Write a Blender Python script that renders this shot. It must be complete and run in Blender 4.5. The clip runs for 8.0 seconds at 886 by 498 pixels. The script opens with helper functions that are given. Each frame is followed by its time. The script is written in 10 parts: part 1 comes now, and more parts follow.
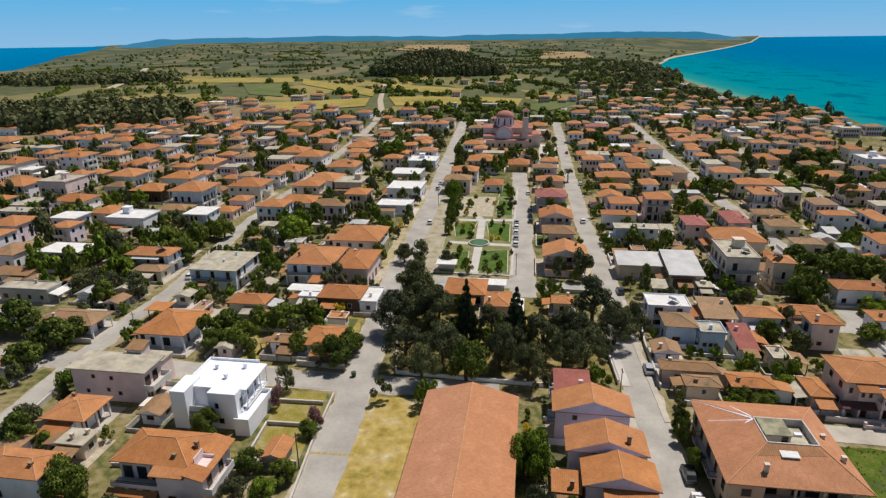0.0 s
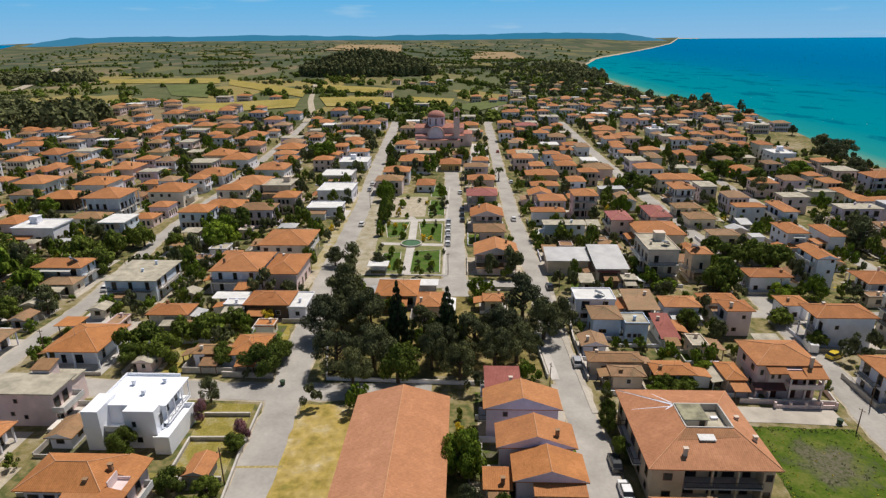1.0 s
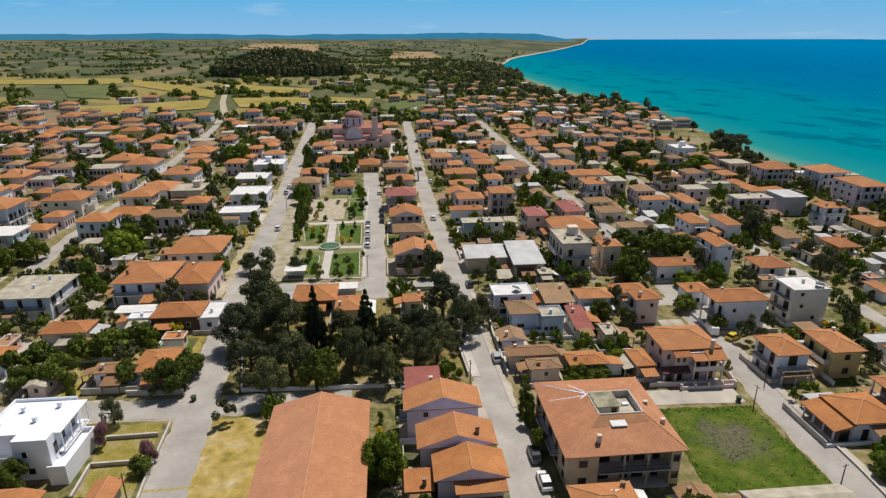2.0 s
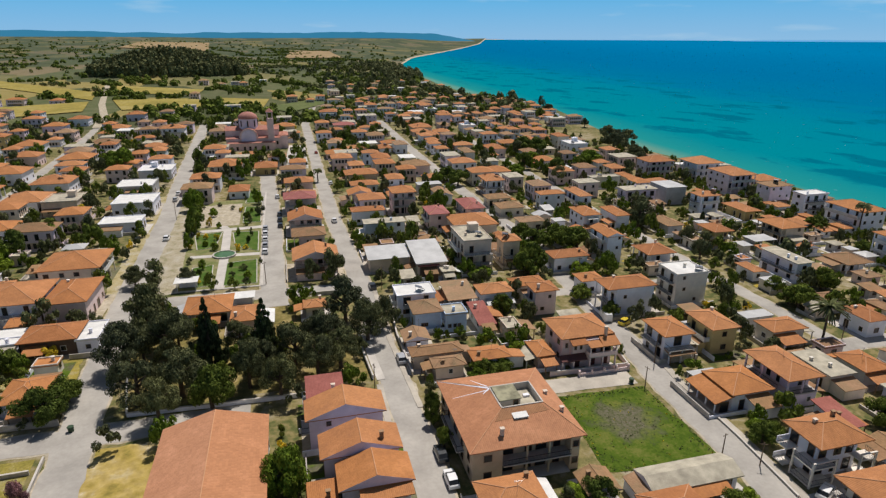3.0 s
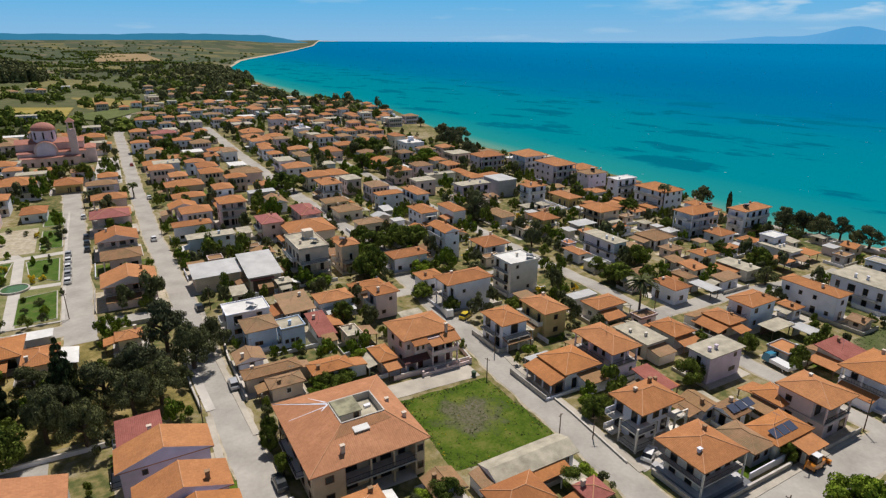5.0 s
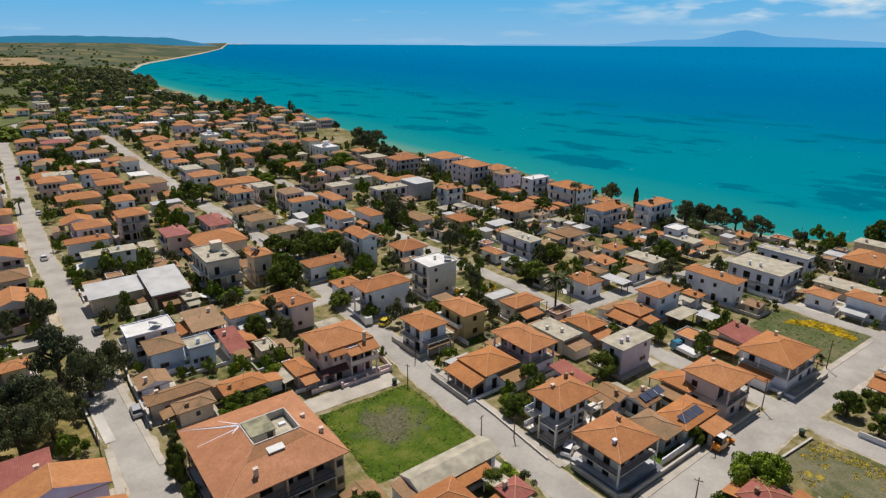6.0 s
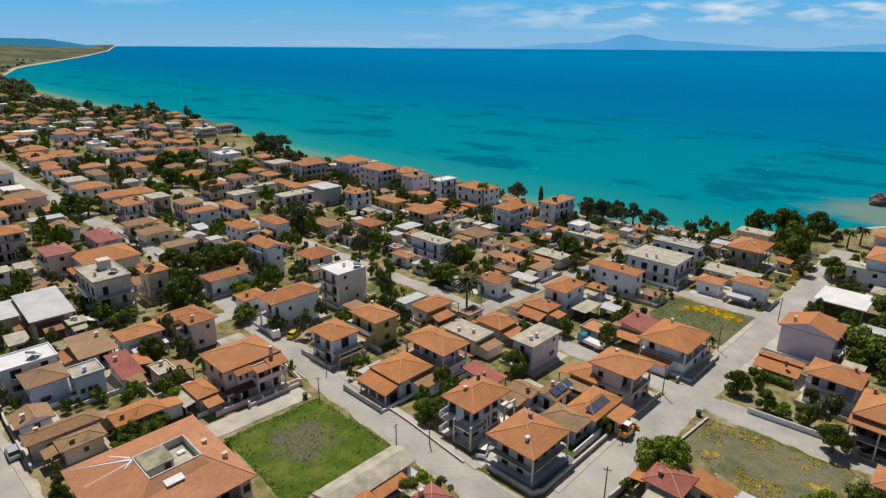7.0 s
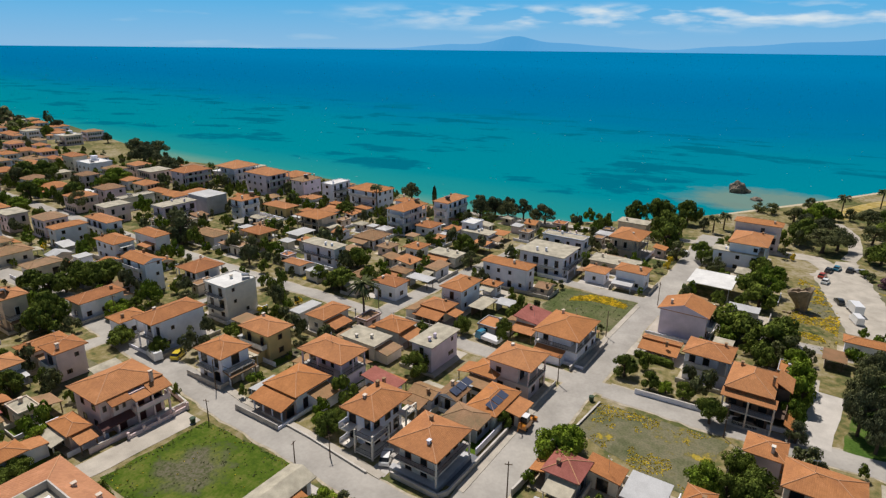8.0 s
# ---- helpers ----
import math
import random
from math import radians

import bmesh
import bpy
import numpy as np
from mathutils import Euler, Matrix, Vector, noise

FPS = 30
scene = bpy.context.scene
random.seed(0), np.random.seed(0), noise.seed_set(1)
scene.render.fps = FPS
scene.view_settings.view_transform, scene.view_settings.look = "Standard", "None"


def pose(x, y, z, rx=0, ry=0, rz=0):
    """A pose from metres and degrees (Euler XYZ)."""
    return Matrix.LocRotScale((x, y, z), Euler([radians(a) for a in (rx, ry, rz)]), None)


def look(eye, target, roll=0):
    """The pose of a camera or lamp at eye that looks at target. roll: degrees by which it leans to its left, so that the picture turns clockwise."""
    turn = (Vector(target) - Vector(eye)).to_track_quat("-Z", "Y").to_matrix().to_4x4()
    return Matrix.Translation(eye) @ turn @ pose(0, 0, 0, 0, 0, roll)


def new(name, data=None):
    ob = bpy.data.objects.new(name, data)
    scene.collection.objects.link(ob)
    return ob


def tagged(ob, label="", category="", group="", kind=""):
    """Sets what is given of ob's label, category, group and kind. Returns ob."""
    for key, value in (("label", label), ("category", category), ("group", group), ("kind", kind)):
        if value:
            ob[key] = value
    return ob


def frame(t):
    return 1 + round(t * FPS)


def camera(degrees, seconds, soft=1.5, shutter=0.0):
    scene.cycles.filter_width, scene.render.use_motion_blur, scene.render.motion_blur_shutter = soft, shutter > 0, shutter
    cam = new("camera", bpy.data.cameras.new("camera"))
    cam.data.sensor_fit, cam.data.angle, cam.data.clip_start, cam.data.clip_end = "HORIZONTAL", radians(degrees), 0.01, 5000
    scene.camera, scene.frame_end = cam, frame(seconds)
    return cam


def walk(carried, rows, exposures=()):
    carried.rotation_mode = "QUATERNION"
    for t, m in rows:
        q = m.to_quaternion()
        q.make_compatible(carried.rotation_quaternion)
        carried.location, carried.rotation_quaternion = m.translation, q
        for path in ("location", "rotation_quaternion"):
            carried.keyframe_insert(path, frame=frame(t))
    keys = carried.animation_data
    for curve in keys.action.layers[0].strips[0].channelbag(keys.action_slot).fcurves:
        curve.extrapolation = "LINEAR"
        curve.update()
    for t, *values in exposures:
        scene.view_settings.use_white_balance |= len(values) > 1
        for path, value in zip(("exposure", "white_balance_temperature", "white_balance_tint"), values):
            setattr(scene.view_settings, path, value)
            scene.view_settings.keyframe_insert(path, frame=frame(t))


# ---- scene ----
# ---- camera and its path ----
cam = camera(73.6, 8.0, soft=1.3)
PATH = [
    (0.0, 0.002, 0.002, 61.981, 0.004, -19.504, -0.815),
    (0.5, 1.041, 0.307, 61.946, -2.546, -19.537, -0.738),
    (1.0, 2.073, 0.583, 61.901, -6.276, -19.562, -0.524),
    (1.5, 3.096, 0.815, 61.849, -9.657, -19.593, -0.377),
    (3.0, 6.392, 1.483, 61.606, -23.144, -19.669, 0.198),
    (3.5, 7.743, 1.901, 61.354, -27.097, -19.661, 0.221),
    (4.0, 9.146, 2.333, 61.090, -31.200, -19.615, 0.196),
    (4.5, 10.526, 2.684, 60.854, -34.548, -19.565, 0.184),
    (6.0, 14.210, 2.729, 60.724, -45.882, -19.190, 0.213),
    (6.5, 15.276, 2.680, 60.751, -49.779, -19.065, 0.270),
    (7.0, 16.297, 2.615, 60.758, -54.567, -18.928, 0.368),
    (7.5, 17.307, 2.522, 60.721, -59.603, -18.816, 0.509),
    (8.0, 18.328, 2.410, 60.651, -64.811, -18.778, 0.610),
]
walk(cam, [(t, pose(x, y, z, 90 + pitch, 0, yaw) @ pose(0, 0, 0, 0, 0, roll)) for t, x, y, z, yaw, pitch, roll in PATH],
     exposures=[(0.0, -0.23), (8.0, -0.23)])

# ---- sun and sky ----
SUN_X, SUN_Y, SUN_UP = 0.70, 0.714, 63.0
world = bpy.data.worlds.new("sky")
scene.world = world
world.use_nodes = True
wn, wl = world.node_tree.nodes, world.node_tree.links
wn.clear()
w_out = wn.new("ShaderNodeOutputWorld")
w_bg = wn.new("ShaderNodeBackground")
w_sky = wn.new("ShaderNodeTexSky")
w_sky.sky_type = "NISHITA"
w_sky.sun_disc = False
w_sky.sun_elevation = radians(SUN_UP)
w_sky.sun_rotation = math.atan2(SUN_X, SUN_Y)
w_sky.altitude, w_sky.air_density, w_sky.dust_density, w_sky.ozone_density = 60, 1.0, 0.5, 1.0
w_bg.inputs["Strength"].default_value = 0.06
# thin fair-weather cloud streaks low over the sea
w_geo = wn.new("ShaderNodeTexCoord")
w_map = wn.new("ShaderNodeMapping")
w_map.inputs["Scale"].default_value = (3.4, 3.4, 24.0)
w_noise = wn.new("ShaderNodeTexNoise")
w_noise.inputs["Scale"].default_value = 2.2
w_noise.inputs["Detail"].default_value = 7
w_ramp = wn.new("ShaderNodeValToRGB")
w_ramp.color_ramp.elements[0].position, w_ramp.color_ramp.elements[1].position = 0.60, 0.82
w_mix = wn.new("ShaderNodeMixRGB")
w_mix.inputs["Color2"].default_value = (10.8, 13.5, 15.4, 1)
w_amt = wn.new("ShaderNodeMath")
w_amt.operation = "MULTIPLY"
w_amt.inputs[1].default_value = 0.42
wl.new(w_geo.outputs["Generated"], w_map.inputs["Vector"])
wl.new(w_map.outputs["Vector"], w_noise.inputs["Vector"])
wl.new(w_noise.outputs["Fac"], w_ramp.inputs["Fac"])
wl.new(w_ramp.outputs["Color"], w_amt.inputs[0])
wl.new(w_amt.outputs["Value"], w_mix.inputs["Fac"])
# blue summer haze low over the horizon
w_sep = wn.new("ShaderNodeSeparateXYZ")
wl.new(w_geo.outputs["Generated"], w_sep.inputs["Vector"])
w_low = wn.new("ShaderNodeValToRGB")
w_low.color_ramp.elements[0].position, w_low.color_ramp.elements[0].color = 0.08, (0.98, 0.98, 0.98, 1)
w_low.color_ramp.elements[1].position, w_low.color_ramp.elements[1].color = 0.17, (0, 0, 0, 1)
wl.new(w_sep.outputs["Z"], w_low.inputs["Fac"])
w_tint = wn.new("ShaderNodeValToRGB")
w_tint.color_ramp.elements[0].position, w_tint.color_ramp.elements[0].color = 0.0, (0.47, 0.92, 1.40, 1)
w_tint.color_ramp.elements[1].position, w_tint.color_ramp.elements[1].color = 0.075, (0.15, 0.79, 1.44, 1)
wl.new(w_sep.outputs["Z"], w_tint.inputs["Fac"])
w_gain = wn.new("ShaderNodeMixRGB")
w_gain.blend_type = "MULTIPLY"
w_gain.inputs["Fac"].default_value = 1.0
w_gain.inputs["Color2"].default_value = (10.6, 10.6, 10.6, 1)
wl.new(w_tint.outputs["Color"], w_gain.inputs["Color1"])
w_haze = wn.new("ShaderNodeMixRGB")
wl.new(w_low.outputs["Color"], w_haze.inputs["Fac"])
wl.new(w_sky.outputs["Color"], w_haze.inputs["Color1"])
wl.new(w_gain.outputs["Color"], w_haze.inputs["Color2"])
wl.new(w_haze.outputs["Color"], w_mix.inputs["Color1"])
# a bank of small white clouds standing over the mountains in the east
w_map2 = wn.new("ShaderNodeMapping")
w_map2.inputs["Scale"].default_value = (9.0, 9.0, 46.0)
w_map2.inputs["Location"].default_value = (3.1, 1.7, 0.4)
w_puff = wn.new("ShaderNodeTexNoise")
w_puff.inputs["Scale"].default_value, w_puff.inputs["Detail"].default_value = 1.3, 8
w_edge = wn.new("ShaderNodeValToRGB")
w_edge.color_ramp.elements[0].position, w_edge.color_ramp.elements[1].position = 0.47, 0.66
w_band = wn.new("ShaderNodeValToRGB")
w_band.color_ramp.elements[0].position, w_band.color_ramp.elements[0].color = 0.022, (0, 0, 0, 1)
w_band.color_ramp.elements[1].position, w_band.color_ramp.elements[1].color = 0.042, (1, 1, 1, 1)
w_band.color_ramp.elements.new(0.056).color = (1, 1, 1, 1)
w_band.color_ramp.elements.new(0.068).color = (0, 0, 0, 1)
w_east = wn.new("ShaderNodeMapRange")
w_east.inputs["From Min"].default_value, w_east.inputs["From Max"].default_value = 0.80, 0.96
w_m1, w_m2 = wn.new("ShaderNodeMath"), wn.new("ShaderNodeMath")
w_m1.operation = w_m2.operation = "MULTIPLY"
w_clouds = wn.new("ShaderNodeMixRGB")
w_clouds.inputs["Color2"].default_value = (12.8, 14.8, 16.3, 1)
wl.new(w_geo.outputs["Generated"], w_map2.inputs["Vector"])
wl.new(w_map2.outputs["Vector"], w_puff.inputs["Vector"])
wl.new(w_puff.outputs["Fac"], w_edge.inputs["Fac"])
wl.new(w_sep.outputs["Z"], w_band.inputs["Fac"])
wl.new(w_sep.outputs["X"], w_east.inputs["Value"])
wl.new(w_edge.outputs["Color"], w_m1.inputs[0])
wl.new(w_band.outputs["Color"], w_m1.inputs[1])
wl.new(w_m1.outputs["Value"], w_m2.inputs[0])
wl.new(w_east.outputs["Result"], w_m2.inputs[1])
wl.new(w_m2.outputs["Value"], w_clouds.inputs["Fac"])
wl.new(w_mix.outputs["Color"], w_clouds.inputs["Color1"])
wl.new(w_clouds.outputs["Color"], w_bg.inputs["Color"])
wl.new(w_bg.outputs["Background"], w_out.inputs["Surface"])
sun = new("sun", bpy.data.lights.new("sun", "SUN"))
sun.data.energy, sun.data.angle, sun.data.color = 4.95, radians(0.53), (1.0, 0.93, 0.87)
su = math.tan(radians(SUN_UP))
sun.matrix_world = look((SUN_X * 100, SUN_Y * 100, su * 100), (0, 0, 0))

# ---- materials ----
MATS = {}


def gz(x, y):
    """Height of the village ground: level inland, a gentle fall to the shore."""
    return -0.016 * min(max(x, 0.0), 300.0)


def ramp_node(nt, stops):
    r = nt.nodes.new("ShaderNodeValToRGB")
    r.color_ramp.elements[0].position, r.color_ramp.elements[0].color = stops[0][0], (*stops[0][1], 1)
    r.color_ramp.elements[1].position, r.color_ramp.elements[1].color = stops[-1][0], (*stops[-1][1], 1)
    for p, c in stops[1:-1]:
        e = r.color_ramp.elements.new(p)
        e.color = (*c, 1)
    return r


def noise_node(nt, scale, detail=4, vec=None, rough=0.55):
    n = nt.nodes.new("ShaderNodeTexNoise")
    n.inputs["Scale"].default_value, n.inputs["Detail"].default_value, n.inputs["Roughness"].default_value = scale, detail, rough
    if vec is not None:
        nt.links.new(vec, n.inputs["Vector"])
    return n


def mix_node(nt, a, b, fac, kind="MIX"):
    m = nt.nodes.new("ShaderNodeMixRGB")
    m.blend_type = kind
    for sock, v in ((m.inputs["Fac"], fac), (m.inputs["Color1"], a), (m.inputs["Color2"], b)):
        if isinstance(v, (int, float)):
            sock.default_value = v
        elif isinstance(v, tuple):
            sock.default_value = (*v, 1)
        else:
            nt.links.new(v, sock)
    return m.outputs["Color"]


def math_node(nt, op, a, b=0.0, clamp=False):
    m = nt.nodes.new("ShaderNodeMath")
    m.operation, m.use_clamp = op, clamp
    for sock, v in ((m.inputs[0], a), (m.inputs[1], b)):
        if isinstance(v, (int, float)):
            sock.default_value = v
        else:
            nt.links.new(v, sock)
    return m.outputs["Value"]


def base_mat(name, rough=0.85, metal=0.0, spec=0.3):
    m = bpy.data.materials.new(name)
    m.use_nodes = True
    b = m.node_tree.nodes["Principled BSDF"]
    b.inputs["Roughness"].default_value, b.inputs["Metallic"].default_value = rough, metal
    b.inputs["Specular IOR Level"].default_value = spec
    return m, m.node_tree, b


def surface(name, colour, rough=0.85, metal=0.0, vary=0.18, stain=0.25, scale=0.5, fine=9.0, bump=0.1, spec=0.3, per_object=0.0):
    """Plain weathered surface: broad stains and fine grain over one base colour."""
    if name in MATS:
        return MATS[name]
    m, nt, b = base_mat(name, rough, metal, spec)
    geo = nt.nodes.new("ShaderNodeNewGeometry").outputs["Position"]
    big, small = noise_node(nt, scale, 5, geo), noise_node(nt, fine, 3, geo)
    dark = tuple(c * (1 - stain) for c in colour)
    light = tuple(min(1, c * (1 + vary)) for c in colour)
    r1 = ramp_node(nt, [(0.32, dark), (0.62, colour), (0.8, light)])
    nt.links.new(big.outputs["Fac"], r1.inputs["Fac"])
    grain = ramp_node(nt, [(0.3, (1 - vary,) * 3), (0.7, (1.0,) * 3)])
    nt.links.new(small.outputs["Fac"], grain.inputs["Fac"])
    col = mix_node(nt, r1.outputs["Color"], grain.outputs["Color"], 1.0, "MULTIPLY")
    if per_object:
        info = nt.nodes.new("ShaderNodeObjectInfo")
        pr = ramp_node(nt, [(0.0, (1 - per_object,) * 3), (1.0, (1.0,) * 3)])
        nt.links.new(info.outputs["Random"], pr.inputs["Fac"])
        col = mix_node(nt, col, pr.outputs["Color"], 1.0, "MULTIPLY")
    nt.links.new(col, b.inputs["Base Color"])
    if bump:
        bn = nt.nodes.new("ShaderNodeBump")
        bn.inputs["Strength"].default_value, bn.inputs["Distance"].default_value = bump, 0.03
        nt.links.new(small.outputs["Fac"], bn.inputs["Height"])
        nt.links.new(bn.outputs["Normal"], b.inputs["Normal"])
    MATS[name] = m
    return m


def tile_mat(name, colour, patch, row=0.36, col=0.26):
    """Clay roof tiles: courses along the slope, pans across it, from the roof's own layout in metres."""
    m, nt, b = base_mat(name, 0.8, 0.0, 0.25)
    uv = nt.nodes.new("ShaderNodeUVMap").outputs["UV"]
    sep = nt.nodes.new("ShaderNodeSeparateXYZ")
    nt.links.new(uv, sep.inputs["Vector"])
    u, v = sep.outputs["X"], sep.outputs["Y"]
    pan = math_node(nt, "ABSOLUTE", math_node(nt, "SINE", math_node(nt, "MULTIPLY", u, math.pi / col)))
    course = math_node(nt, "FRACT", math_node(nt, "MULTIPLY", v, 1 / row))
    height = math_node(nt, "ADD", math_node(nt, "MULTIPLY", pan, 0.7), math_node(nt, "MULTIPLY", course, 0.5))
    white = nt.nodes.new("ShaderNodeTexWhiteNoise")
    white.noise_dimensions = "3D"
    cell = nt.nodes.new("ShaderNodeCombineXYZ")
    nt.links.new(math_node(nt, "FLOOR", math_node(nt, "MULTIPLY", u, 1 / col)), cell.inputs["X"])
    nt.links.new(math_node(nt, "FLOOR", math_node(nt, "MULTIPLY", v, 1 / row)), cell.inputs["Y"])
    info = nt.nodes.new("ShaderNodeObjectInfo")
    nt.links.new(info.outputs["Random"], cell.inputs["Z"])
    nt.links.new(cell.outputs["Vector"], white.inputs["Vector"])
    geo = nt.nodes.new("ShaderNodeNewGeometry").outputs["Position"]
    big = noise_node(nt, 0.35, 6, geo, 0.65)
    r1 = ramp_node(nt, [(0.28, patch), (0.52, colour), (0.78, tuple(min(1, c * 1.2 + 0.015) for c in colour))])
    nt.links.new(big.outputs["Fac"], r1.inputs["Fac"])
    r2 = ramp_node(nt, [(0.0, (0.90, 0.89, 0.88)), (1.0, (1.06, 1.06, 1.06))])
    nt.links.new(white.outputs["Value"], r2.inputs["Fac"])
    r3 = ramp_node(nt, [(0.0, (0.78, 0.73, 0.78)), (0.35, (0.98, 0.96, 0.94)), (0.7, (0.94, 0.95, 1.08)), (1.0, (1.05, 1.10, 1.28))])
    isle = nt.nodes.new("ShaderNodeNewGeometry").outputs["Random Per Island"]
    nt.links.new(math_node(nt, "FRACT", math_node(nt, "ADD", info.outputs["Random"], isle)), r3.inputs["Fac"])
    c1 = mix_node(nt, r1.outputs["Color"], r2.outputs["Color"], 1.0, "MULTIPLY")
    c2 = mix_node(nt, c1, r3.outputs["Color"], 1.0, "MULTIPLY")
    nt.links.new(c2, b.inputs["Base Color"])
    bn = nt.nodes.new("ShaderNodeBump")
    bn.inputs["Strength"].default_value, bn.inputs["Distance"].default_value = 0.55, 0.06
    nt.links.new(height, bn.inputs["Height"])
    nt.links.new(bn.outputs["Normal"], b.inputs["Normal"])
    MATS[name] = m
    return m


TILES = {
    "or": tile_mat("orange_clay_tile", (0.465, 0.198, 0.066), (0.39, 0.165, 0.060)),
    "red": tile_mat("red_clay_tile", (0.36, 0.125, 0.095), (0.30, 0.10, 0.075)),
    "br": tile_mat("old_brown_tile", (0.34, 0.20, 0.095), (0.23, 0.17, 0.08)),
    "conc": surface("roof_concrete", (0.53, 0.48, 0.365), stain=0.38, scale=0.5),
    "metal": surface("sheet_metal_roof", (0.54, 0.54, 0.53), rough=0.6, metal=0.1, stain=0.2, scale=0.3),
    "wht": surface("white_roof_coating", (0.80, 0.79, 0.75), stain=0.18, scale=0.5),
}
WALLS = {
    "white": surface("white_render_wall", (0.86, 0.865, 0.94), stain=0.12, vary=0.05),
    "pink": surface("pale_pink_render", (0.82, 0.66, 0.63), stain=0.15, vary=0.06),
    "lilac": surface("pale_lilac_render", (0.79, 0.69, 0.79), stain=0.15, vary=0.06),
    "cream": surface("cream_render", (0.81, 0.75, 0.65), stain=0.18, vary=0.06),
    "blue": surface("pale_blue_render", (0.70, 0.78, 0.88), stain=0.15, vary=0.06),
    "sky": surface("sky_blue_render", (0.60, 0.73, 0.90), stain=0.15, vary=0.06),
    "tan": surface("tan_render", (0.74, 0.62, 0.50), stain=0.2, vary=0.06),
    "grey": surface("grey_render", (0.50, 0.50, 0.51), stain=0.2, vary=0.06),
    "yel": surface("yellow_render", (0.66, 0.52, 0.24), stain=0.15, vary=0.06),
    "dark": surface("dark_brown_render", (0.16, 0.11, 0.08), stain=0.25, vary=0.1),
}
FRAME = surface("painted_joinery", (0.22, 0.12, 0.07), rough=0.6)
FRAME_W = surface("white_joinery", (0.75, 0.75, 0.73), rough=0.6, stain=0.1)
RAIL = surface("dark_iron_rail", (0.06, 0.06, 0.06), rough=0.5, metal=0.6)
RAIL_W = surface("white_rail", (0.72, 0.72, 0.70), rough=0.5)
SLAB = surface("balcony_concrete", (0.62, 0.58, 0.52), stain=0.2)
RIDGE = surface("ridge_tile", (0.64, 0.34, 0.18), stain=0.12)
RIDGE_B = surface("old_ridge_tile", (0.40, 0.25, 0.14), stain=0.25)
ROAD = surface("worn_street_asphalt", (0.44, 0.412, 0.365), rough=0.95, stain=0.24, scale=0.16, fine=1.6, vary=0.12, bump=0.05)
PAVE = surface("pavement_concrete", (0.53, 0.48, 0.40), rough=0.95, stain=0.25, scale=0.3)
PAVE_W = surface("pale_paving", (0.60, 0.56, 0.50), rough=0.9, stain=0.2, scale=0.3)
LOWWALL = surface("yard_wall_render", (0.58, 0.54, 0.48), stain=0.3, scale=0.7)
WOOD = surface("weathered_wood", (0.20, 0.14, 0.09), stain=0.3)
BARK = surface("bark", (0.12, 0.085, 0.06), stain=0.3)
TANK = surface("steel_tank", (0.75, 0.75, 0.76), rough=0.25, metal=0.7, stain=0.05)
AWNING = surface("awning_cloth", (0.72, 0.69, 0.62), stain=0.1)


def glass_mat(name, tint):
    m, nt, b = base_mat(name, 0.12, 0.0, 0.35)
    b.inputs["Base Color"].default_value = (*tint, 1)
    MATS[name] = m
    return m


GLASS = glass_mat("window_glass", (0.018, 0.02, 0.022))
PANEL = glass_mat("solar_glass", (0.07, 0.085, 0.13))


def leaf_mat(name, dark, light):
    m, nt, b = base_mat(name, 0.85, 0.0, 0.04)
    geo = nt.nodes.new("ShaderNodeNewGeometry")
    info = nt.nodes.new("ShaderNodeObjectInfo")
    r = ramp_node(nt, [(0.0, dark), (1.0, light)])
    nt.links.new(geo.outputs["Random Per Island"], r.inputs["Fac"])
    r2 = ramp_node(nt, [(0.0, (0.72, 0.75, 0.8)), (1.0, (1.25, 1.2, 1.0))])
    nt.links.new(info.outputs["Random"], r2.inputs["Fac"])
    # random metre-wide lumps of tone, putting the clumps' shading into the leaf colour
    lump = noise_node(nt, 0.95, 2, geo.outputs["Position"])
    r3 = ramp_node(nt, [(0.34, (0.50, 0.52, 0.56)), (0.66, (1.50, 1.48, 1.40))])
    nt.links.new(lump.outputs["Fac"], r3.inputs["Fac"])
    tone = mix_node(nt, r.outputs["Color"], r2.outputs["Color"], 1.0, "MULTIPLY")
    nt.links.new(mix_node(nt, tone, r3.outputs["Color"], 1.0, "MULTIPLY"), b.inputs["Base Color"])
    glow = nt.nodes.new("ShaderNodeBsdfTranslucent")
    nt.links.new(b.inputs["Base Color"].links[0].from_socket, glow.inputs["Color"])
    both = nt.nodes.new("ShaderNodeMixShader")
    both.inputs["Fac"].default_value = 0.10
    nt.links.new(b.outputs["BSDF"], both.inputs[1])
    nt.links.new(glow.outputs["BSDF"], both.inputs[2])
    nt.links.new(both.outputs["Shader"], nt.nodes["Material Output"].inputs["Surface"])
    MATS[name] = m
    return m


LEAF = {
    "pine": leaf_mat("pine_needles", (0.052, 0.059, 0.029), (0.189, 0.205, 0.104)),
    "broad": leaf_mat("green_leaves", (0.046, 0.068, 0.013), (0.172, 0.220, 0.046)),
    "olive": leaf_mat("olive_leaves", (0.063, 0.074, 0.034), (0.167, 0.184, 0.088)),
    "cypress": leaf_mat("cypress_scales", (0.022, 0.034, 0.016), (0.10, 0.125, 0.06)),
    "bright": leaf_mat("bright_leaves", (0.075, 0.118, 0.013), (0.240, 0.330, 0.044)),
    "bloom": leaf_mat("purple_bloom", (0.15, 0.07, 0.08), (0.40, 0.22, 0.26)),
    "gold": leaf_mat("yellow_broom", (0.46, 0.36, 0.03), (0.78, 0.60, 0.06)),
}


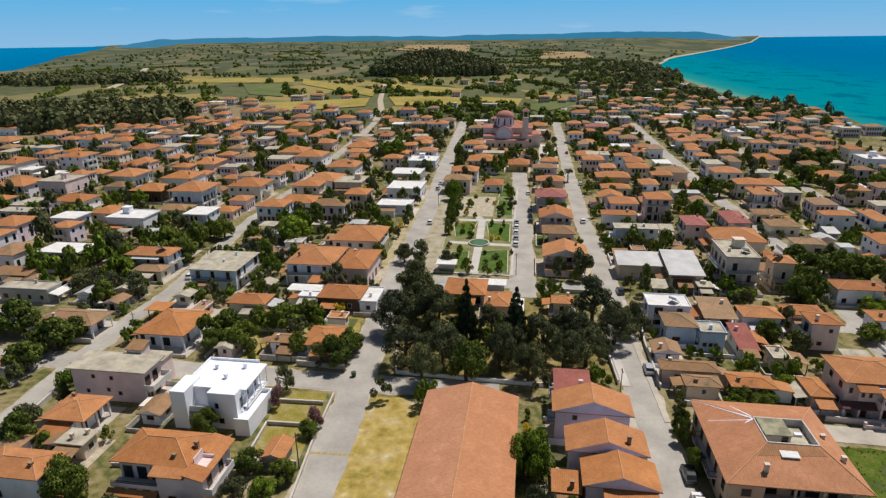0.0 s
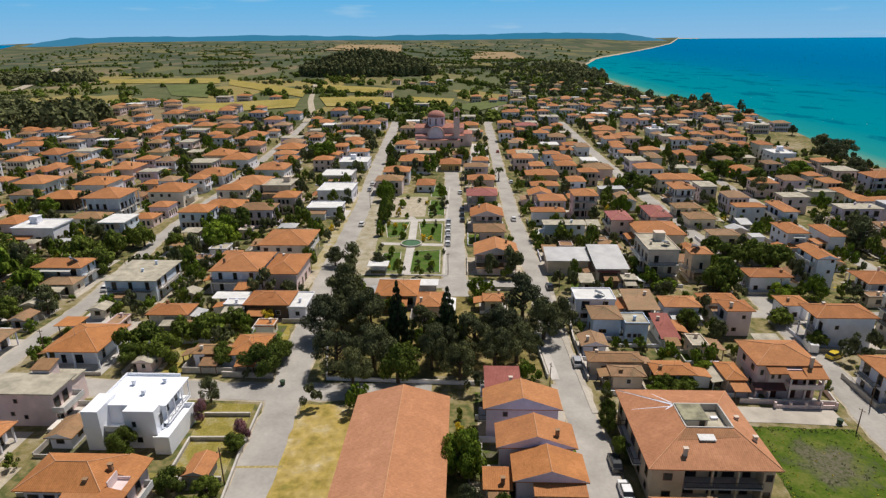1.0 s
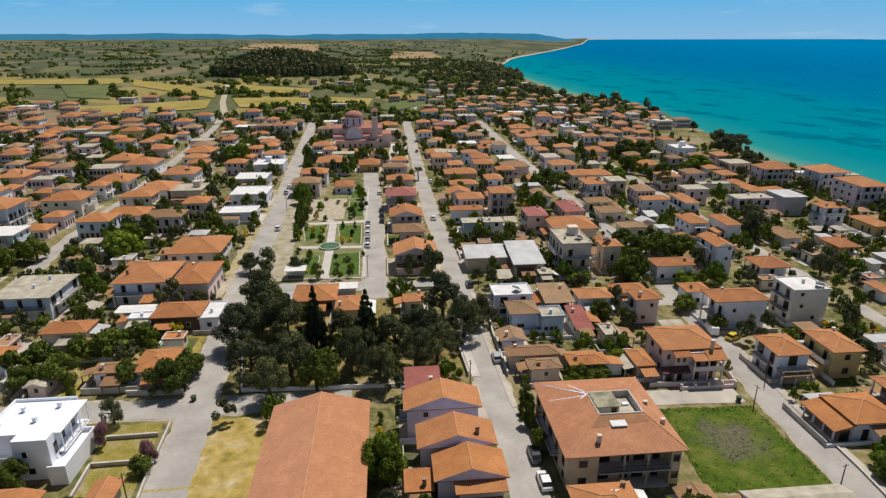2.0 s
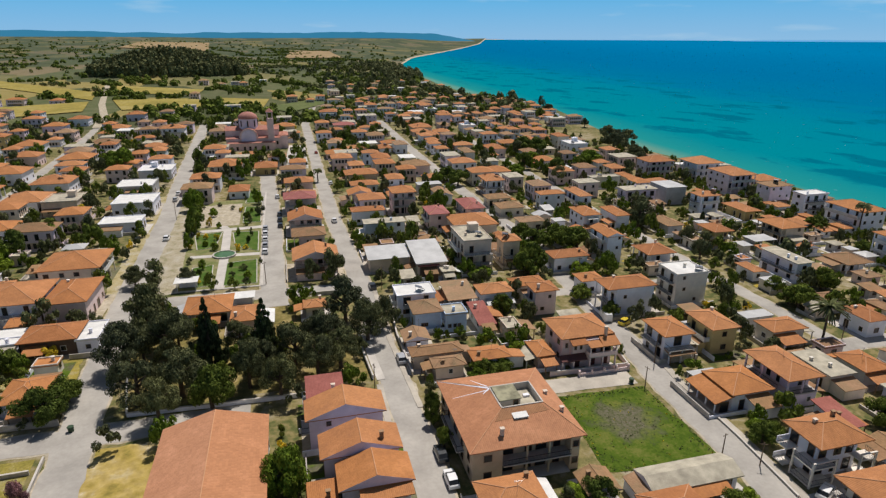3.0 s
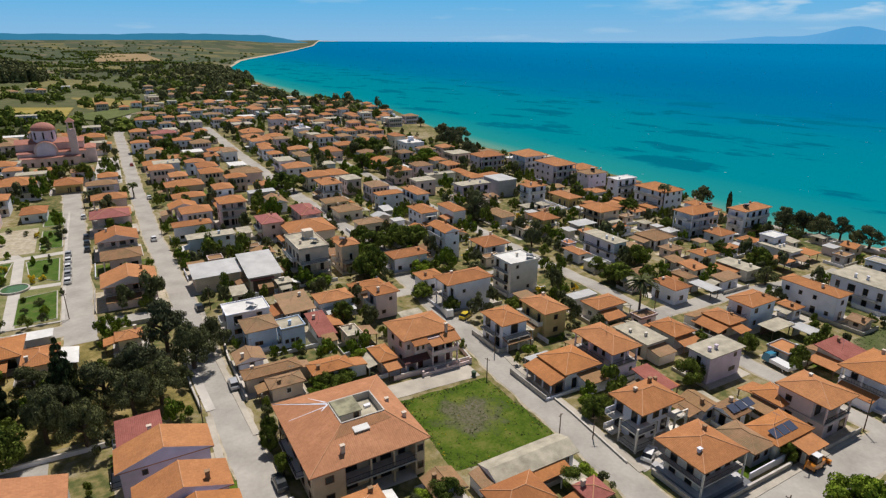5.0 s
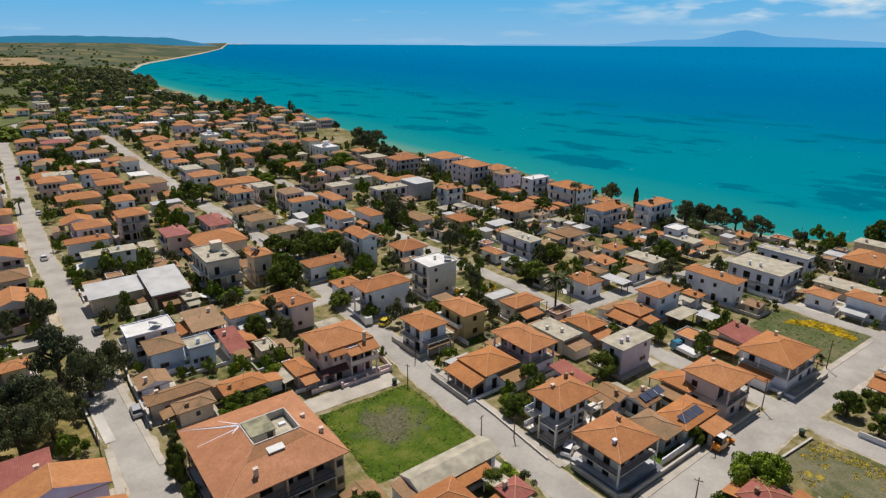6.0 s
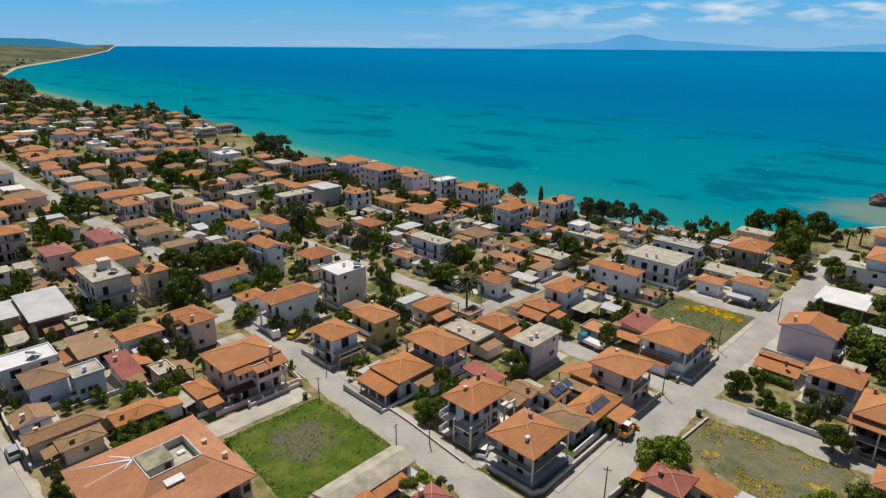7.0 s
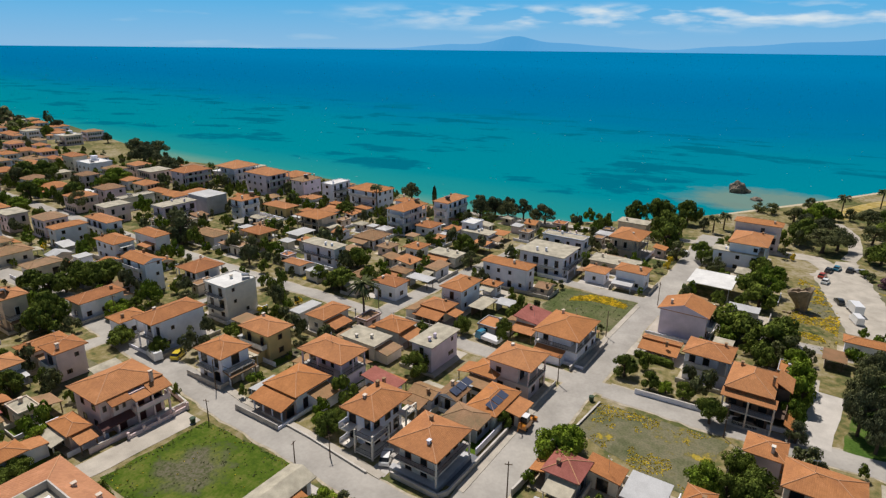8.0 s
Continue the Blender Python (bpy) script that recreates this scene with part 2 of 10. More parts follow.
def ground_mat():
    m, nt, b = base_mat("dry_village_ground", 1.0, 0.0, 0.1)
    geo = nt.nodes.new("ShaderNodeNewGeometry").outputs["Position"]
    sep = nt.nodes.new("ShaderNodeSeparateXYZ")
    nt.links.new(geo, sep.inputs["Vector"])
    y = sep.outputs["Y"]
    n1, n2, n3 = noise_node(nt, 0.055, 5, geo), noise_node(nt, 0.6, 4, geo), noise_node(nt, 5.0, 3, geo)
    r = ramp_node(nt, [(0.31, (0.060, 0.085, 0.024)), (0.43, (0.11, 0.12, 0.042)), (0.51, (0.24, 0.20, 0.085)), (0.64, (0.37, 0.32, 0.22))])
    nt.links.new(math_node(nt, "ADD", math_node(nt, "MULTIPLY", n1.outputs["Fac"], 0.55), math_node(nt, "MULTIPLY", n2.outputs["Fac"], 0.45)), r.inputs["Fac"])
    # farmland: strips and squares of stubble, pasture and ploughed soil
    mp = nt.nodes.new("ShaderNodeMapping")
    mp.inputs["Rotation"].default_value = (0, 0, 0.35)
    mp.inputs["Scale"].default_value = (0.0125, 0.0058, 0.0)
    nt.links.new(geo, mp.inputs["Vector"])
    vo = nt.nodes.new("ShaderNodeTexVoronoi")
    vo.distance = "CHEBYCHEV"
    vo.inputs["Scale"].default_value, vo.inputs["Randomness"].default_value = 1.0, 0.75
    nt.links.new(mp.outputs["Vector"], vo.inputs["Vector"])
    sc = nt.nodes.new("ShaderNodeSeparateColor")
    nt.links.new(vo.outputs["Color"], sc.inputs["Color"])
    fr = ramp_node(nt, [(0.0, (0.045, 0.065, 0.03)), (0.18, (0.08, 0.10, 0.045)), (0.34, (0.32, 0.255, 0.085)), (0.46, (0.20, 0.185, 0.075)), (0.6, (0.09, 0.115, 0.05)), (0.76, (0.27, 0.205, 0.12)), (0.88, (0.06, 0.085, 0.04)), (1.0, (0.06, 0.085, 0.04))])
    fr.color_ramp.interpolation = "CONSTANT"
    nt.links.new(sc.outputs["Red"], fr.inputs["Fac"])
    fld = mix_node(nt, fr.outputs["Color"], r.outputs["Color"], 0.25)
    mask = math_node(nt, "DIVIDE", math_node(nt, "SUBTRACT", y, 430.0), 60.0, True)
    # land beyond y 950 mixed darker and greener, distance haze put into colour
    far_haze = math_node(nt, "MULTIPLY", math_node(nt, "DIVIDE", math_node(nt, "SUBTRACT", y, 950.0), 900.0, True), 0.5)
    fld = mix_node(nt, fld, (0.05, 0.075, 0.048), far_haze)
    col = mix_node(nt, r.outputs["Color"], fld, mask)
    g = ramp_node(nt, [(0.3, (0.78,) * 3), (0.7, (1.06,) * 3)])
    nt.links.new(n3.outputs["Fac"], g.inputs["Fac"])
    nt.links.new(mix_node(nt, col, g.outputs["Color"], 1.0, "MULTIPLY"), b.inputs["Base Color"])
    return m


def patch_mat(name, stops, scale=0.16, fine=3.0):
    m, nt, b = base_mat(name, 1.0, 0.0, 0.1)
    geo = nt.nodes.new("ShaderNodeNewGeometry").outputs["Position"]
    n1, n2 = noise_node(nt, scale, 6, geo, 0.65), noise_node(nt, fine, 3, geo)
    r = ramp_node(nt, stops)
    nt.links.new(n1.outputs["Fac"], r.inputs["Fac"])
    g = ramp_node(nt, [(0.3, (0.7,) * 3), (0.7, (1.1,) * 3)])
    nt.links.new(n2.outputs["Fac"], g.inputs["Fac"])
    nt.links.new(mix_node(nt, r.outputs["Color"], g.outputs["Color"], 1.0, "MULTIPLY"), b.inputs["Base Color"])
    MATS[name] = m
    return m


def worn_grass_mat(name, x, y, r):
    """Green grass with a trampled grey bare patch round one spot."""
    m, nt, b = base_mat(name, 1.0, 0.0, 0.1)
    geo = nt.nodes.new("ShaderNodeNewGeometry").outputs["Position"]
    n1, n2, n3 = noise_node(nt, 0.28, 5, geo, 0.6), noise_node(nt, 2.2, 4, geo, 0.65), noise_node(nt, 0.11, 4, geo)
    green = ramp_node(nt, [(0.36, (0.034, 0.064, 0.008)), (0.50, (0.070, 0.113, 0.011)), (0.64, (0.140, 0.152, 0.034))])
    nt.links.new(math_node(nt, "ADD", math_node(nt, "MULTIPLY", n1.outputs["Fac"], 0.6), math_node(nt, "MULTIPLY", n2.outputs["Fac"], 0.4)), green.inputs["Fac"])
    bare = ramp_node(nt, [(0.36, (0.06, 0.075, 0.025)), (0.50, (0.115, 0.11, 0.062)), (0.68, (0.17, 0.15, 0.115))])
    nt.links.new(n2.outputs["Fac"], bare.inputs["Fac"])
    far = nt.nodes.new("ShaderNodeVectorMath")
    far.operation = "DISTANCE"
    nt.links.new(geo, far.inputs[0])
    far.inputs[1].default_value = (x, y, gz(x, y))
    reach = math_node(nt, "ADD", far.outputs["Value"], math_node(nt, "MULTIPLY", math_node(nt, "SUBTRACT", n1.outputs["Fac"], 0.5), 13.0))
    reach = math_node(nt, "ADD", reach, math_node(nt, "MULTIPLY", math_node(nt, "SUBTRACT", n2.outputs["Fac"], 0.5), 7.0))
    fac = math_node(nt, "DIVIDE", math_node(nt, "SUBTRACT", r, reach), 3.0, True)
    nt.links.new(mix_node(nt, green.outputs["Color"], bare.outputs["Color"], fac), b.inputs["Base Color"])
    MATS[name] = m
    return m


GROUND = ground_mat()
GRASS = patch_mat("lot_grass", [(0.36, (0.065, 0.118, 0.011)), (0.49, (0.10, 0.152, 0.018)), (0.55, (0.11, 0.115, 0.050)), (0.63, (0.15, 0.135, 0.10))], 0.13)
LAWN = patch_mat("park_lawn", [(0.35, (0.055, 0.11, 0.018)), (0.52, (0.085, 0.145, 0.025)), (0.65, (0.15, 0.16, 0.06))], 0.3)
DRY = patch_mat("dry_yellow_lot", [(0.30, (0.085, 0.10, 0.045)), (0.44, (0.15, 0.15, 0.08)), (0.55, (0.20, 0.185, 0.115)), (0.60, (0.16, 0.15, 0.07)), (0.66, (0.42, 0.31, 0.035)), (0.80, (0.27, 0.24, 0.16))], 0.22)
SAND = patch_mat("sandy_lot", [(0.33, (0.24, 0.205, 0.05)), (0.43, (0.38, 0.285, 0.075)), (0.55, (0.47, 0.355, 0.13)), (0.63, (0.50, 0.41, 0.22)), (0.70, (0.64, 0.58, 0.46))], 0.2, 0.7)
DIRT = patch_mat("pale_dirt", [(0.30, (0.40, 0.34, 0.23)), (0.70, (0.54, 0.48, 0.38))], 0.3, 0.9)
BEACH = patch_mat("beach_sand", [(0.30, (0.46, 0.38, 0.25)), (0.70, (0.58, 0.50, 0.36))], 0.2)


def sea_mat():
    m, nt, b = base_mat("turquoise_sea", 0.4, 0.0, 0.0)
    geo = nt.nodes.new("ShaderNodeNewGeometry").outputs["Position"]
    sep = nt.nodes.new("ShaderNodeSeparateXYZ")
    nt.links.new(geo, sep.inputs["Vector"])
    x, y = sep.outputs["X"], sep.outputs["Y"]
    # distance off the shore, which runs north and bends out to the east far away
    lean = math_node(nt, "MULTIPLY", math_node(nt, "MAXIMUM", math_node(nt, "SUBTRACT", y, 60.0), 0.0), 0.17)
    off = math_node(nt, "MAXIMUM", math_node(nt, "SUBTRACT", math_node(nt, "SUBTRACT", x, lean), 248.0), math_node(nt, "SUBTRACT", -400.0, x))
    mp = nt.nodes.new("ShaderNodeMapping")
    mp.inputs["Rotation"].default_value = (0, 0, 0.15)
    mp.inputs["Scale"].default_value = (0.016, 0.0065, 0.0)
    nt.links.new(geo, mp.inputs["Vector"])
    patch = noise_node(nt, 1.0, 5, mp.outputs["Vector"], 0.6)
    wob = math_node(nt, "MULTIPLY", math_node(nt, "SUBTRACT", patch.outputs["Fac"], 0.5), 260.0)
    dist = math_node(nt, "DIVIDE", math_node(nt, "ADD", off, math_node(nt, "MULTIPLY", wob, math_node(nt, "DIVIDE", off, 400.0, True))), 2000.0, True)
    # far end brightens again: sky reflected at a flat angle, put into the colour
    r = ramp_node(nt, [(0.0, (0.11, 0.27, 0.22)), (0.006, (0.015, 0.24, 0.235)), (0.03, (0.0, 0.205, 0.252)), (0.12, (0.0, 0.184, 0.270)), (0.19, (0.0, 0.148, 0.282)), (0.34, (0.0, 0.136, 0.292)), (0.6, (0.0, 0.144, 0.312)), (1.0, (0.0, 0.165, 0.35))])
    nt.links.new(dist, r.inputs["Fac"])
    # weed beds
    weed = ramp_node(nt, [(0.545, (0, 0, 0)), (0.60, (1, 1, 1))])
    mp2 = nt.nodes.new("ShaderNodeMapping")
    mp2.inputs["Rotation"].default_value = (0, 0, 0.1)
    mp2.inputs["Scale"].default_value = (0.026, 0.0125, 0.0)
    nt.links.new(geo, mp2.inputs["Vector"])
    wn2 = noise_node(nt, 1.0, 6, mp2.outputs["Vector"], 0.62)
    nt.links.new(wn2.outputs["Fac"], weed.inputs["Fac"])
    band = math_node(nt, "MULTIPLY", math_node(nt, "DIVIDE", math_node(nt, "SUBTRACT", off, 25.0), 30.0, True), math_node(nt, "DIVIDE", math_node(nt, "SUBTRACT", 480.0, off), 200.0, True))
    col = mix_node(nt, r.outputs["Color"], (0.0, 0.112, 0.178), math_node(nt, "MULTIPLY", math_node(nt, "MULTIPLY", weed.outputs["Color"], band), 0.75))
    # a sand bar round the offshore rock
    ctr = nt.nodes.new("ShaderNodeVectorMath")
    ctr.operation = "DISTANCE"
    flat = nt.nodes.new("ShaderNodeCombineXYZ")
    nt.links.new(x, flat.inputs["X"])
    nt.links.new(math_node(nt, "MULTIPLY", math_node(nt, "ADD", y, 22.0), 0.75), flat.inputs["Y"])
    nt.links.new(flat.outputs["Vector"], ctr.inputs[0])
    ctr.inputs[1].default_value = (336.0, 0.0, 0.0)
    bn0 = noise_node(nt, 0.05, 5, geo, 0.6)
    bar = math_node(nt, "DIVIDE", math_node(nt, "SUBTRACT", math_node(nt, "ADD", 12.0, math_node(nt, "MULTIPLY", bn0.outputs["Fac"], 44.0)), ctr.outputs["Value"]), 18.0, True)
    col = mix_node(nt, col, (0.17, 0.24, 0.19), math_node(nt, "MULTIPLY", bar, 0.8))
    # small whitecaps
    cap = noise_node(nt, 0.22, 3, geo, 0.7)
    caps = ramp_node(nt, [(0.715, (0, 0, 0)), (0.75, (1, 1, 1))])
    nt.links.new(cap.outputs["Fac"], caps.inputs["Fac"])
    col = mix_node(nt, col, (0.55, 0.68, 0.68), math_node(nt, "MULTIPLY", caps.outputs["Color"], 0.5))
    nt.links.new(col, b.inputs["Base Color"])
    wave = noise_node(nt, 0.35, 4, geo, 0.6)
    bn = nt.nodes.new("ShaderNodeBump")
    bn.inputs["Strength"].default_value, bn.inputs["Distance"].default_value = 0.5, 0.25
    nt.links.new(wave.outputs["Fac"], bn.inputs["Height"])
    nt.links.new(bn.outputs["Normal"], b.inputs["Normal"])
    return m


SEA = sea_mat()

# ---- helpers for building ----
GRID = radians(-8.5)
E1, E2 = Vector((math.cos(GRID), math.sin(GRID))), Vector((-math.sin(GRID), math.cos(GRID)))
SEA_Z = -8.0


def mesh_of(name, bm, *mats):
    me = bpy.data.meshes.new(name)
    bm.to_mesh(me)
    bm.free()
    for mt in mats:
        me.materials.append(mt)
    return me


def part(name, bm, material, parent=None, label=""):
    """Links a bmesh, or a mesh that already exists, as one mesh object under a thing or a part."""
    me = mesh_of(name, bm, *(material if isinstance(material, (list, tuple)) else [material])) if isinstance(bm, bmesh.types.BMesh) else bm
    ob = new(name, me)
    ob.parent = parent
    if label:
        ob["label"] = label
    return ob


def box(bm, x0, x1, y0, y1, z0, z1, mi=0, bevel=0.0):
    vs = [bm.verts.new(p) for p in ((x0, y0, z0), (x1, y0, z0), (x1, y1, z0), (x0, y1, z0), (x0, y0, z1), (x1, y0, z1), (x1, y1, z1), (x0, y1, z1))]
    for f in ((3, 2, 1, 0), (4, 5, 6, 7), (0, 1, 5, 4), (1, 2, 6, 5), (2, 3, 7, 6), (3, 0, 4, 7)):
        bm.faces.new([vs[i] for i in f]).material_index = mi
    return vs


def tube(bm, a, b, r0, r1, n=6, mi=0):
    a, b = Vector(a), Vector(b)
    q = (b - a).to_track_quat("Z", "Y")
    rings = []
    for p, r in ((a, r0), (b, r1)):
        rings.append([bm.verts.new(p + q @ Vector((r * math.cos(2 * math.pi * k / n), r * math.sin(2 * math.pi * k / n), 0))) for k in range(n)])
    for k in range(n):
        bm.faces.new((rings[0][k], rings[0][(k + 1) % n], rings[1][(k + 1) % n], rings[1][k])).material_index = mi
    bm.faces.new(rings[1]).material_index = mi
    bm.faces.new(rings[0][::-1]).material_index = mi


def empty(name, x, y, z, turn=0.0):
    ob = new(name)
    ob.matrix_basis = Matrix.Translation((x, y, z)) @ Matrix.Rotation(turn, 4, "Z")
    return ob


def ragged_line(pts, jitter, step=1.4):
    """The outline with a worn, uneven edge."""
    out = []
    for (ax, ay), (bx, by) in zip(pts, list(pts[1:]) + [pts[0]]):
        n = max(1, int(math.hypot(bx - ax, by - ay) / step))
        for k in range(n):
            x, y = ax + (bx - ax) * k / n, ay + (by - ay) * k / n
            out.append((x + jitter * (noise.noise((x * 0.35, y * 0.35, 1.0)) + 0.5 * noise.noise((x * 1.1, y * 1.1, 4.0))), y + jitter * (noise.noise((x * 0.35, y * 0.35, 7.0)) + 0.5 * noise.noise((x * 1.1, y * 1.1, 9.0)))))
    return out


def sheet(name, pts, mat, lift=0.03, kind="structure", label="", category="ground", ragged=0.0):
    """A flat piece of ground, given by its outline, laid a little above the ground sheet."""
    if ragged:
        pts = ragged_line(pts, ragged)
    bm = bmesh.new()
    f = bm.faces.new([bm.verts.new((x, y, 0)) for x, y in pts])
    bmesh.ops.triangulate(bm, faces=[f])
    lo, hi = min(p[0] for p in pts), max(p[0] for p in pts)
    if lo < 0 < hi:
        bmesh.ops.bisect_plane(bm, geom=bm.verts[:] + bm.edges[:] + bm.faces[:], plane_co=(0, 0, 0), plane_no=(1, 0, 0))
    for v in bm.verts:
        v.co.z = gz(v.co.x, v.co.y) + lift
    bmesh.ops.recalc_face_normals(bm, faces=bm.faces)
    if bm.faces[:] and bm.faces[:][0].normal.z < 0:
        bmesh.ops.reverse_faces(bm, faces=bm.faces[:])
    return tagged(part(name, bm, mat), label, category, kind=kind)


def ribbon(name, pts, width, mat, lift=0.045, label="", category="road", thick=0.0, ragged=0.0):
    """A strip along a line of points: a street, a path or a kerb."""
    bm = bmesh.new()
    line = []
    for (ax, ay), (bx, by) in zip(pts, pts[1:]):
        n = max(1, int(math.hypot(bx - ax, by - ay) / (2.0 if ragged else 12)))
        cuts = [k / n for k in range(n)]
        if (ax < 0) != (bx < 0) and bx != ax:
            cuts.append(ax / (ax - bx))
        line += [(ax + (bx - ax) * c, ay + (by - ay) * c) for c in sorted(cuts)]
    line.append(pts[-1])
    rows = []
    for i, (x, y) in enumerate(line):
        a, b = Vector(line[max(i - 1, 0)]), Vector(line[min(i + 1, len(line) - 1)])
        d = (b - a).normalized()
        nrm = Vector((-d.y, d.x))
        wl_, wr_ = (width / 2 + ragged * (noise.noise((x * 0.22, y * 0.22, q)) + 0.6 * noise.noise((x * 0.8, y * 0.8, q))) for q in (2.0, 5.0))
        rows.append([(x + nrm.x * wl_, y + nrm.y * wl_), (x - nrm.x * wr_, y - nrm.y * wr_)])
    prev = None
    for l, r in rows:
        cur = [bm.verts.new((px, py, gz(px, py) + lift)) for px, py in (l, r)]
        if thick:
            cur += [bm.verts.new((px, py, gz(px, py) + lift - thick)) for px, py in (l, r)]
        if prev:
            bm.faces.new((prev[0], prev[1], cur[1], cur[0]))
            if thick:
                bm.faces.new((prev[1], prev[3], cur[3], cur[1]))
                bm.faces.new((prev[2], prev[0], cur[0], cur[2]))
        prev = cur
    return tagged(part(name, bm, mat), label, category, kind="structure")

# ---- ground, sea, distance ----
COAST = [(900, -1500), (560, -400), (430, -120), (388, -77), (343, -40), (290, 7), (264, 40), (253, 60), (252, 100), (262, 142), (272, 180), (276, 217), (274, 300), (322, 433), (345, 500), (356, 614), (338, 666), (362, 828), (425, 1110), (465, 1337), (551, 1565), (666, 1824), (754, 2020), (916, 2277), (1151, 2625), (1422, 3036), (1785, 3583), (2300, 4500)]


def coast_x(y):
    for (x0, y0), (x1, y1) in zip(COAST, COAST[1:]):
        if y0 <= y <= y1:
            return x0 + (x1 - x0) * (y - y0) / (y1 - y0)
    return COAST[-1][0]


def west_coast_x(y):
    if y < 1617:
        return -1150 - 0.3 * (1617 - y)
    return -1150 - 0.49 * (y - 1617) if y < 2849 else -1754 - 0.36 * (y - 2849)


def land_rise(x, y):
    r = max(0.0, math.hypot(x, y) - 900.0)
    shore = min(1.0, max(0.0, (coast_x(y) - x) / 520.0)) * min(1.0, max(0.0, (x - west_coast_x(y)) / 520.0))
    return shore * 4.6e-6 * r * r + 3.0 * min(1.0, r / 900) * noise.noise((x * 0.002, y * 0.002, 0.3)) + 30.0 * math.exp(-((x + 6) / 95) ** 2 - ((y - 1110) / 70) ** 2)


def sea_lift(x, y):
    return max(0.0, (math.hypot(x, y) - 1500) / 3380) ** 2 * 54.0


def build_ground():
    bm = bmesh.new()
    ys = list(range(-1500, -100, 100)) + list(range(-100, 700, 10)) + list(range(700, 1500, 25)) + list(range(1500, 4501, 150))
    prev = None
    for y in ys:
        c, w0 = coast_x(y), west_coast_x(y)
        b = 0.0 if y < 130 or y > 1500 else 1.0
        inner = 14.0 if y < 130 else (10.0 if y < 1500 else 11.0)
        cols = [(w0 - 120, -14), (w0, SEA_Z - 0.3), (w0 + 60, None)]
        cols += [(w0 + 60 + (0 - w0 - 60) * k / 28, None) for k in range(1, 28)]
        cols += [(0.0, None)] + [(max(20.0, c - inner) * k / 10, None) for k in range(1, 11)]
        cols += [(c - inner * 0.45, SEA_Z + 2.1 + b), (c, SEA_Z - 0.15), (c + 25, SEA_Z - 2.5), (c + 160, -14)]
        cur = []
        for x, z in cols:
            up = sea_lift(x, y)
            cur.append(bm.verts.new((x, y, max(gz(x, y) + land_rise(x, y), SEA_Z + 3.0 + up) if z is None else z + up)))
        if prev:
            for k in range(len(cur) - 1):
                bm.faces.new((prev[k], prev[k + 1], cur[k + 1], cur[k]))
        prev = cur
    for f in bm.faces:
        cx = f.calc_center_median()
        if cx.x > 0 and cx.z - sea_lift(cx.x, cx.y) < -5.2:
            f.material_index = 1
    return tagged(part("ground", bm, [GROUND, BEACH]), "dry village ground, farmland and sandy shore", "ground", kind="structure")


build_ground()


def build_sea():
    bm = bmesh.new()
    rings = []
    for r in (1.0, 300, 700, 1200, 1800, 2500, 3300, 4100, 4880):
        lift = sea_lift(r, 0)
        rings.append([bm.verts.new((r * math.cos(2 * math.pi * k / 96), r * math.sin(2 * math.pi * k / 96), SEA_Z + lift)) for k in range(96)])
    for a, b in zip(rings, rings[1:]):
        for k in range(96):
            bm.faces.new((a[k], b[k], b[(k + 1) % 96], a[(k + 1) % 96]))
    bm.faces.new(rings[0])
    return tagged(part("water", bm, SEA), "turquoise sea deepening to dark blue, painted sky reflection far out, weed beds", "sea", kind="structure")


build_sea()


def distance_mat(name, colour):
    """Far hills as plain backdrop, the haze before them painted in as a glow."""
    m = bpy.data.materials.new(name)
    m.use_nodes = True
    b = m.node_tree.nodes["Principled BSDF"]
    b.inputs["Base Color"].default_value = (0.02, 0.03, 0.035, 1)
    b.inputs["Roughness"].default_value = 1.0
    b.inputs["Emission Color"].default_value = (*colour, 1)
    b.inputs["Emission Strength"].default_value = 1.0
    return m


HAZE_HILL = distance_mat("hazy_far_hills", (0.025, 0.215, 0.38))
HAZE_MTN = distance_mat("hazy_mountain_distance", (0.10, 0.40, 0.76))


def ridge_line(name, dist, az0, az1, top, mat, label, seed, depth=250.0, foot=-10.0, humps=(), base=0.0):
    """A far range of hills seen over the land or the sea. Bearings in degrees, clockwise from the y axis."""
    bm = bmesh.new()
    prev = None
    n = 150
    for k in range(n + 1):
        t = k / n
        az = radians(az0 + (az1 - az0) * t)
        fade = min(1.0, 14 * t, 14 * (1 - t))
        h = top * fade * (0.62 + 0.38 * noise.noise((t * 7 + seed, seed, 0.1)) + 0.20 * noise.noise((t * 28 + seed, seed, 0.7)) + 0.12 * noise.noise((t * 71 + seed, seed, 1.9)))
        h += base * min(1.0, 10 * t, 9 * (1 - t)) ** 0.8
        for c, wd, up in humps:
            h += up * math.exp(-(((az0 + (az1 - az0) * t) - c) / wd) ** 2)
        s, c = math.sin(az), math.cos(az)
        cur = [bm.verts.new(((dist - depth) * s, (dist - depth) * c, foot)), bm.verts.new((dist * s, dist * c, foot + max(h, 1.0))), bm.verts.new(((dist + depth * 0.3) * s, (dist + depth * 0.3) * c, foot))]
        if prev:
            for i in (0, 1):
                bm.faces.new((prev[i], prev[i + 1], cur[i + 1], cur[i]))
        prev = cur
    return tagged(part(name, bm, mat), label, "hills", kind="structure")


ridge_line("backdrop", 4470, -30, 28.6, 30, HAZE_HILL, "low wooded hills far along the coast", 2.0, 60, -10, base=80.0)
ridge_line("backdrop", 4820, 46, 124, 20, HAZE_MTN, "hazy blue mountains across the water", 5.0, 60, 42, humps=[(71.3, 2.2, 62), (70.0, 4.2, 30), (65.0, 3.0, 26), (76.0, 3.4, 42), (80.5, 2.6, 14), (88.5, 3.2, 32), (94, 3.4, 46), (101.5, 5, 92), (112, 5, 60)])

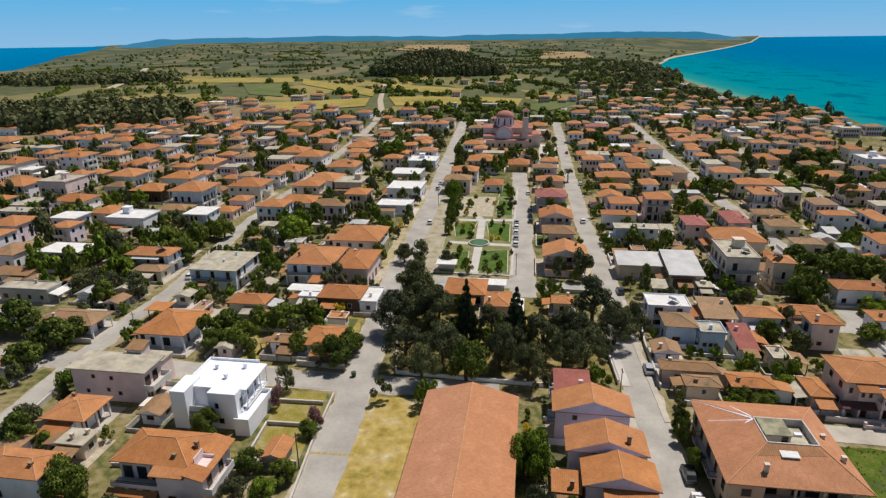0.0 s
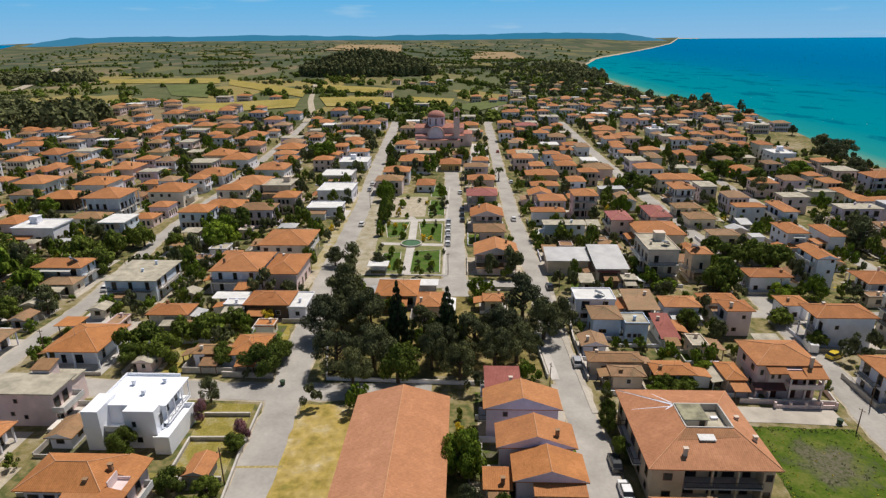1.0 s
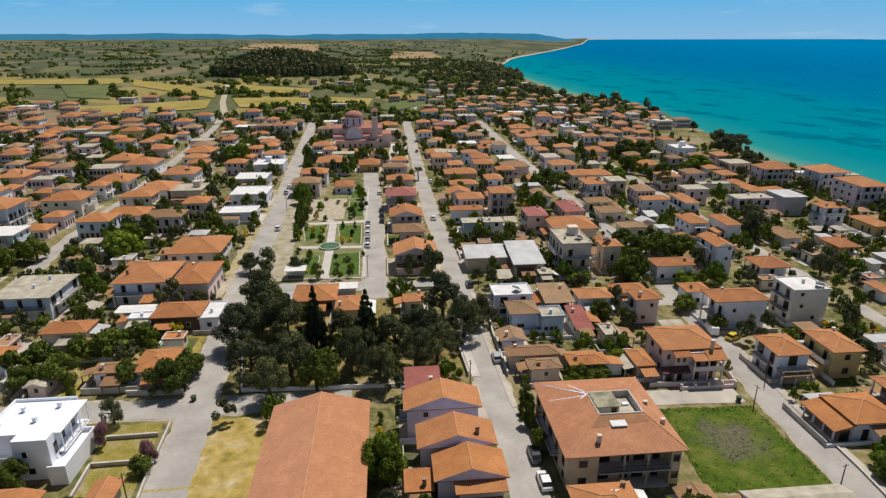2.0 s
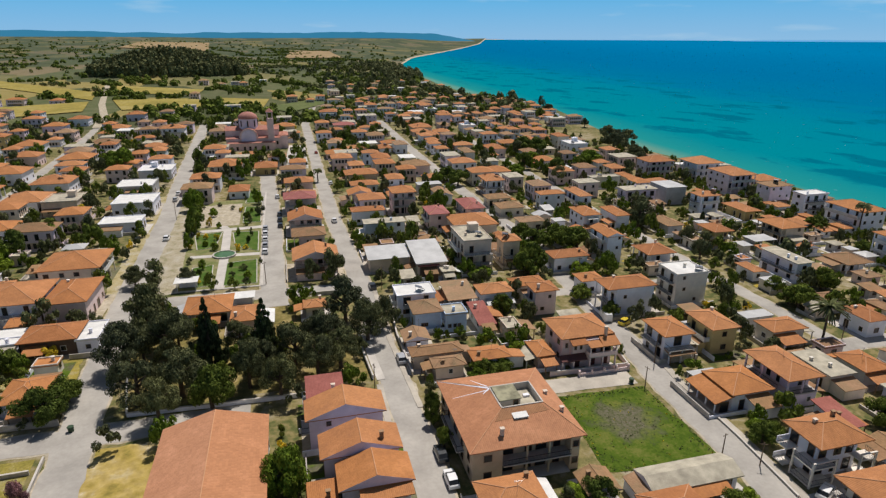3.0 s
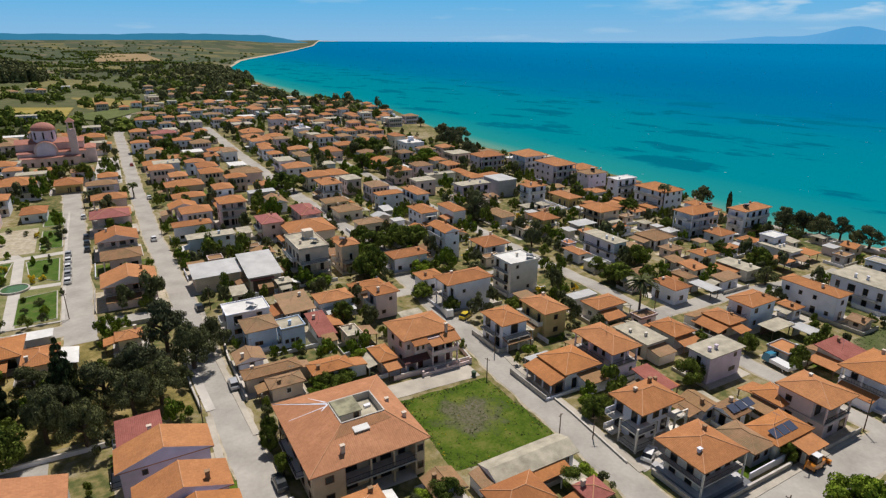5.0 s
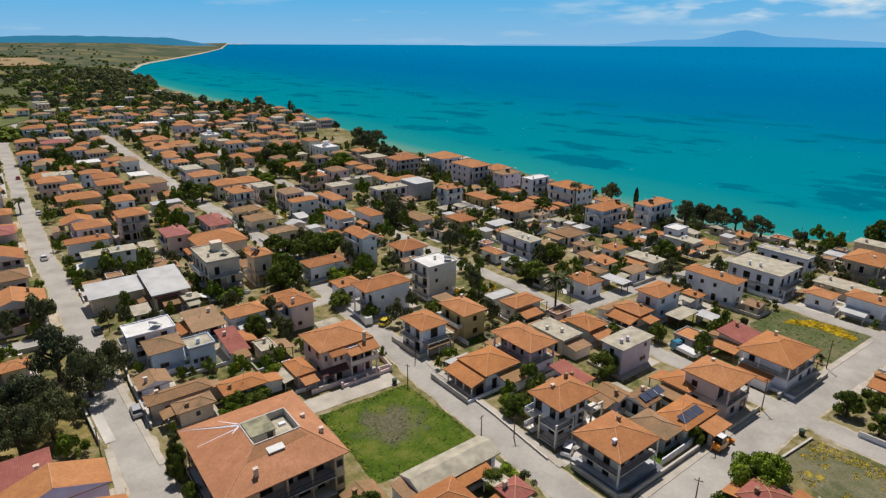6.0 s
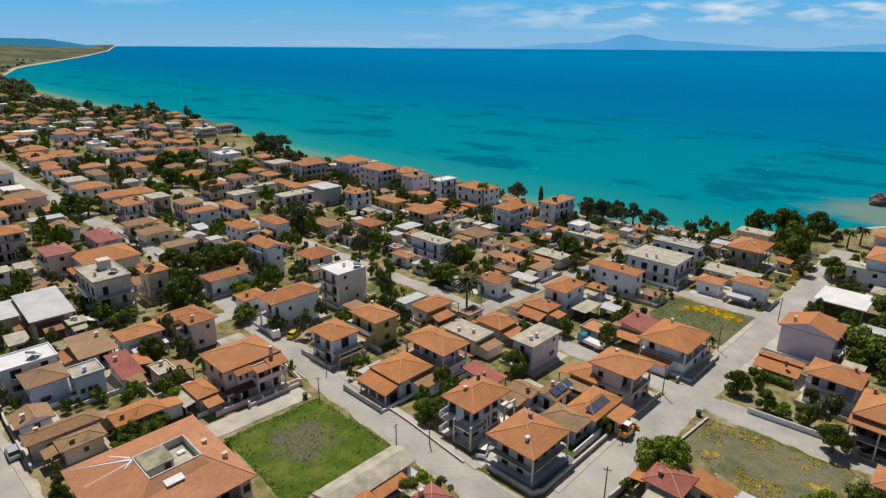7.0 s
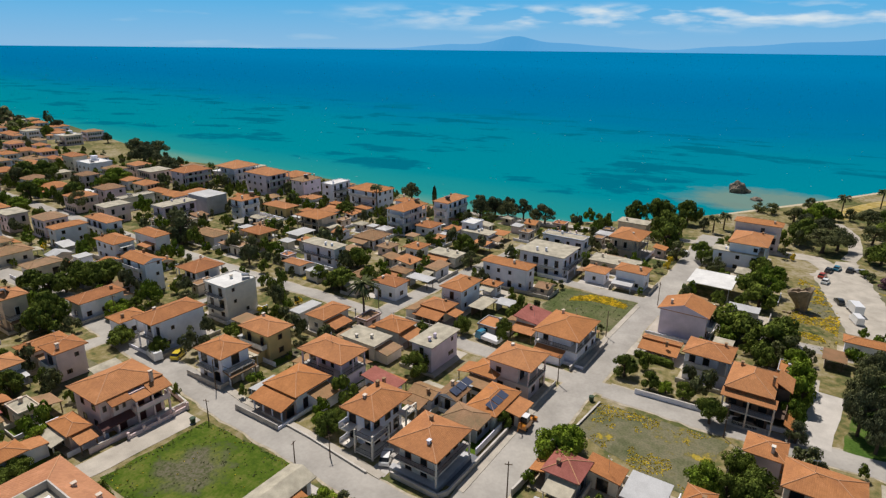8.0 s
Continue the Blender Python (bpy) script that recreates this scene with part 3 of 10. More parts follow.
# ---- streets ----
STREETS = []


def street(pts, width, label, mat=ROAD, lift=0.045):
    STREETS.append((pts, width))
    if mat is ROAD and pts[0][1] < 250:
        ribbon("pavement", pts, width + 0.9, DIRT, lift - 0.035, "dusty pale verge beside the street", "verge", ragged=0.8)
    return ribbon("road", pts, width, mat, lift, label, ragged=0.45 if mat is ROAD else 0.2)


GREY_STREET = "sun-bleached grey asphalt village street"
street([(-25.5, 20), (-19.0, 72.1), (-17.3, 90), (-16.0, 111.3), (-14.6, 132.3), (-12.5, 161.2), (-9.8, 181.4), (-5.0, 221.7), (2.4, 309.9), (18.6, 481.4)], 6.4, GREY_STREET)
street([(27, 20), (33.0, 68.5), (35.5, 85.7), (37.5, 102), (39.6, 115.9), (43.1, 140.4), (47.3, 175.6), (50.8, 206.5), (63.8, 295.9), (89.6, 465.7), (120, 588)], 5.4, GREY_STREET, lift=0.05)
street([(20.5, 138), (22.0, 153.3), (27.9, 196.6), (33, 240), (38.5, 290)], 6.2, GREY_STREET, lift=0.055)
street([(-13.5, 151.5), (0, 149.5), (19.5, 146.5), (32.5, 144.5), (43.5, 143)], 5.6, GREY_STREET, lift=0.06)
street([(-130, 117), (-94.2, 111.2), (-75, 108.5), (-55.9, 105.0), (-31.6, 101), (-18.0, 98.5), (0, 96.5), (10, 95)], 5.6, GREY_STREET, lift=0.05)
street([(-77.5, 70), (-76.8, 90.6), (-76.3, 106.1), (-74.6, 126.6), (-71.5, 148.6), (-71.0, 202.8), (-69.0, 225.2), (-65.5, 257.5), (-55.2, 412.4), (-53.0, 486.9)], 4.4, GREY_STREET, lift=0.055)
street([(71, 10), (78.0, 41.5), (81.5, 58), (84.8, 76), (89.4, 92), (97.9, 127.8), (105, 157.0), (112.7, 224.6), (128.6, 339.3), (150.4, 472.6)], 5.6, GREY_STREET, lift=0.05)
street([(50, 31), (85.5, 26.8), (119.6, 21.5), (149.7, 16.7), (202.8, 8.0), (249, 1.6)], 6.4, GREY_STREET, lift=0.06)
street([(112, -95), (118.0, -28.2), (118.8, -12), (120.0, 0), (122.6, 16)], 5.6, GREY_STREET, lift=0.055)
street([(122.6, 16), (126, 40), (131, 66), (135.5, 90), (139, 118), (150, 190), (165, 280), (182, 380)], 4.4, GREY_STREET, lift=0.052)
street([(131, 74), (140, 72.5), (158.8, 69), (179.1, 63.4), (205, 58)], 4.6, GREY_STREET, lift=0.057)
street([(46, 88), (63.3, 83), (80.5, 80)], 4.6, "pale concrete lane beside the grass plot", PAVE, lift=0.062)
street([(85, 122), (96, 120), (120, 117), (139, 114)], 4.2, GREY_STREET, lift=0.053)
street([(182, 47.6), (177, 38.5), (174, 28), (172.6, 14)], 4.0, GREY_STREET, lift=0.051)
street([(166.5, 12), (164, -8), (160, -30)], 4.0, GREY_STREET, lift=0.054)
street([(238, -6), (237, 25), (236, 50), (236, 100), (238, 130)], 4.6, "pale promenade along the beach", PAVE, lift=0.05)
street([(238.5, -39.5), (248, -43), (258, -44.4), (273.2, -45.9), (283.6, -44.7), (292, -43)], 4.2, "pale sandy track among the shore pines", PAVE, lift=0.064)
street([(302, -45), (318, -50), (334.6, -61), (346, -70)], 6.0, "pale sandy strip above the beach", SAND, lift=0.05)
street([(165, -75), (172, -50), (190, -38), (214, -38), (236, -30), (238, -6)], 7.0, "dusty pale car park track", PAVE, lift=0.056)
street([(120.6, 587.9), (150, 635), (176, 676)], 7.0, "pale dirt track between fields", DIRT, lift=0.4)
street([(-53.0, 486.9), (-55, 560), (-66, 660), (-83, 905), (-95, 1200)], 6.0, "pale dirt track between fields", DIRT, lift=0.5)

# ---- plots and squares ----
sheet("ground", [(62.6, 79.6), (80.4, 76.6), (77.8, 55.6), (66.4, 56.6), (58.6, 59.6)], worn_grass_mat("trampled_lot_grass", 70.2, 69.0, 6.6), 0.04, label="open green grass plot with a worn grey patch", category="grass plot", ragged=0.5)
sheet("ground", [(107.0, 19.0), (117.5, 16.4), (115.6, -0.3), (115.0, -6), (98.0, 0.5), (101, 8)], DRY, 0.04, label="rough dry plot with yellow flowers", category="plot", ragged=0.5)
sheet("ground", [(171.8, 37.0), (170.4, 17.0), (149, 19.8), (150.8, 36.3), (157.5, 39.0)], patch_mat("rough_grass", [(0.3, (0.075, 0.105, 0.03)), (0.5, (0.12, 0.135, 0.055)), (0.7, (0.20, 0.18, 0.10))], 0.2), 0.04, label="dry grass plot with yellow broom", category="plot", ragged=0.5)
sheet("ground", [(-13.4, 94.0), (-4.0, 93.0), (-7.4, 50.0), (-20.5, 50.2)], SAND, 0.04, label="bare sandy yellow plot beside the hall", category="plot", ragged=0.9)
sheet("ground", [(-1.7, 156.0), (18.4, 153.5), (30.5, 246), (6.5, 246)], patch_mat("park_ground", [(0.3, (0.13, 0.17, 0.05)), (0.55, (0.24, 0.23, 0.10)), (0.7, (0.34, 0.29, 0.18))], 0.25), 0.05, label="green and sandy village park", category="park", ragged=0.3)
sheet("ground", [(-12.0, 145.5), (32, 140.5), (33, 99), (-9.6, 102.5)], patch_mat("pine_floor", [(0.34, (0.10, 0.10, 0.04)), (0.50, (0.22, 0.18, 0.06)), (0.62, (0.36, 0.28, 0.12)), (0.76, (0.46, 0.39, 0.27))], 0.22), 0.03, label="dry yellow ground under the pines", category="plot", ragged=0.3)
sheet("pavement", [(-9.6, 153.5), (-0.2, 155.8), (7.2, 246), (-2.2, 246), (-6.0, 205)], patch_mat("sandy_pavement", [(0.3, (0.22, 0.21, 0.10)), (0.48, (0.40, 0.35, 0.24)), (0.7, (0.50, 0.46, 0.38))], 0.3), 0.03, label="pale sandy pavement beside the park", category="pavement", ragged=0.4)
sheet("pavement", [(-18.5, 160), (-13.5, 160), (-3.8, 262), (-9.5, 262)], patch_mat("dusty_roadside", [(0.3, (0.26, 0.23, 0.09)), (0.48, (0.42, 0.35, 0.18)), (0.7, (0.50, 0.46, 0.38))], 0.3), 0.015, label="pale dusty roadside with yellow weeds", category="pavement", ragged=0.5)
sheet("pavement", [(81.6, 41.7), (88.6, 41.2), (89.2, 43.4), (82.2, 44.6)], PAVE_W, 0.066, label="pale concrete driveway between two houses", category="driveway")
sheet("ground", [(48, 303), (60, 300), (71, 368), (62, 372)], PAVE_W, 0.06, label="pale church square", category="square")
sheet("ground", [(222, -30), (214, -50), (172, -38), (178, -20)], DRY, 0.03, label="dry yellow ground beside the car park", category="plot", ragged=1.2)
sheet("ground", [(208.6, -28.4), (219, -27.5), (236, -36), (239.5, -41.6), (222, -42.4), (205, -42.4), (198, -43), (170, -41), (174, -30.5), (186, -29.6)], PAVE, 0.07, label="dusty pale car park", category="car park", ragged=1.2)


def field(pts, mat, label, lift=0.8):
    """A field of the plain, following the rise of the land."""
    bm = bmesh.new()
    f = bm.faces.new([bm.verts.new((x, y, 0)) for x, y in pts])
    bmesh.ops.triangulate(bm, faces=[f])
    bmesh.ops.subdivide_edges(bm, edges=bm.edges[:], cuts=5, use_grid_fill=True)
    for v in bm.verts:
        v.co.z = gz(v.co.x, v.co.y) + land_rise(v.co.x, v.co.y) + lift
    bmesh.ops.recalc_face_normals(bm, faces=bm.faces)
    return tagged(part("ground", bm, mat), label, "field", kind="structure")


STUBBLE = patch_mat("ripe_stubble", [(0.30, (0.24, 0.205, 0.05)), (0.50, (0.35, 0.28, 0.07)), (0.70, (0.40, 0.325, 0.12))], 0.03, 0.4)
TANFIELD = patch_mat("bare_tan_field", [(0.30, (0.29, 0.21, 0.11)), (0.70, (0.40, 0.29, 0.155))], 0.01, 0.2)
PASTURE = patch_mat("green_pasture", [(0.30, (0.10, 0.13, 0.045)), (0.70, (0.17, 0.19, 0.07))], 0.03, 0.4)
FIELDS = [[(-239, 1067), (-84, 802), (-79, 705), (-209, 929)], [(-73, 904), (31, 807), (20, 738), (-65, 782)], [(40, 694), (90, 668), (74, 588), (41, 630)], [(-464, 1110), (-263, 1103), (-232, 970), (-405, 1003)], [(-305, 947), (-242, 961), (-187, 722), (-239, 761)], [(74, 588), (134, 657), (153, 633), (91, 541)], [(-60, 700), (20, 690), (25, 600), (-45, 600)], [(-200, 640), (-80, 690), (-75, 600), (-150, 560)]]
for k, pts in enumerate(FIELDS):
    field(pts, PASTURE if k in (5, 4) else STUBBLE, "green pasture beyond the village" if k in (5, 4) else "yellow field of ripe stubble")
field([(-207, 2794), (-169, 3489), (165, 3457), (112, 2436), (-44, 2543)], TANFIELD, "bare tan field on the far rise", 3.0)
field([(300, 1900), (420, 2500), (560, 2450), (480, 1900)], TANFIELD, "bare tan field on the far rise", 3.0)
field([(-724, 1512), (-710, 1512), (-556, 1127), (-474, 890), (-488, 890), (-570, 1127)], DIRT, "pale country road", 1.2)
street([(140.4, -23.1), (134.3, -21.8), (126.4, -19.8), (120.5, -18.5)], 5.0, "white concrete driveway under the pines", PAVE_W, lift=0.058)
sheet("ground", [(119, -22.5), (126, -24), (141, -27.5), (152, -30), (152, -46), (118, -44)], LAWN, 0.035, label="shaded lawn under the pines", category="lawn", ragged=0.6)
sheet("ground", [(-49, 109.5), (-20.2, 105.6), (-19.0, 130.5), (-46.5, 134)], patch_mat("yellow_weeds", [(0.3, (0.16, 0.16, 0.045)), (0.5, (0.34, 0.27, 0.06)), (0.7, (0.40, 0.36, 0.22))], 0.25), 0.02, label="yellow weedy garden ground among the bushes", category="garden", ragged=0.6)
sheet("ground", [(-31.5, 76.5), (-23.2, 75.6), (-21.9, 95.2), (-30.4, 96.6)], patch_mat("yellow_lawn", [(0.3, (0.20, 0.18, 0.04)), (0.5, (0.30, 0.25, 0.06)), (0.7, (0.40, 0.36, 0.24))], 0.25), 0.05, label="dry yellowish garden lawn beside the white house", category="lawn")
sheet("ground", [(-52, 76), (-34, 74.5), (-33.4, 78.5), (-51.5, 80.5)], patch_mat("yellow_garden", [(0.3, (0.16, 0.16, 0.045)), (0.55, (0.30, 0.25, 0.07)), (0.7, (0.36, 0.31, 0.19))], 0.3), 0.05, label="dry yellowish garden between two houses", category="lawn")
ribbon("pavement", [(34.4, 97.0), (35.3, 107.0), (37.0, 119.0)], 1.6, PAVE_W, 0.12, "white concrete pavement along the pine grove", "pavement", thick=0.14)

# ---- houses ----
SHARED = {}
RECTS = []
HOUSES = []
HEATER_TURN = radians(135)
COLOUR_WORDS = {"white": "white", "pink": "pale pink", "lilac": "pale lilac", "cream": "cream", "blue": "bluish white", "sky": "sky blue", "tan": "tan", "grey": "grey", "yel": "yellow", "dark": "dark brown"}
ROOF_WORDS = {"or": "orange clay tile", "red": "red tile", "br": "old brown tile", "conc": "flat concrete", "metal": "grey sheet metal", "wht": "flat white"}


def shared(key, build):
    if key not in SHARED:
        SHARED[key] = build()
    return SHARED[key]


def window_mesh(wd, ht, kind, glazed):
    """A frame ring standing proud of the wall; with glazed, the pane is the set-back middle of the same mesh."""
    def build():
        bm = bmesh.new()
        t = 0.08
        out = [(-wd / 2, 0), (wd / 2, 0), (wd / 2, ht), (-wd / 2, ht)]
        inn = [(-wd / 2 + t, t), (wd / 2 - t, t), (wd / 2 - t, ht - t), (-wd / 2 + t, ht - t)]
        rings = [[bm.verts.new((x, y, z)) for x, z in pts] for pts, y in ((out, 0.02), (out, -0.07), (inn, -0.07), (inn, -0.012))]
        for p, q in zip(rings, rings[1:]):
            for k in range(4):
                bm.faces.new((p[k], p[(k + 1) % 4], q[(k + 1) % 4], q[k]))
        if glazed:
            bm.faces.new(rings[3]).material_index = 1
        return mesh_of("window", bm, FRAME_W if kind == "plain" else FRAME, GLASS)
    return shared(("window", wd, ht, kind, glazed), build)


def pane_mesh(wd, ht):
    def build():
        bm = bmesh.new()
        box(bm, -wd / 2 + 0.08, wd / 2 - 0.08, -0.02, 0.015, 0.08, ht - 0.08)
        return mesh_of("pane", bm, GLASS)
    return shared(("pane", wd, ht), build)


def shutter_mesh(ht):
    def build():
        bm = bmesh.new()
        box(bm, -0.26, 0.26, -0.05, -0.004, 0.02, ht - 0.02)
        return mesh_of("shutter", bm, FRAME)
    return shared(("shutter", ht), build)


def place(name, me, parent, x, y, z, turn=0.0, label=""):
    ob = new(name, me)
    ob.parent = parent
    ob.matrix_basis = Matrix.Translation((x, y, z)) @ Matrix.Rotation(turn, 4, "Z")
    if label:
        ob["label"] = label
    return ob


def face_uv(bm, f, uv):
    """Lays out a roof slope in metres: u along the eave, v up the slope."""
    n = f.normal
    up = Vector((0, 0, 1)) - n * n.z
    if up.length < 1e-4:
        up = Vector((0, 1, 0))
    up.normalize()
    side = up.cross(n)
    for loop in f.loops:
        loop[uv].uv = (loop.vert.co.dot(side), loop.vert.co.dot(up))


def roof_mesh(kind, w, d, rise, over=0.45, thick=0.16):
    """Solid tiled roof over a rectangle centred on the origin; returns the mesh and its hip and ridge lines."""
    X, Y = w / 2 + over, d / 2 + over
    if kind == "hip":
        k = min(X, Y)
        if X >= Y:
            top = [(-(X - k), 0), (X - k, 0)] if X - k > 0.05 else [(0, 0), (0, 0)]
        else:
            top = [(0, -(Y - k)), (0, Y - k)] if Y - k > 0.05 else [(0, 0), (0, 0)]
    elif kind == "gable":
        top = [(0, -Y), (0, Y)]
    elif kind == "gablex":
        top = [(-X, 0), (X, 0)]
    else:
        top = None
    bm = bmesh.new()
    uv = bm.loops.layers.uv.new("UVMap")
    c = [(-X, -Y), (X, -Y), (X, Y), (-X, Y)]
    lines = []
    if top is None:
        # single pitch, falling to the south
        hs = [0, 0, rise, rise]
        lo = [bm.verts.new((x, y, h)) for (x, y), h in zip(c, hs)]
        hi = [bm.verts.new((x, y, h + thick)) for (x, y), h in zip(c, hs)]
        bm.faces.new(hi)
        bm.faces.new(lo[::-1])
        for i in range(4):
            bm.faces.new((lo[i], lo[(i + 1) % 4], hi[(i + 1) % 4], hi[i]))
    else:
        lo = [bm.verts.new((x, y, 0)) for x, y in c]
        hi = [bm.verts.new((x, y, thick)) for x, y in c]
        same = top[0] == top[1]
        t0 = bm.verts.new((*top[0], rise + thick))
        t1 = t0 if same else bm.verts.new((*top[1], rise + thick))
        if same:
            quads = [(hi[0], hi[1], t0), (hi[1], hi[2], t0), (hi[2], hi[3], t0), (hi[3], hi[0], t0)]
            ends = []
        elif abs(top[0][1] - top[1][1]) < 1e-6:  # ridge along x
            quads = [(hi[0], hi[1], t1, t0), (hi[2], hi[3], t0, t1)]
            ends = [(hi[1], hi[2], t1), (hi[3], hi[0], t0)]
        else:
            quads = [(hi[1], hi[2], t1, t0), (hi[3], hi[0], t0, t1)]
            ends = [(hi[0], hi[1], t0), (hi[2], hi[3], t1)]
        for q in quads:
            bm.faces.new(q)
        for q in ends:
            bm.faces.new(q).material_index = 1 if kind in ("gable", "gablex") else 0
        bm.faces.new(lo[::-1]).material_index = 1
        for i in range(4):
            bm.faces.new((lo[i], lo[(i + 1) % 4], hi[(i + 1) % 4], hi[i]))
        if not same:
            lines.append(((*top[0], rise + thick), (*top[1], rise + thick)))
        if kind == "hip":
            for (x, y) in c:
                a = top[0] if (x - top[0][0]) ** 2 + (y - top[0][1]) ** 2 <= (x - top[1][0]) ** 2 + (y - top[1][1]) ** 2 else top[1]
                lines.append(((x, y, thick), (*a, rise + thick)))
    bm.normal_update()
    for f in bm.faces:
        face_uv(bm, f, uv)
    return bm, lines


def ridge_caps(lines):
    bm = bmesh.new()
    for a, b in lines:
        tube(bm, Vector(a) + Vector((0, 0, 0.01)), Vector(b) + Vector((0, 0, 0.01)), 0.075, 0.075, 8)
    return bm


def chimney(parent, x, y, z, h, mat):
    bm = bmesh.new()
    box(bm, -0.28, 0.28, -0.22, 0.22, 0, h)
    for sx, sy in ((-0.24, -0.18), (0.24, -0.18), (0.24, 0.18), (-0.24, 0.18)):
        box(bm, sx - 0.04, sx + 0.04, sy - 0.04, sy + 0.04, h, h + 0.2)
    box(bm, -0.36, 0.36, -0.3, 0.3, h + 0.2, h + 0.29)
    ob = part("chimney", bm, mat, parent)
    ob.matrix_basis = Matrix.Translation((x, y, z))
    return ob


def water_heater(parent, x, y, z, turn=0.0):
    def build():
        bm = bmesh.new()
        # tilted collector, horizontal tank, stand
        v = [bm.verts.new(p) for p in ((-0.95, -0.9, 0.25), (0.95, -0.9, 0.25), (0.95, 0.4, 1.15), (-0.95, 0.4, 1.15), (-0.95, -0.86, 0.17), (0.95, -0.86, 0.17), (0.95, 0.44, 1.07), (-0.95, 0.44, 1.07))]
        for f in ((0, 1, 2, 3), (7, 6, 5, 4), (0, 4, 5, 1), (1, 5, 6, 2), (2, 6, 7, 3), (3, 7, 4, 0)):
            bm.faces.new([v[i] for i in f]).material_index = 1
        tube(bm, (-0.85, 0.62, 1.3), (0.85, 0.62, 1.3), 0.27, 0.27, 10, 0)
        for sx in (-0.8, 0.8):
            for sy, top in ((-0.85, 0.2), (0.6, 1.05)):
                box(bm, sx - 0.03, sx + 0.03, sy - 0.03, sy + 0.03, 0, top, 0)
        return mesh_of("water_heater", bm, TANK, PANEL)
    return place("water_heater", shared("heater", build), parent, x, y, z, turn, "solar water heater with steel tank")


def solar_panel(parent, x, y, z):
    def build():
        bm = bmesh.new()
        v = [bm.verts.new(p) for p in ((-0.9, -0.8, -0.25), (0.9, -0.8, -0.25), (0.9, 0.8, 0.3), (-0.9, 0.8, 0.3), (-0.9, -0.8, -0.32), (0.9, -0.8, -0.32), (0.9, 0.8, 0.23), (-0.9, 0.8, 0.23))]
        for f in ((0, 1, 2, 3), (7, 6, 5, 4), (0, 4, 5, 1), (1, 5, 6, 2), (2, 6, 7, 3), (3, 7, 4, 0)):
            bm.faces.new([v[i] for i in f])
        return mesh_of("solar_panel", bm, PANEL)
    return place("solar_panel", shared("pv", build), parent, x, y, z, 0.0, "dark blue solar panel")


def aerial(parent, x, y, z):
    """A television aerial on a thin mast."""
    def build():
        bm = bmesh.new()
        tube(bm, (0, 0, -0.4), (0, 0, 2.6), 0.03, 0.025, 6)
        tube(bm, (-0.5, 0, 2.5), (0.6, 0, 2.5), 0.02, 0.02, 5)
        for k in range(6):
            tube(bm, (-0.45 + 0.19 * k, -0.32 + 0.03 * k, 2.5), (-0.45 + 0.19 * k, 0.32 - 0.03 * k, 2.5), 0.012, 0.012, 4)
        return mesh_of("aerial", bm, TANK)
    return place("aerial", shared("aerial", build), parent, x, y, z, (x * 3.1 + y) % 6.28, "thin metal television aerial")


def balcony(parent, side, half, wall, z, length, depth, rail, awning=False, shift=0.0):
    """A slab with a railing on one side of a house. side: 0 south, 1 east, 2 north, 3 west; wall: distance of that wall from the middle."""
    turn = side * math.pi / 2
    m = Matrix.Rotation(turn, 4, "Z")
    bm = bmesh.new()
    box(bm, shift - length / 2, shift + length / 2, -wall - depth, -wall - 0.004, z - 0.16, z)
    slab = part("balcony", bm, SLAB, parent)
    slab.matrix_basis = m
    bm = bmesh.new()
    x0, x1, y0 = shift - length / 2 + 0.06, shift + length / 2 - 0.06, -wall - depth + 0.06
    if rail == "wall":
        for a in ((x0 - 0.05, x1 + 0.05, y0 - 0.05, y0 + 0.07), (x0 - 0.05, x0 + 0.07, y0 + 0.07, -wall - 0.004), (x1 - 0.07, x1 + 0.05, y0 + 0.07, -wall - 0.004)):
            box(bm, *a, z, z + 0.95)
        rm = RAIL_W
    else:
        rm = RAIL if rail == "iron" else RAIL_W
        for zz in (0.1, 0.95):
            box(bm, x0, x1, y0 - 0.03, y0 + 0.03, z + zz, z + zz + 0.06)
            for xx in (x0, x1):
                box(bm, xx - 0.03, xx + 0.03, y0 + 0.03, -wall - 0.01, z + zz, z + zz + 0.06)
        n = max(2, int((x1 - x0) / 0.22))
        for k in range(n + 1):
            xx = x0 + (x1 - x0) * k / n
            box(bm, xx - 0.015, xx + 0.015, y0 - 0.015, y0 + 0.015, z, z + 0.95)
    r = part("railing", bm, rm, slab)
    if awning:
        bm = bmesh.new()
        v = [bm.verts.new(p) for p in ((x0, -wall - 0.02, z + 2.5), (x1, -wall - 0.02, z + 2.5), (x1, y0 - 0.2, z + 1.9), (x0, y0 - 0.2, z + 1.9), (x0, -wall - 0.02, z + 2.46), (x1, -wall - 0.02, z + 2.46), (x1, y0 - 0.2, z + 1.86), (x0, y0 - 0.2, z + 1.86))]
        for f in ((3, 2, 1, 0), (4, 5, 6, 7), (2, 3, 7, 6), (0, 4, 7, 3), (1, 2, 6, 5)):
            bm.faces.new([v[i] for i in f])
        part("awning", bm, AWNING, slab)
    return slab


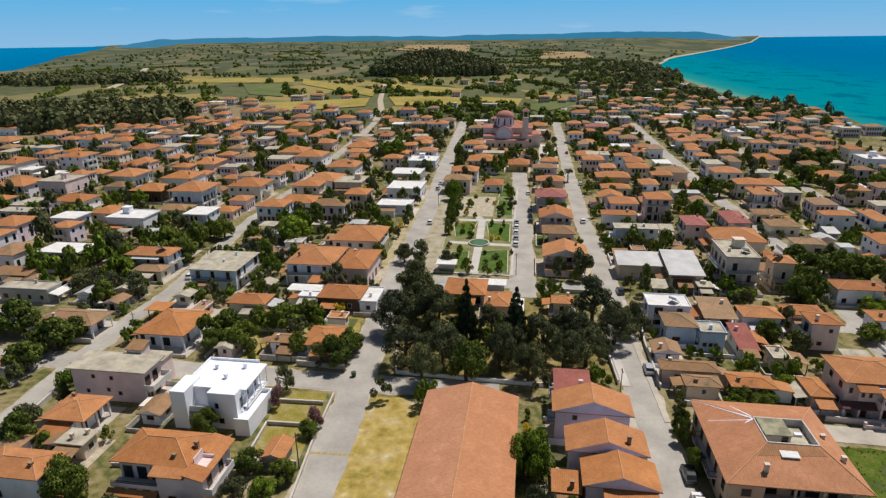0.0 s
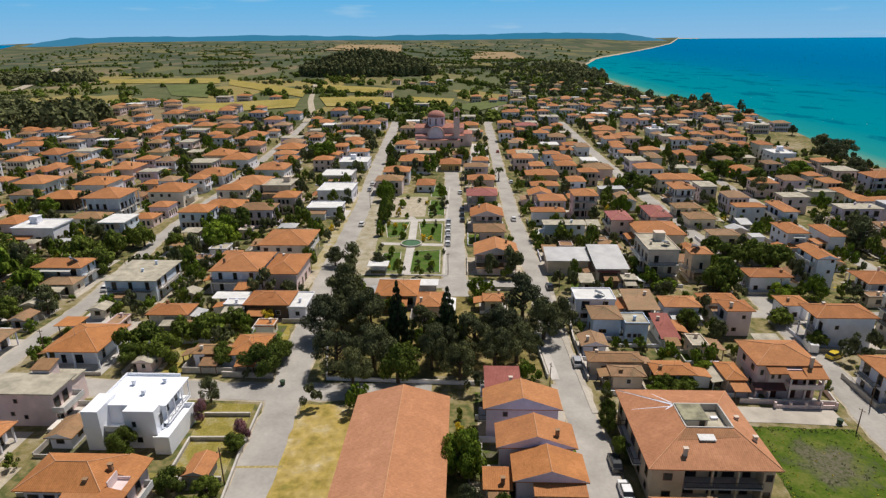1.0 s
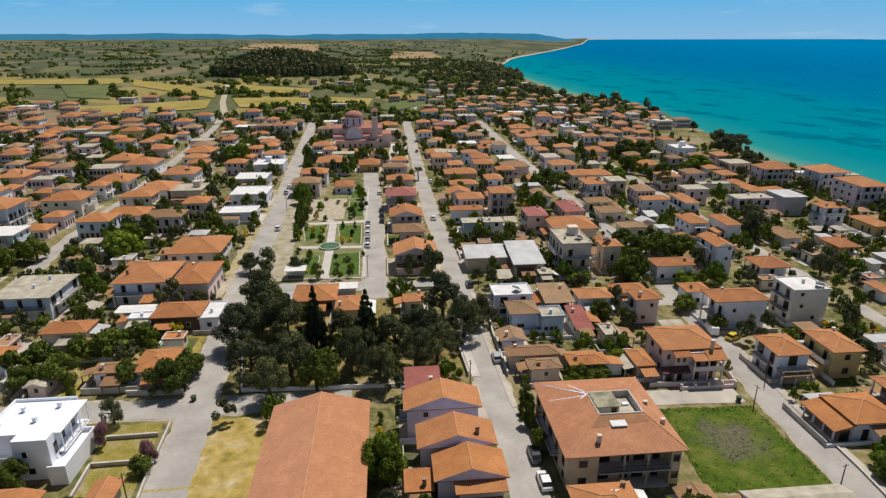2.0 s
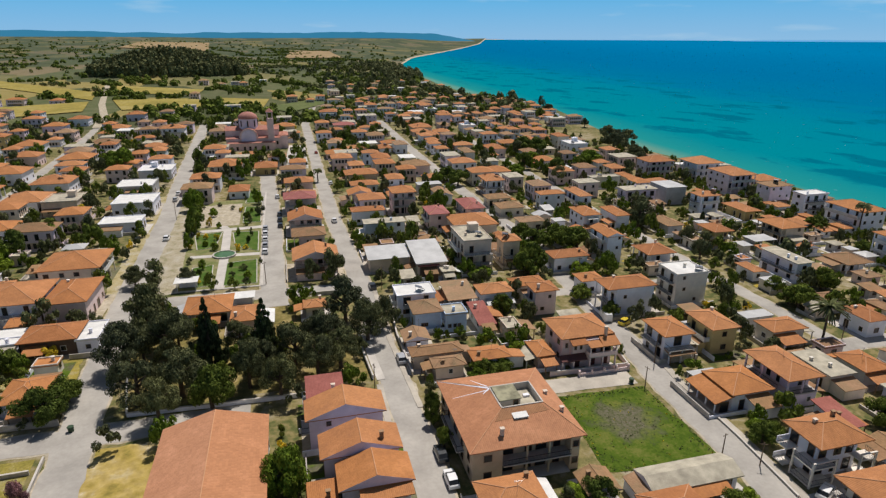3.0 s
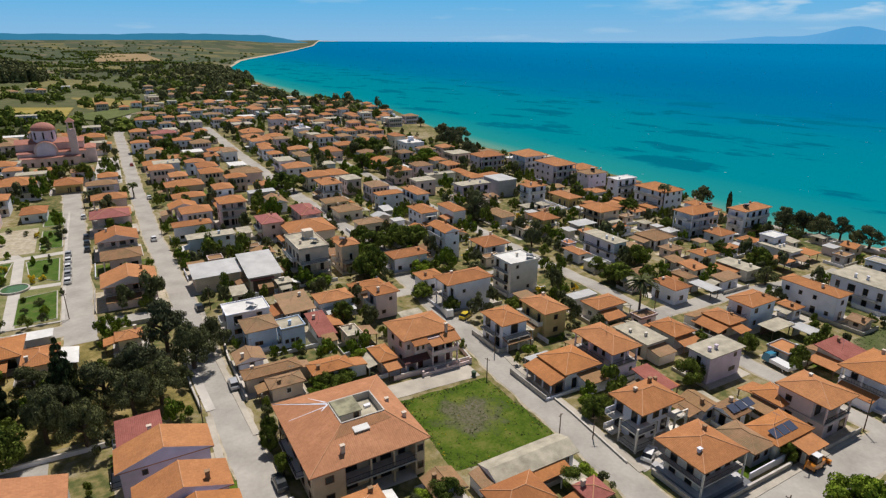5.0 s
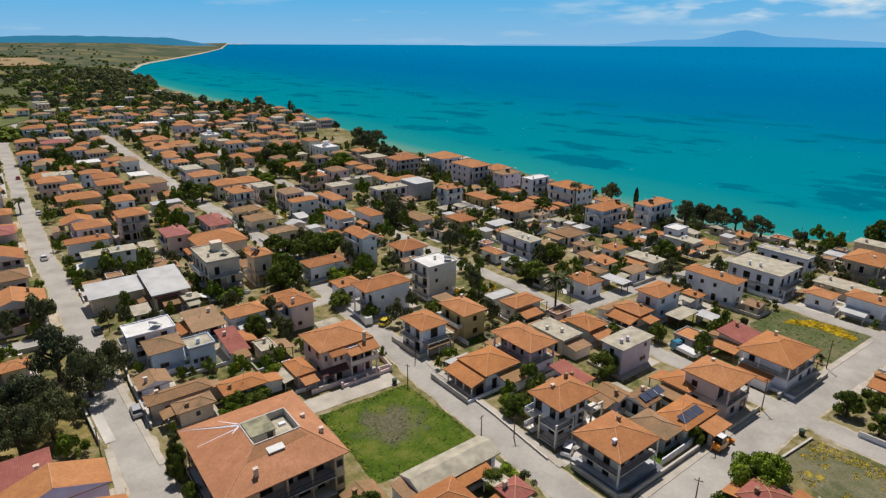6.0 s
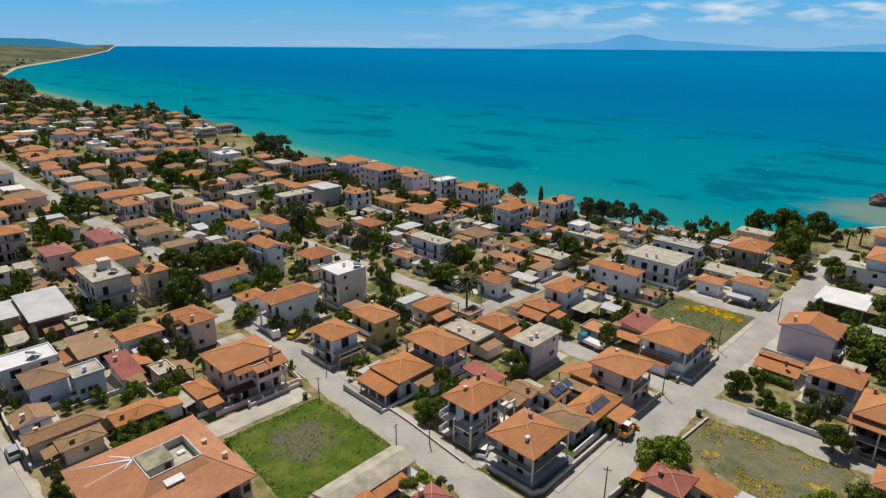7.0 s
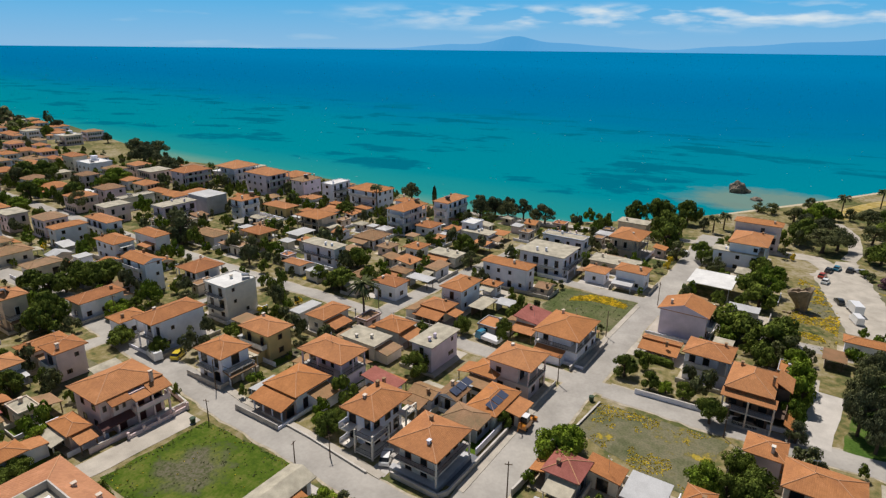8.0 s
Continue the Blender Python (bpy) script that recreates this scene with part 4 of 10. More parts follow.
def openings(parent, rng, w, d, h, sides, near, kind, floor_h=3.0, balconies=(), inset=None):
    """Rows of windows and glazed doors on the given sides, storey by storey. inset: (side, storey) of set-back walls and their depth."""
    inset = inset or {}
    floors = max(1, int((h + 0.6) / floor_h))
    for side in sides:
        length, wall = (w, d / 2) if side % 2 == 0 else (d, w / 2)
        turn = side * math.pi / 2
        m = Matrix.Rotation(turn, 4, "Z")
        for fl in range(floors):
            deep = inset.get((side, fl), 0.0)
            n = max(1, int(length / (2.6 if deep else 3.4)))
            for k in range(n):
                if rng.random() < 0.16 and n > 1:
                    continue
                tall = deep > 0 or (side, fl) in balconies or (fl == 0 and rng.random() < 0.3)
                wd, ht = rng.choice([(1.2, 2.1), (1.8, 2.15), (1.0, 2.1)]) if tall else rng.choice([(1.1, 1.2), (1.3, 1.2), (0.9, 1.1)])
                x = -length / 2 + length * (k + 0.5) / n + rng.uniform(-0.2, 0.2)
                if x - wd / 2 < -length / 2 + inset.get(((side - 1) % 4, fl), 0.0) + 0.2 or x + wd / 2 > length / 2 - inset.get(((side + 1) % 4, fl), 0.0) - 0.2:
                    continue
                z = fl * floor_h + (0.12 if tall else 1.0)
                if z + ht > h - 0.12:
                    continue
                p = m @ Vector((x, -wall + deep, 0))
                ob = place("door" if tall and fl == 0 else "window", window_mesh(wd, ht, kind, not near), parent, p.x, p.y, z, turn)
                if near:
                    place("pane", pane_mesh(wd, ht), ob, 0, 0, 0)
                    if kind == "shut" and not tall:
                        for sx in (-1, 1):
                            place("shutter", shutter_mesh(ht), ob, sx * (wd / 2 + 0.27), 0, 0)


def loggia(parent, side, w, d, z0, z1, deep, cut, rail, near, wall_mat, column=True):
    """A covered balcony or veranda cut into one side of a house: floor slab, railing, columns and the beam under the eave. cut: the bit left to the next side's own loggia at the right end."""
    length, wall = (w, d / 2) if side % 2 == 0 else (d, w / 2)
    turn = Matrix.Rotation(side * math.pi / 2, 4, "Z")
    x0, x1, y0 = -length / 2 + cut[0], length / 2 - cut[1], -wall
    bm = bmesh.new()
    box(bm, x0 - 0.12 if not cut[0] else x0, x1 + 0.12 if not cut[1] else x1, y0 - 0.15, y0 + deep - 0.004, z0 - 0.16, z0 + 0.02)
    slab = part("balcony" if z0 > 1 else "veranda", bm, SLAB, parent)
    slab.matrix_basis = turn
    if z0 > 1:
        bm = bmesh.new()
        if rail == "wall":
            box(bm, x0, x1, y0 - 0.06, y0 + 0.06, z0 + 0.02, z0 + 0.95)
            rm = RAIL_W
        else:
            rm = RAIL if rail == "iron" else RAIL_W
            for zz in (0.1, 0.9):
                box(bm, x0, x1, y0 - 0.03, y0 + 0.03, z0 + zz, z0 + zz + 0.06)
            n = max(2, int((x1 - x0) / (0.2 if near else 0.5)))
            for k in range(n + 1):
                xx = x0 + (x1 - x0) * k / n
                box(bm, xx - 0.015, xx + 0.015, y0 - 0.015, y0 + 0.015, z0, z0 + 0.9)
        part("railing", bm, rm, slab)
    if column:
        n = max(1, round((x1 - x0) / 4.2))
        for k in range(n + 1):
            if (k == 0 and cut[0]) or (k == n and cut[1]):
                continue
            xx = min(max(x0 + (x1 - x0) * k / n, x0 + 0.13), x1 - 0.13)
            bm = bmesh.new()
            box(bm, xx - 0.13, xx + 0.13, y0 + 0.01, y0 + 0.27, z0 + 0.02 if z0 > 1 else -0.5, z1 - 0.16)
            part("column", bm, wall_mat, parent).matrix_basis = turn
    return slab


def yard(ob, rng, W, D):
    """The bit of paving, earth or grass round a house, and here and there a low wall on its street sides."""
    bm = bmesh.new()
    a, b, c, e = (rng.uniform(0.8, 2.6) for _ in range(4))
    slope = 0.016 if ob.location.x > 0 else 0.0
    lift = 0.025 + rng.random() * 0.014
    pts = [(-W / 2 - a, -D / 2 - b), (W / 2 + c, -D / 2 - b), (W / 2 + c, D / 2 + e), (-W / 2 - a, D / 2 + e)]
    fall = lambda px, py: lift - slope * (px * math.cos(GRID) - py * math.sin(GRID))
    bm.faces.new([bm.verts.new((px, py, fall(px, py))) for px, py in pts])
    part("yard", bm, rng.choice([PAVE, PAVE, PAVE, DIRT, DIRT, PAVE_W, DRY, GRASS]), ob)
    for i, on in ((0, 0.55), (3, 0.5)):
        if rng.random() < on:
            p, q = Vector(pts[i]), Vector(pts[(i + 1) % 4])
            d = (q - p).normalized()
            n = Vector((-d.y, d.x)) * 0.09
            bm = bmesh.new()
            lo = [(p + n), (p - n), (q - n), (q + n)]
            top = rng.uniform(0.7, 1.3)
            v0 = [bm.verts.new((v.x, v.y, -0.4)) for v in lo]
            v1 = [bm.verts.new((v.x, v.y, top)) for v in lo]
            bm.faces.new(v1)
            for k in range(4):
                bm.faces.new((v0[k], v0[(k + 1) % 4], v1[(k + 1) % 4], v1[k]))
            bmesh.ops.recalc_face_normals(bm, faces=bm.faces[:])
            part("yard_wall", bm, LOWWALL if rng.random() < 0.6 else WALLS["white"], ob)


def house(x, y, w, d, h, roof="hip", wall="white", tile="or", extra="", turn=GRID):
    """A village house: walls to the eave, roof, openings on each side, balconies, chimney and roof gear."""
    rng = random.Random(int(x * 131 + y * 977))
    RECTS.append((x, y, w + 1.2, d + 1.2))
    z0 = gz(x, y)
    dist = math.hypot(x, y)
    near = dist < 135
    floors = max(1, int((h + 0.6) / 3.0))
    shed = roof == "shed"
    word = "shed" if shed else ("house" if h < 7.3 else "apartment house")
    what = "open shelter" if shed else f"{('single', 'two', 'three', 'four')[min(floors, 4) - 1]}-storey {word}"
    ob = empty("shelter" if shed else "outbuilding" if max(w, d) < 6.6 and h < 3 else "cottage" if h < 4 else "house" if h < 7.3 else "apartment_house", x, y, z0, turn)
    tagged(ob, f"{COLOUR_WORDS[wall]} {what} with {ROOF_WORDS[tile]} roof", "shelter" if shed else "house", "village houses")
    W, D = max(2.4, w - 1.2), max(2.4, d - 1.2)
    tiled = tile in ("or", "red", "br")
    if shed:
        for sx in (-1, 1):
            for sy in (-1, 1):
                bm = bmesh.new()
                box(bm, sx * (W / 2 - 0.1) - 0.08, sx * (W / 2 - 0.1) + 0.08, sy * (D / 2 - 0.1) - 0.08, sy * (D / 2 - 0.1) + 0.08, -0.5, h)
                part("post", bm, RAIL_W if wall == "white" else WOOD, ob)
        bm = bmesh.new()
        box(bm, -W / 2 + 0.25, W / 2 - 0.25, D / 2 - 0.2, D / 2, -0.5, h - 0.1)
        part("wall", bm, WALLS[wall], ob)
        bm = bmesh.new()
        box(bm, -w / 2, w / 2, -d / 2, d / 2, h, h + 0.12)
        part("roof", bm, TILES[tile], ob)
        return ob
    if dist < 300 and "Y" not in extra:
        yard(ob, rng, W, D)
    wall_h = h
    bm = bmesh.new()
    west = -W / 2
    inset = {}
    if "C" in extra:
        # an open porch on the street side under a lower roof of its own
        west = -W / 2 + 3.4
        pb = bmesh.new()
        uv = pb.loops.layers.uv.new("UVMap")
        top = [pb.verts.new(p) for p in ((-W / 2 - 0.55, -D / 2 - 0.5, h - 1.05), (west - 0.01, -D / 2 - 0.5, h - 0.12), (west - 0.01, D / 2 + 0.5, h - 0.12), (-W / 2 - 0.55, D / 2 + 0.5, h - 1.05))]
        low = [pb.verts.new((v.co.x, v.co.y, v.co.z - 0.14)) for v in top]
        pb.faces.new(top)
        pb.faces.new(low[::-1])
        for i in range(4):
            pb.faces.new((low[i], low[(i + 1) % 4], top[(i + 1) % 4], top[i]))
        pb.normal_update()
        for f in pb.faces:
            face_uv(pb, f, uv)
        part("porch_roof", pb, TILES[tile], ob)
        for k in range(4):
            pb = bmesh.new()
            py = -D / 2 + 0.2 + (D - 0.4) * k / 3
            box(pb, -W / 2, -W / 2 + 0.22, py - 0.11, py + 0.11, -0.5, h - 1.12)
            part("post", pb, WALLS[wall], ob)
    elif tiled and dist < 320 and "B" not in extra and "N" not in extra and min(W, D) > 6.0:
        # covered balconies and verandas set back under the eaves
        south = "K" not in extra and ("S" in extra or rng.random() < 0.55)
        west_too = "L" in extra or rng.random() < 0.42
        flank = 1 if x < -15 else 3
        low = ("G" in extra or floors == 1 or rng.random() < 0.6) and "F" not in extra
        rail = rng.choice(["iron", "wall", "white", "iron"])
        ds, dw = (rng.uniform(1.6, 2.3) if south else 0.0), (rng.uniform(1.4, 2.0) if west_too else 0.0)
        for fl in range(floors):
            if (fl == 0 and not low) or not (south or west_too):
                continue
            zf, zt = fl * 3.0, (fl + 1) * 3.0 if fl < floors - 1 else h
            if south:
                inset[(0, fl)] = ds
                loggia(ob, 0, W, D, zf, zt, ds, (0.0, 0.0), rail, near, WALLS[wall])
            if west_too:
                inset[(flank, fl)] = dw
                loggia(ob, flank, W, D, zf, zt, dw, (0.0, ds) if flank == 3 else (ds, 0.0), rail, near, WALLS[wall])
    if inset:
        ds, dw = inset.get((0, floors - 1), 0.0), inset.get((flank, floors - 1), 0.0)
        sg = 1.0 if flank == 3 else -1.0
        first = min(fl for _, fl in inset)
        box(bm, -W / 2 + (dw if flank == 3 else 0.0), W / 2 - (0.0 if flank == 3 else dw), -D / 2 + ds, D / 2, first * 3.0 if first else -0.8, wall_h)
        if first:
            lb = bmesh.new()
            box(lb, -W / 2, W / 2, -D / 2, D / 2, -0.8, first * 3.0 - 0.17)
            part("ground_floor_wall", lb, WALLS[wall], ob)
        lb = bmesh.new()
        e = [(-W / 2, -D / 2), (W / 2, -D / 2), (W / 2, -D / 2 + ds), (-W / 2 + dw, -D / 2 + ds), (-W / 2 + dw, D / 2), (-W / 2, D / 2)]
        e = [(p[0] * sg, p[1]) for p in e]
        lo, hi = [lb.verts.new((*p, wall_h - 0.32)) for p in e], [lb.verts.new((*p, wall_h - 0.02)) for p in e]
        if ds and dw:
            lb.faces.new(lo[::-1])
            lb.faces.new(hi)
            for k in range(6):
                lb.faces.new((lo[k], lo[(k + 1) % 6], hi[(k + 1) % 6], hi[k]))
            bmesh.ops.recalc_face_normals(lb, faces=lb.faces[:])
        else:
            lb.clear()
            u0, u1 = (-W / 2, W / 2) if ds else ((-W / 2, -W / 2 + dw) if flank == 3 else (W / 2 - dw, W / 2))
            box(lb, u0, u1, -D / 2, -D / 2 + ds if ds else D / 2, wall_h - 0.32, wall_h - 0.02)
        part("soffit", lb, WALLS[wall], ob)
    else:
        box(bm, west, W / 2, -D / 2, D / 2, -0.8, wall_h)
    if roof in ("gable", "gablex", "mono"):
        slope = 0.34
        rise_w = {"gable": slope * W / 2, "gablex": slope * D / 2, "mono": 0.12 * D}[roof]
        if roof == "gable":
            pr = [(-W / 2, wall_h), (W / 2, wall_h), (0, wall_h + rise_w)]
            a = [bm.verts.new((px, -D / 2, pz)) for px, pz in pr]
            b = [bm.verts.new((px, D / 2, pz)) for px, pz in pr]
        elif roof == "gablex":
            pr = [(-D / 2, wall_h), (D / 2, wall_h), (0, wall_h + rise_w)]
            a = [bm.verts.new((W / 2, px, pz)) for px, pz in pr]
            b = [bm.verts.new((-W / 2, px, pz)) for px, pz in pr]
        else:
            pr = [(-D / 2, wall_h), (D / 2, wall_h), (D / 2, wall_h + rise_w)]
            a = [bm.verts.new((W / 2, px, pz)) for px, pz in pr]
            b = [bm.verts.new((-W / 2, px, pz)) for px, pz in pr]
        bm.faces.new(a)
        bm.faces.new(b[::-1])
        for i in range(3):
            j = (i + 1) % 3
            bm.faces.new((a[i], b[i], b[j], a[j]))
    part("wall", bm, WALLS[wall], ob)
    if "P" in extra:
        for k in range(3):
            solar_panel(ob, -W / 2 + 1.3 + 2.0 * k, -D / 4, wall_h + 0.34 * (D / 4 + 0.6) + 0.22)
    if roof in ("hip", "gable", "gablex", "mono"):
        slope = 0.34
        over = 0.6
        cut = 3.4 if "C" in extra else 0.0
        rise = {"hip": slope * (min(W - cut, D) / 2 + over), "gable": slope * (W / 2 + over), "gablex": slope * (D / 2 + over), "mono": 0.12 * (D + 2 * over)}[roof]
        drop = {"hip": 0.0, "gable": slope * over, "gablex": slope * over, "mono": 0.12 * over}[roof]
        bm, lines = roof_mesh(roof, W - cut, D, rise, over)
        r = part("roof", bm, [TILES[tile], WALLS[wall]], ob)
        r.matrix_basis = Matrix.Translation((cut / 2, 0, wall_h - drop + 0.01))
        if dist < 150 and rng.random() < 0.55:
            aerial(ob, rng.uniform(-W / 5, W / 5), rng.uniform(-D / 5, D / 5), wall_h + rise * 0.6)
        if lines and tiled:
            c = part("ridge", ridge_caps(lines), RIDGE_B if tile == "br" else RIDGE, r)
        top = wall_h + rise * 0.5
        if tiled and rng.random() < 0.6:
            cx, cy = rng.choice([-1, 1]) * rng.uniform(W / 5, W / 2.7), rng.choice([-1, 1]) * rng.uniform(D / 6, D / 2.8)
            chimney(ob, cx, cy, wall_h, rise * 0.55 + rng.uniform(0.4, 0.9), rng.choice([WALLS["tan"], RIDGE_B, RIDGE_B, WALLS["cream"]]))
        if h > 4 and rng.random() < 0.16:
            water_heater(ob, rng.uniform(-W / 3, W / 3), -D / 5, wall_h + rise * 0.72, HEATER_TURN)
    else:
        bm = bmesh.new()
        bare = tile == "conc" and h < 7.3 and rng.random() < 0.75
        lip = 0.5 if bare else 0.25
        box(bm, -W / 2 - lip, W / 2 + lip, -D / 2 - lip, D / 2 + lip, wall_h, wall_h + 0.2)
        r = part("roof", bm, TILES[tile], ob)
        if bare:
            for _ in range(2):
                chimney(ob, rng.uniform(-W / 3, W / 3), rng.uniform(-D / 3, D / 3), wall_h + 0.2, rng.uniform(0.4, 0.9), WALLS[wall])
        elif tile != "metal":
            bm = bmesh.new()
            X, Y, t = W / 2 + 0.22, D / 2 + 0.22, 0.15
            for a in ((-X, X, -Y, -Y + t), (-X, X, Y - t, Y), (-X, -X + t, -Y + t, Y - t), (X - t, X, -Y + t, Y - t)):
                box(bm, *a, wall_h + 0.2, wall_h + 0.45)
            part("parapet", bm, WALLS[wall], ob)
            if min(W, D) > 6.5 and rng.random() < 0.6:
                bm = bmesh.new()
                hx, hy = rng.uniform(-W / 4, W / 4), rng.uniform(0, D / 4)
                box(bm, hx - 1.3, hx + 1.3, hy - 1.2, hy + 1.2, wall_h + 0.2, wall_h + 2.4)
                box(bm, hx - 1.45, hx + 1.45, hy - 1.35, hy + 1.35, wall_h + 2.4, wall_h + 2.55)
                part("stair_head", bm, WALLS[wall], ob)
            for _ in range(rng.choice([0, 0, 1]) if h > 4.5 else 0):
                water_heater(ob, rng.uniform(-W / 3, W / 3), rng.uniform(-D / 3, -D / 8), wall_h + 0.2, HEATER_TURN)
            if rng.random() < 0.7:
                chimney(ob, rng.uniform(-W / 3, W / 3), rng.uniform(-D / 3, D / 3), wall_h + 0.2, 0.7, WALLS[wall])
    balc = []
    if "B" in extra:
        for fl in range(1, floors):
            balcony(ob, 0, W / 2, D / 2, fl * 3.0 - 0.02, W * 0.98, 1.9, "iron")
            balcony(ob, 3, D / 2, W / 2, fl * 3.0 - 0.02, D * 0.7, 1.6, "iron" if near else "white")
            balc += [(0, fl), (3, fl)]
        for k in range(3):
            bm = bmesh.new()
            px = -W / 2 + 0.3 + (W - 0.6) * k / 2
            box(bm, px - 0.15, px + 0.15, -D / 2 - 1.8, -D / 2 - 1.5, -0.5, (floors - 1) * 3.0 - 0.18)
            part("pillar", bm, WALLS[wall], ob)
    elif h > 5 and tile != "metal" and wall != "dark" and not inset:
        for side in (0, 1 if x < -15 else 3) if "K" not in extra and "J" not in extra else ((1,) if x < -15 else (0,) if "J" in extra else (3,)):
            length = W if side == 0 else D
            if rng.random() < 0.62:
                for fl in range(1, floors):
                    balcony(ob, side, length / 2, D / 2 if side == 0 else W / 2, fl * 3.0 - 0.02, length * rng.uniform(0.55, 0.98), 1.25, rng.choice(["iron", "iron", "white", "wall"]) if near else rng.choice(["wall", "iron"]), awning=rng.random() < 0.12)
                    balc.append((side, fl))
    if "K" in extra:
        # a nearly blank end wall with a few small windows
        for k in range(3):
            place("window", window_mesh(0.8, 0.9, "frame", True), ob, rng.uniform(-W / 3, W / 3), -D / 2, 1.2 + 3.0 * (k % floors))
    if tile != "metal":
        openings(ob, rng, W, D, h, (0,) if "J" in extra else ((1,) if x < -15 else (3,)) if "K" in extra else (0, 1) if "C" in extra or x < -22 else ((0, 3) if x > 25 else (0, 3, 1)), near, rng.choice(["plain", "frame", "shut", "frame"]), balconies=balc, inset=inset)
    HOUSES.append((ob, x, y, W, D, h, wall, tile if "K" not in extra and "J" not in extra else "metal"))
    return ob

# the village, house by house
house(66.7, 92.0, 4.2, 6.7, 3.0, "hip", "pink", "or")
house(40.6, 57.4, 9.2, 7.4, 3.4, "hip", "cream", "or")
house(67.3, 52.3, 15.0, 5.3, 2.9, "gablex", "white", "conc")
house(60.2, 47.5, 8.6, 6.3, 3.2, "hip", "white", "or")
house(69.3, 42.0, 4.2, 4.2, 3.0, "hip", "white", "red")
house(92.1, 67.6, 12.5, 8.7, 3.6, "hip", "white", "or", "C")
house(102.8, 65.7, 8.0, 11.7, 6.2, "hip", "lilac", "or", "SF")
house(101.4, 53.5, 4.2, 7.5, 3.2, "mono", "white", "red")
house(98.2, 35.0, 5.6, 7.2, 3.0, "hip", "grey", "br", "KN")
house(102.5, 45.1, 4.2, 5.5, 2.8, "gable", "white", "br")
house(104.4, 40.5, 5.0, 4.6, 2.9, "gablex", "white", "br", "P")
house(104.8, 32.8, 9.8, 6.2, 3.2, "hip", "cream", "or", "PY")
house(105.3, 28.7, 5.5, 4.2, 2.6, "mono", "cream", "or", "Y")
house(116.4, 32.2, 8.7, 9.5, 6.3, "hip", "pink", "or", "SF")
house(114.1, 37.4, 6.0, 6.0, 3.4, "hip", "pink", "or")
house(135.9, 27.6, 12.7, 10.7, 5.6, "hip", "white", "or", "SLF")
house(142.2, 36.8, 8.3, 6.8, 3.4, "mono", "cream", "red")
house(185.5, 45.5, 12.8, 15.0, 6.4, "flat", "white", "conc", "B")
house(202.1, 44.7, 6.0, 15.0, 6.2, "flat", "white", "conc")
house(167.4, 52.1, 6.0, 14.8, 6.4, "hip", "white", "or")
house(147.7, 58.0, 10.2, 6.9, 6.0, "hip", "blue", "or")
house(137.3, 60.2, 9.5, 7.6, 3.0, "hip", "cream", "or", "C")
house(145.6, 51.1, 7.7, 4.2, 2.6, "shed", "dark", "conc")
house(149.3, 46.4, 4.2, 4.9, 2.4, "shed", "grey", "metal")
house(158.6, 53.6, 4.2, 5.1, 3.0, "hip", "white", "or")
house(182.1, 30.1, 6.1, 6.8, 3.4, "hip", "white", "or")
house(182.1, 20.3, 6.7, 9.0, 5.2, "hip", "white", "or")
house(212.7, 25.9, 13.4, 10.3, 6.6, "hip", "tan", "or")
house(240.7, 28.3, 7.0, 11.4, 4.0, "flat", "tan", "conc")
house(193.8, 26.9, 7.7, 14.8, 3.0, "flat", "tan", "conc")
house(157.1, 4.6, 8.6, 11.3, 6.6, "gablex", "lilac", "or", "NJ")
house(142.1, 8.5, 5.5, 8.4, 3.0, "hip", "pink", "or", "C")
house(137.1, -1.1, 8.0, 9.1, 6.0, "hip", "white", "or", "SL")
house(109.1, -10.3, 6.0, 6.0, 4.5, "hip", "lilac", "or")
house(101.0, -16.9, 7.6, 10.1, 6.0, "hip", "tan", "or")
house(94.5, -1.8, 4.2, 4.2, 3.0, "hip", "white", "or")
house(92.4, 16.4, 6.0, 6.0, 3.4, "hip", "grey", "red")
house(94.8, 11.2, 4.2, 5.7, 2.8, "mono", "cream", "or")
house(92.6, 5.1, 7.2, 6.6, 3.0, "flat", "grey", "metal")
house(187.8, -0.3, 12.1, 11.3, 4.0, "shed", "white", "wht")
house(172.8, -8.0, 5.1, 8.0, 2.6, "flat", "grey", "metal")
house(217.1, -9.5, 14.8, 11.1, 9.0, "hip", "white", "or")
house(212.6, -6.4, 6.0, 14.6, 6.0, "flat", "white", "conc")
house(239.6, -12.3, 6.5, 15.0, 9.3, "hip", "pink", "or")
house(162.4, -32.7, 4.5, 10.1, 3.2, "hip", "white", "or")
house(77.6, 147.8, 9.2, 15.0, 9.6, "flat", "tan", "conc", "B")
house(88.8, 145.4, 6.2, 6.5, 7.6, "hip", "tan", "or", "B")
house(71.0, 120.7, 8.8, 6.5, 4.2, "hip", "white", "or")
house(81.5, 122.3, 9.0, 6.0, 3.9, "hip", "cream", "or")
house(80.2, 113.2, 6.5, 6.2, 6.2, "hip", "pink", "or", "K")
house(62.7, 123.9, 7.4, 9.6, 3.2, "mono", "grey", "br")
house(51.1, 123.8, 10.1, 7.5, 5.5, "flat", "white", "wht")
house(50.9, 115.9, 7.1, 7.4, 4.6, "hip", "sky", "br", "KN")
house(56.5, 112.5, 6.0, 6.0, 4.4, "flat", "sky", "conc", "K")
house(62.8, 111.0, 4.2, 10.2, 2.6, "mono", "cream", "red")
house(66.5, 104.1, 4.2, 5.9, 3.0, "flat", "tan", "conc")
house(46.5, 99.0, 10.8, 4.2, 3.2, "hip", "tan", "br")
house(47.2, 94.3, 6.7, 4.2, 2.8, "hip", "tan", "br")
house(56.0, 93.8, 8.1, 4.6, 3.0, "hip", "white", "or")
house(102.4, 135.1, 11.4, 6.8, 4.6, "hip", "white", "or")
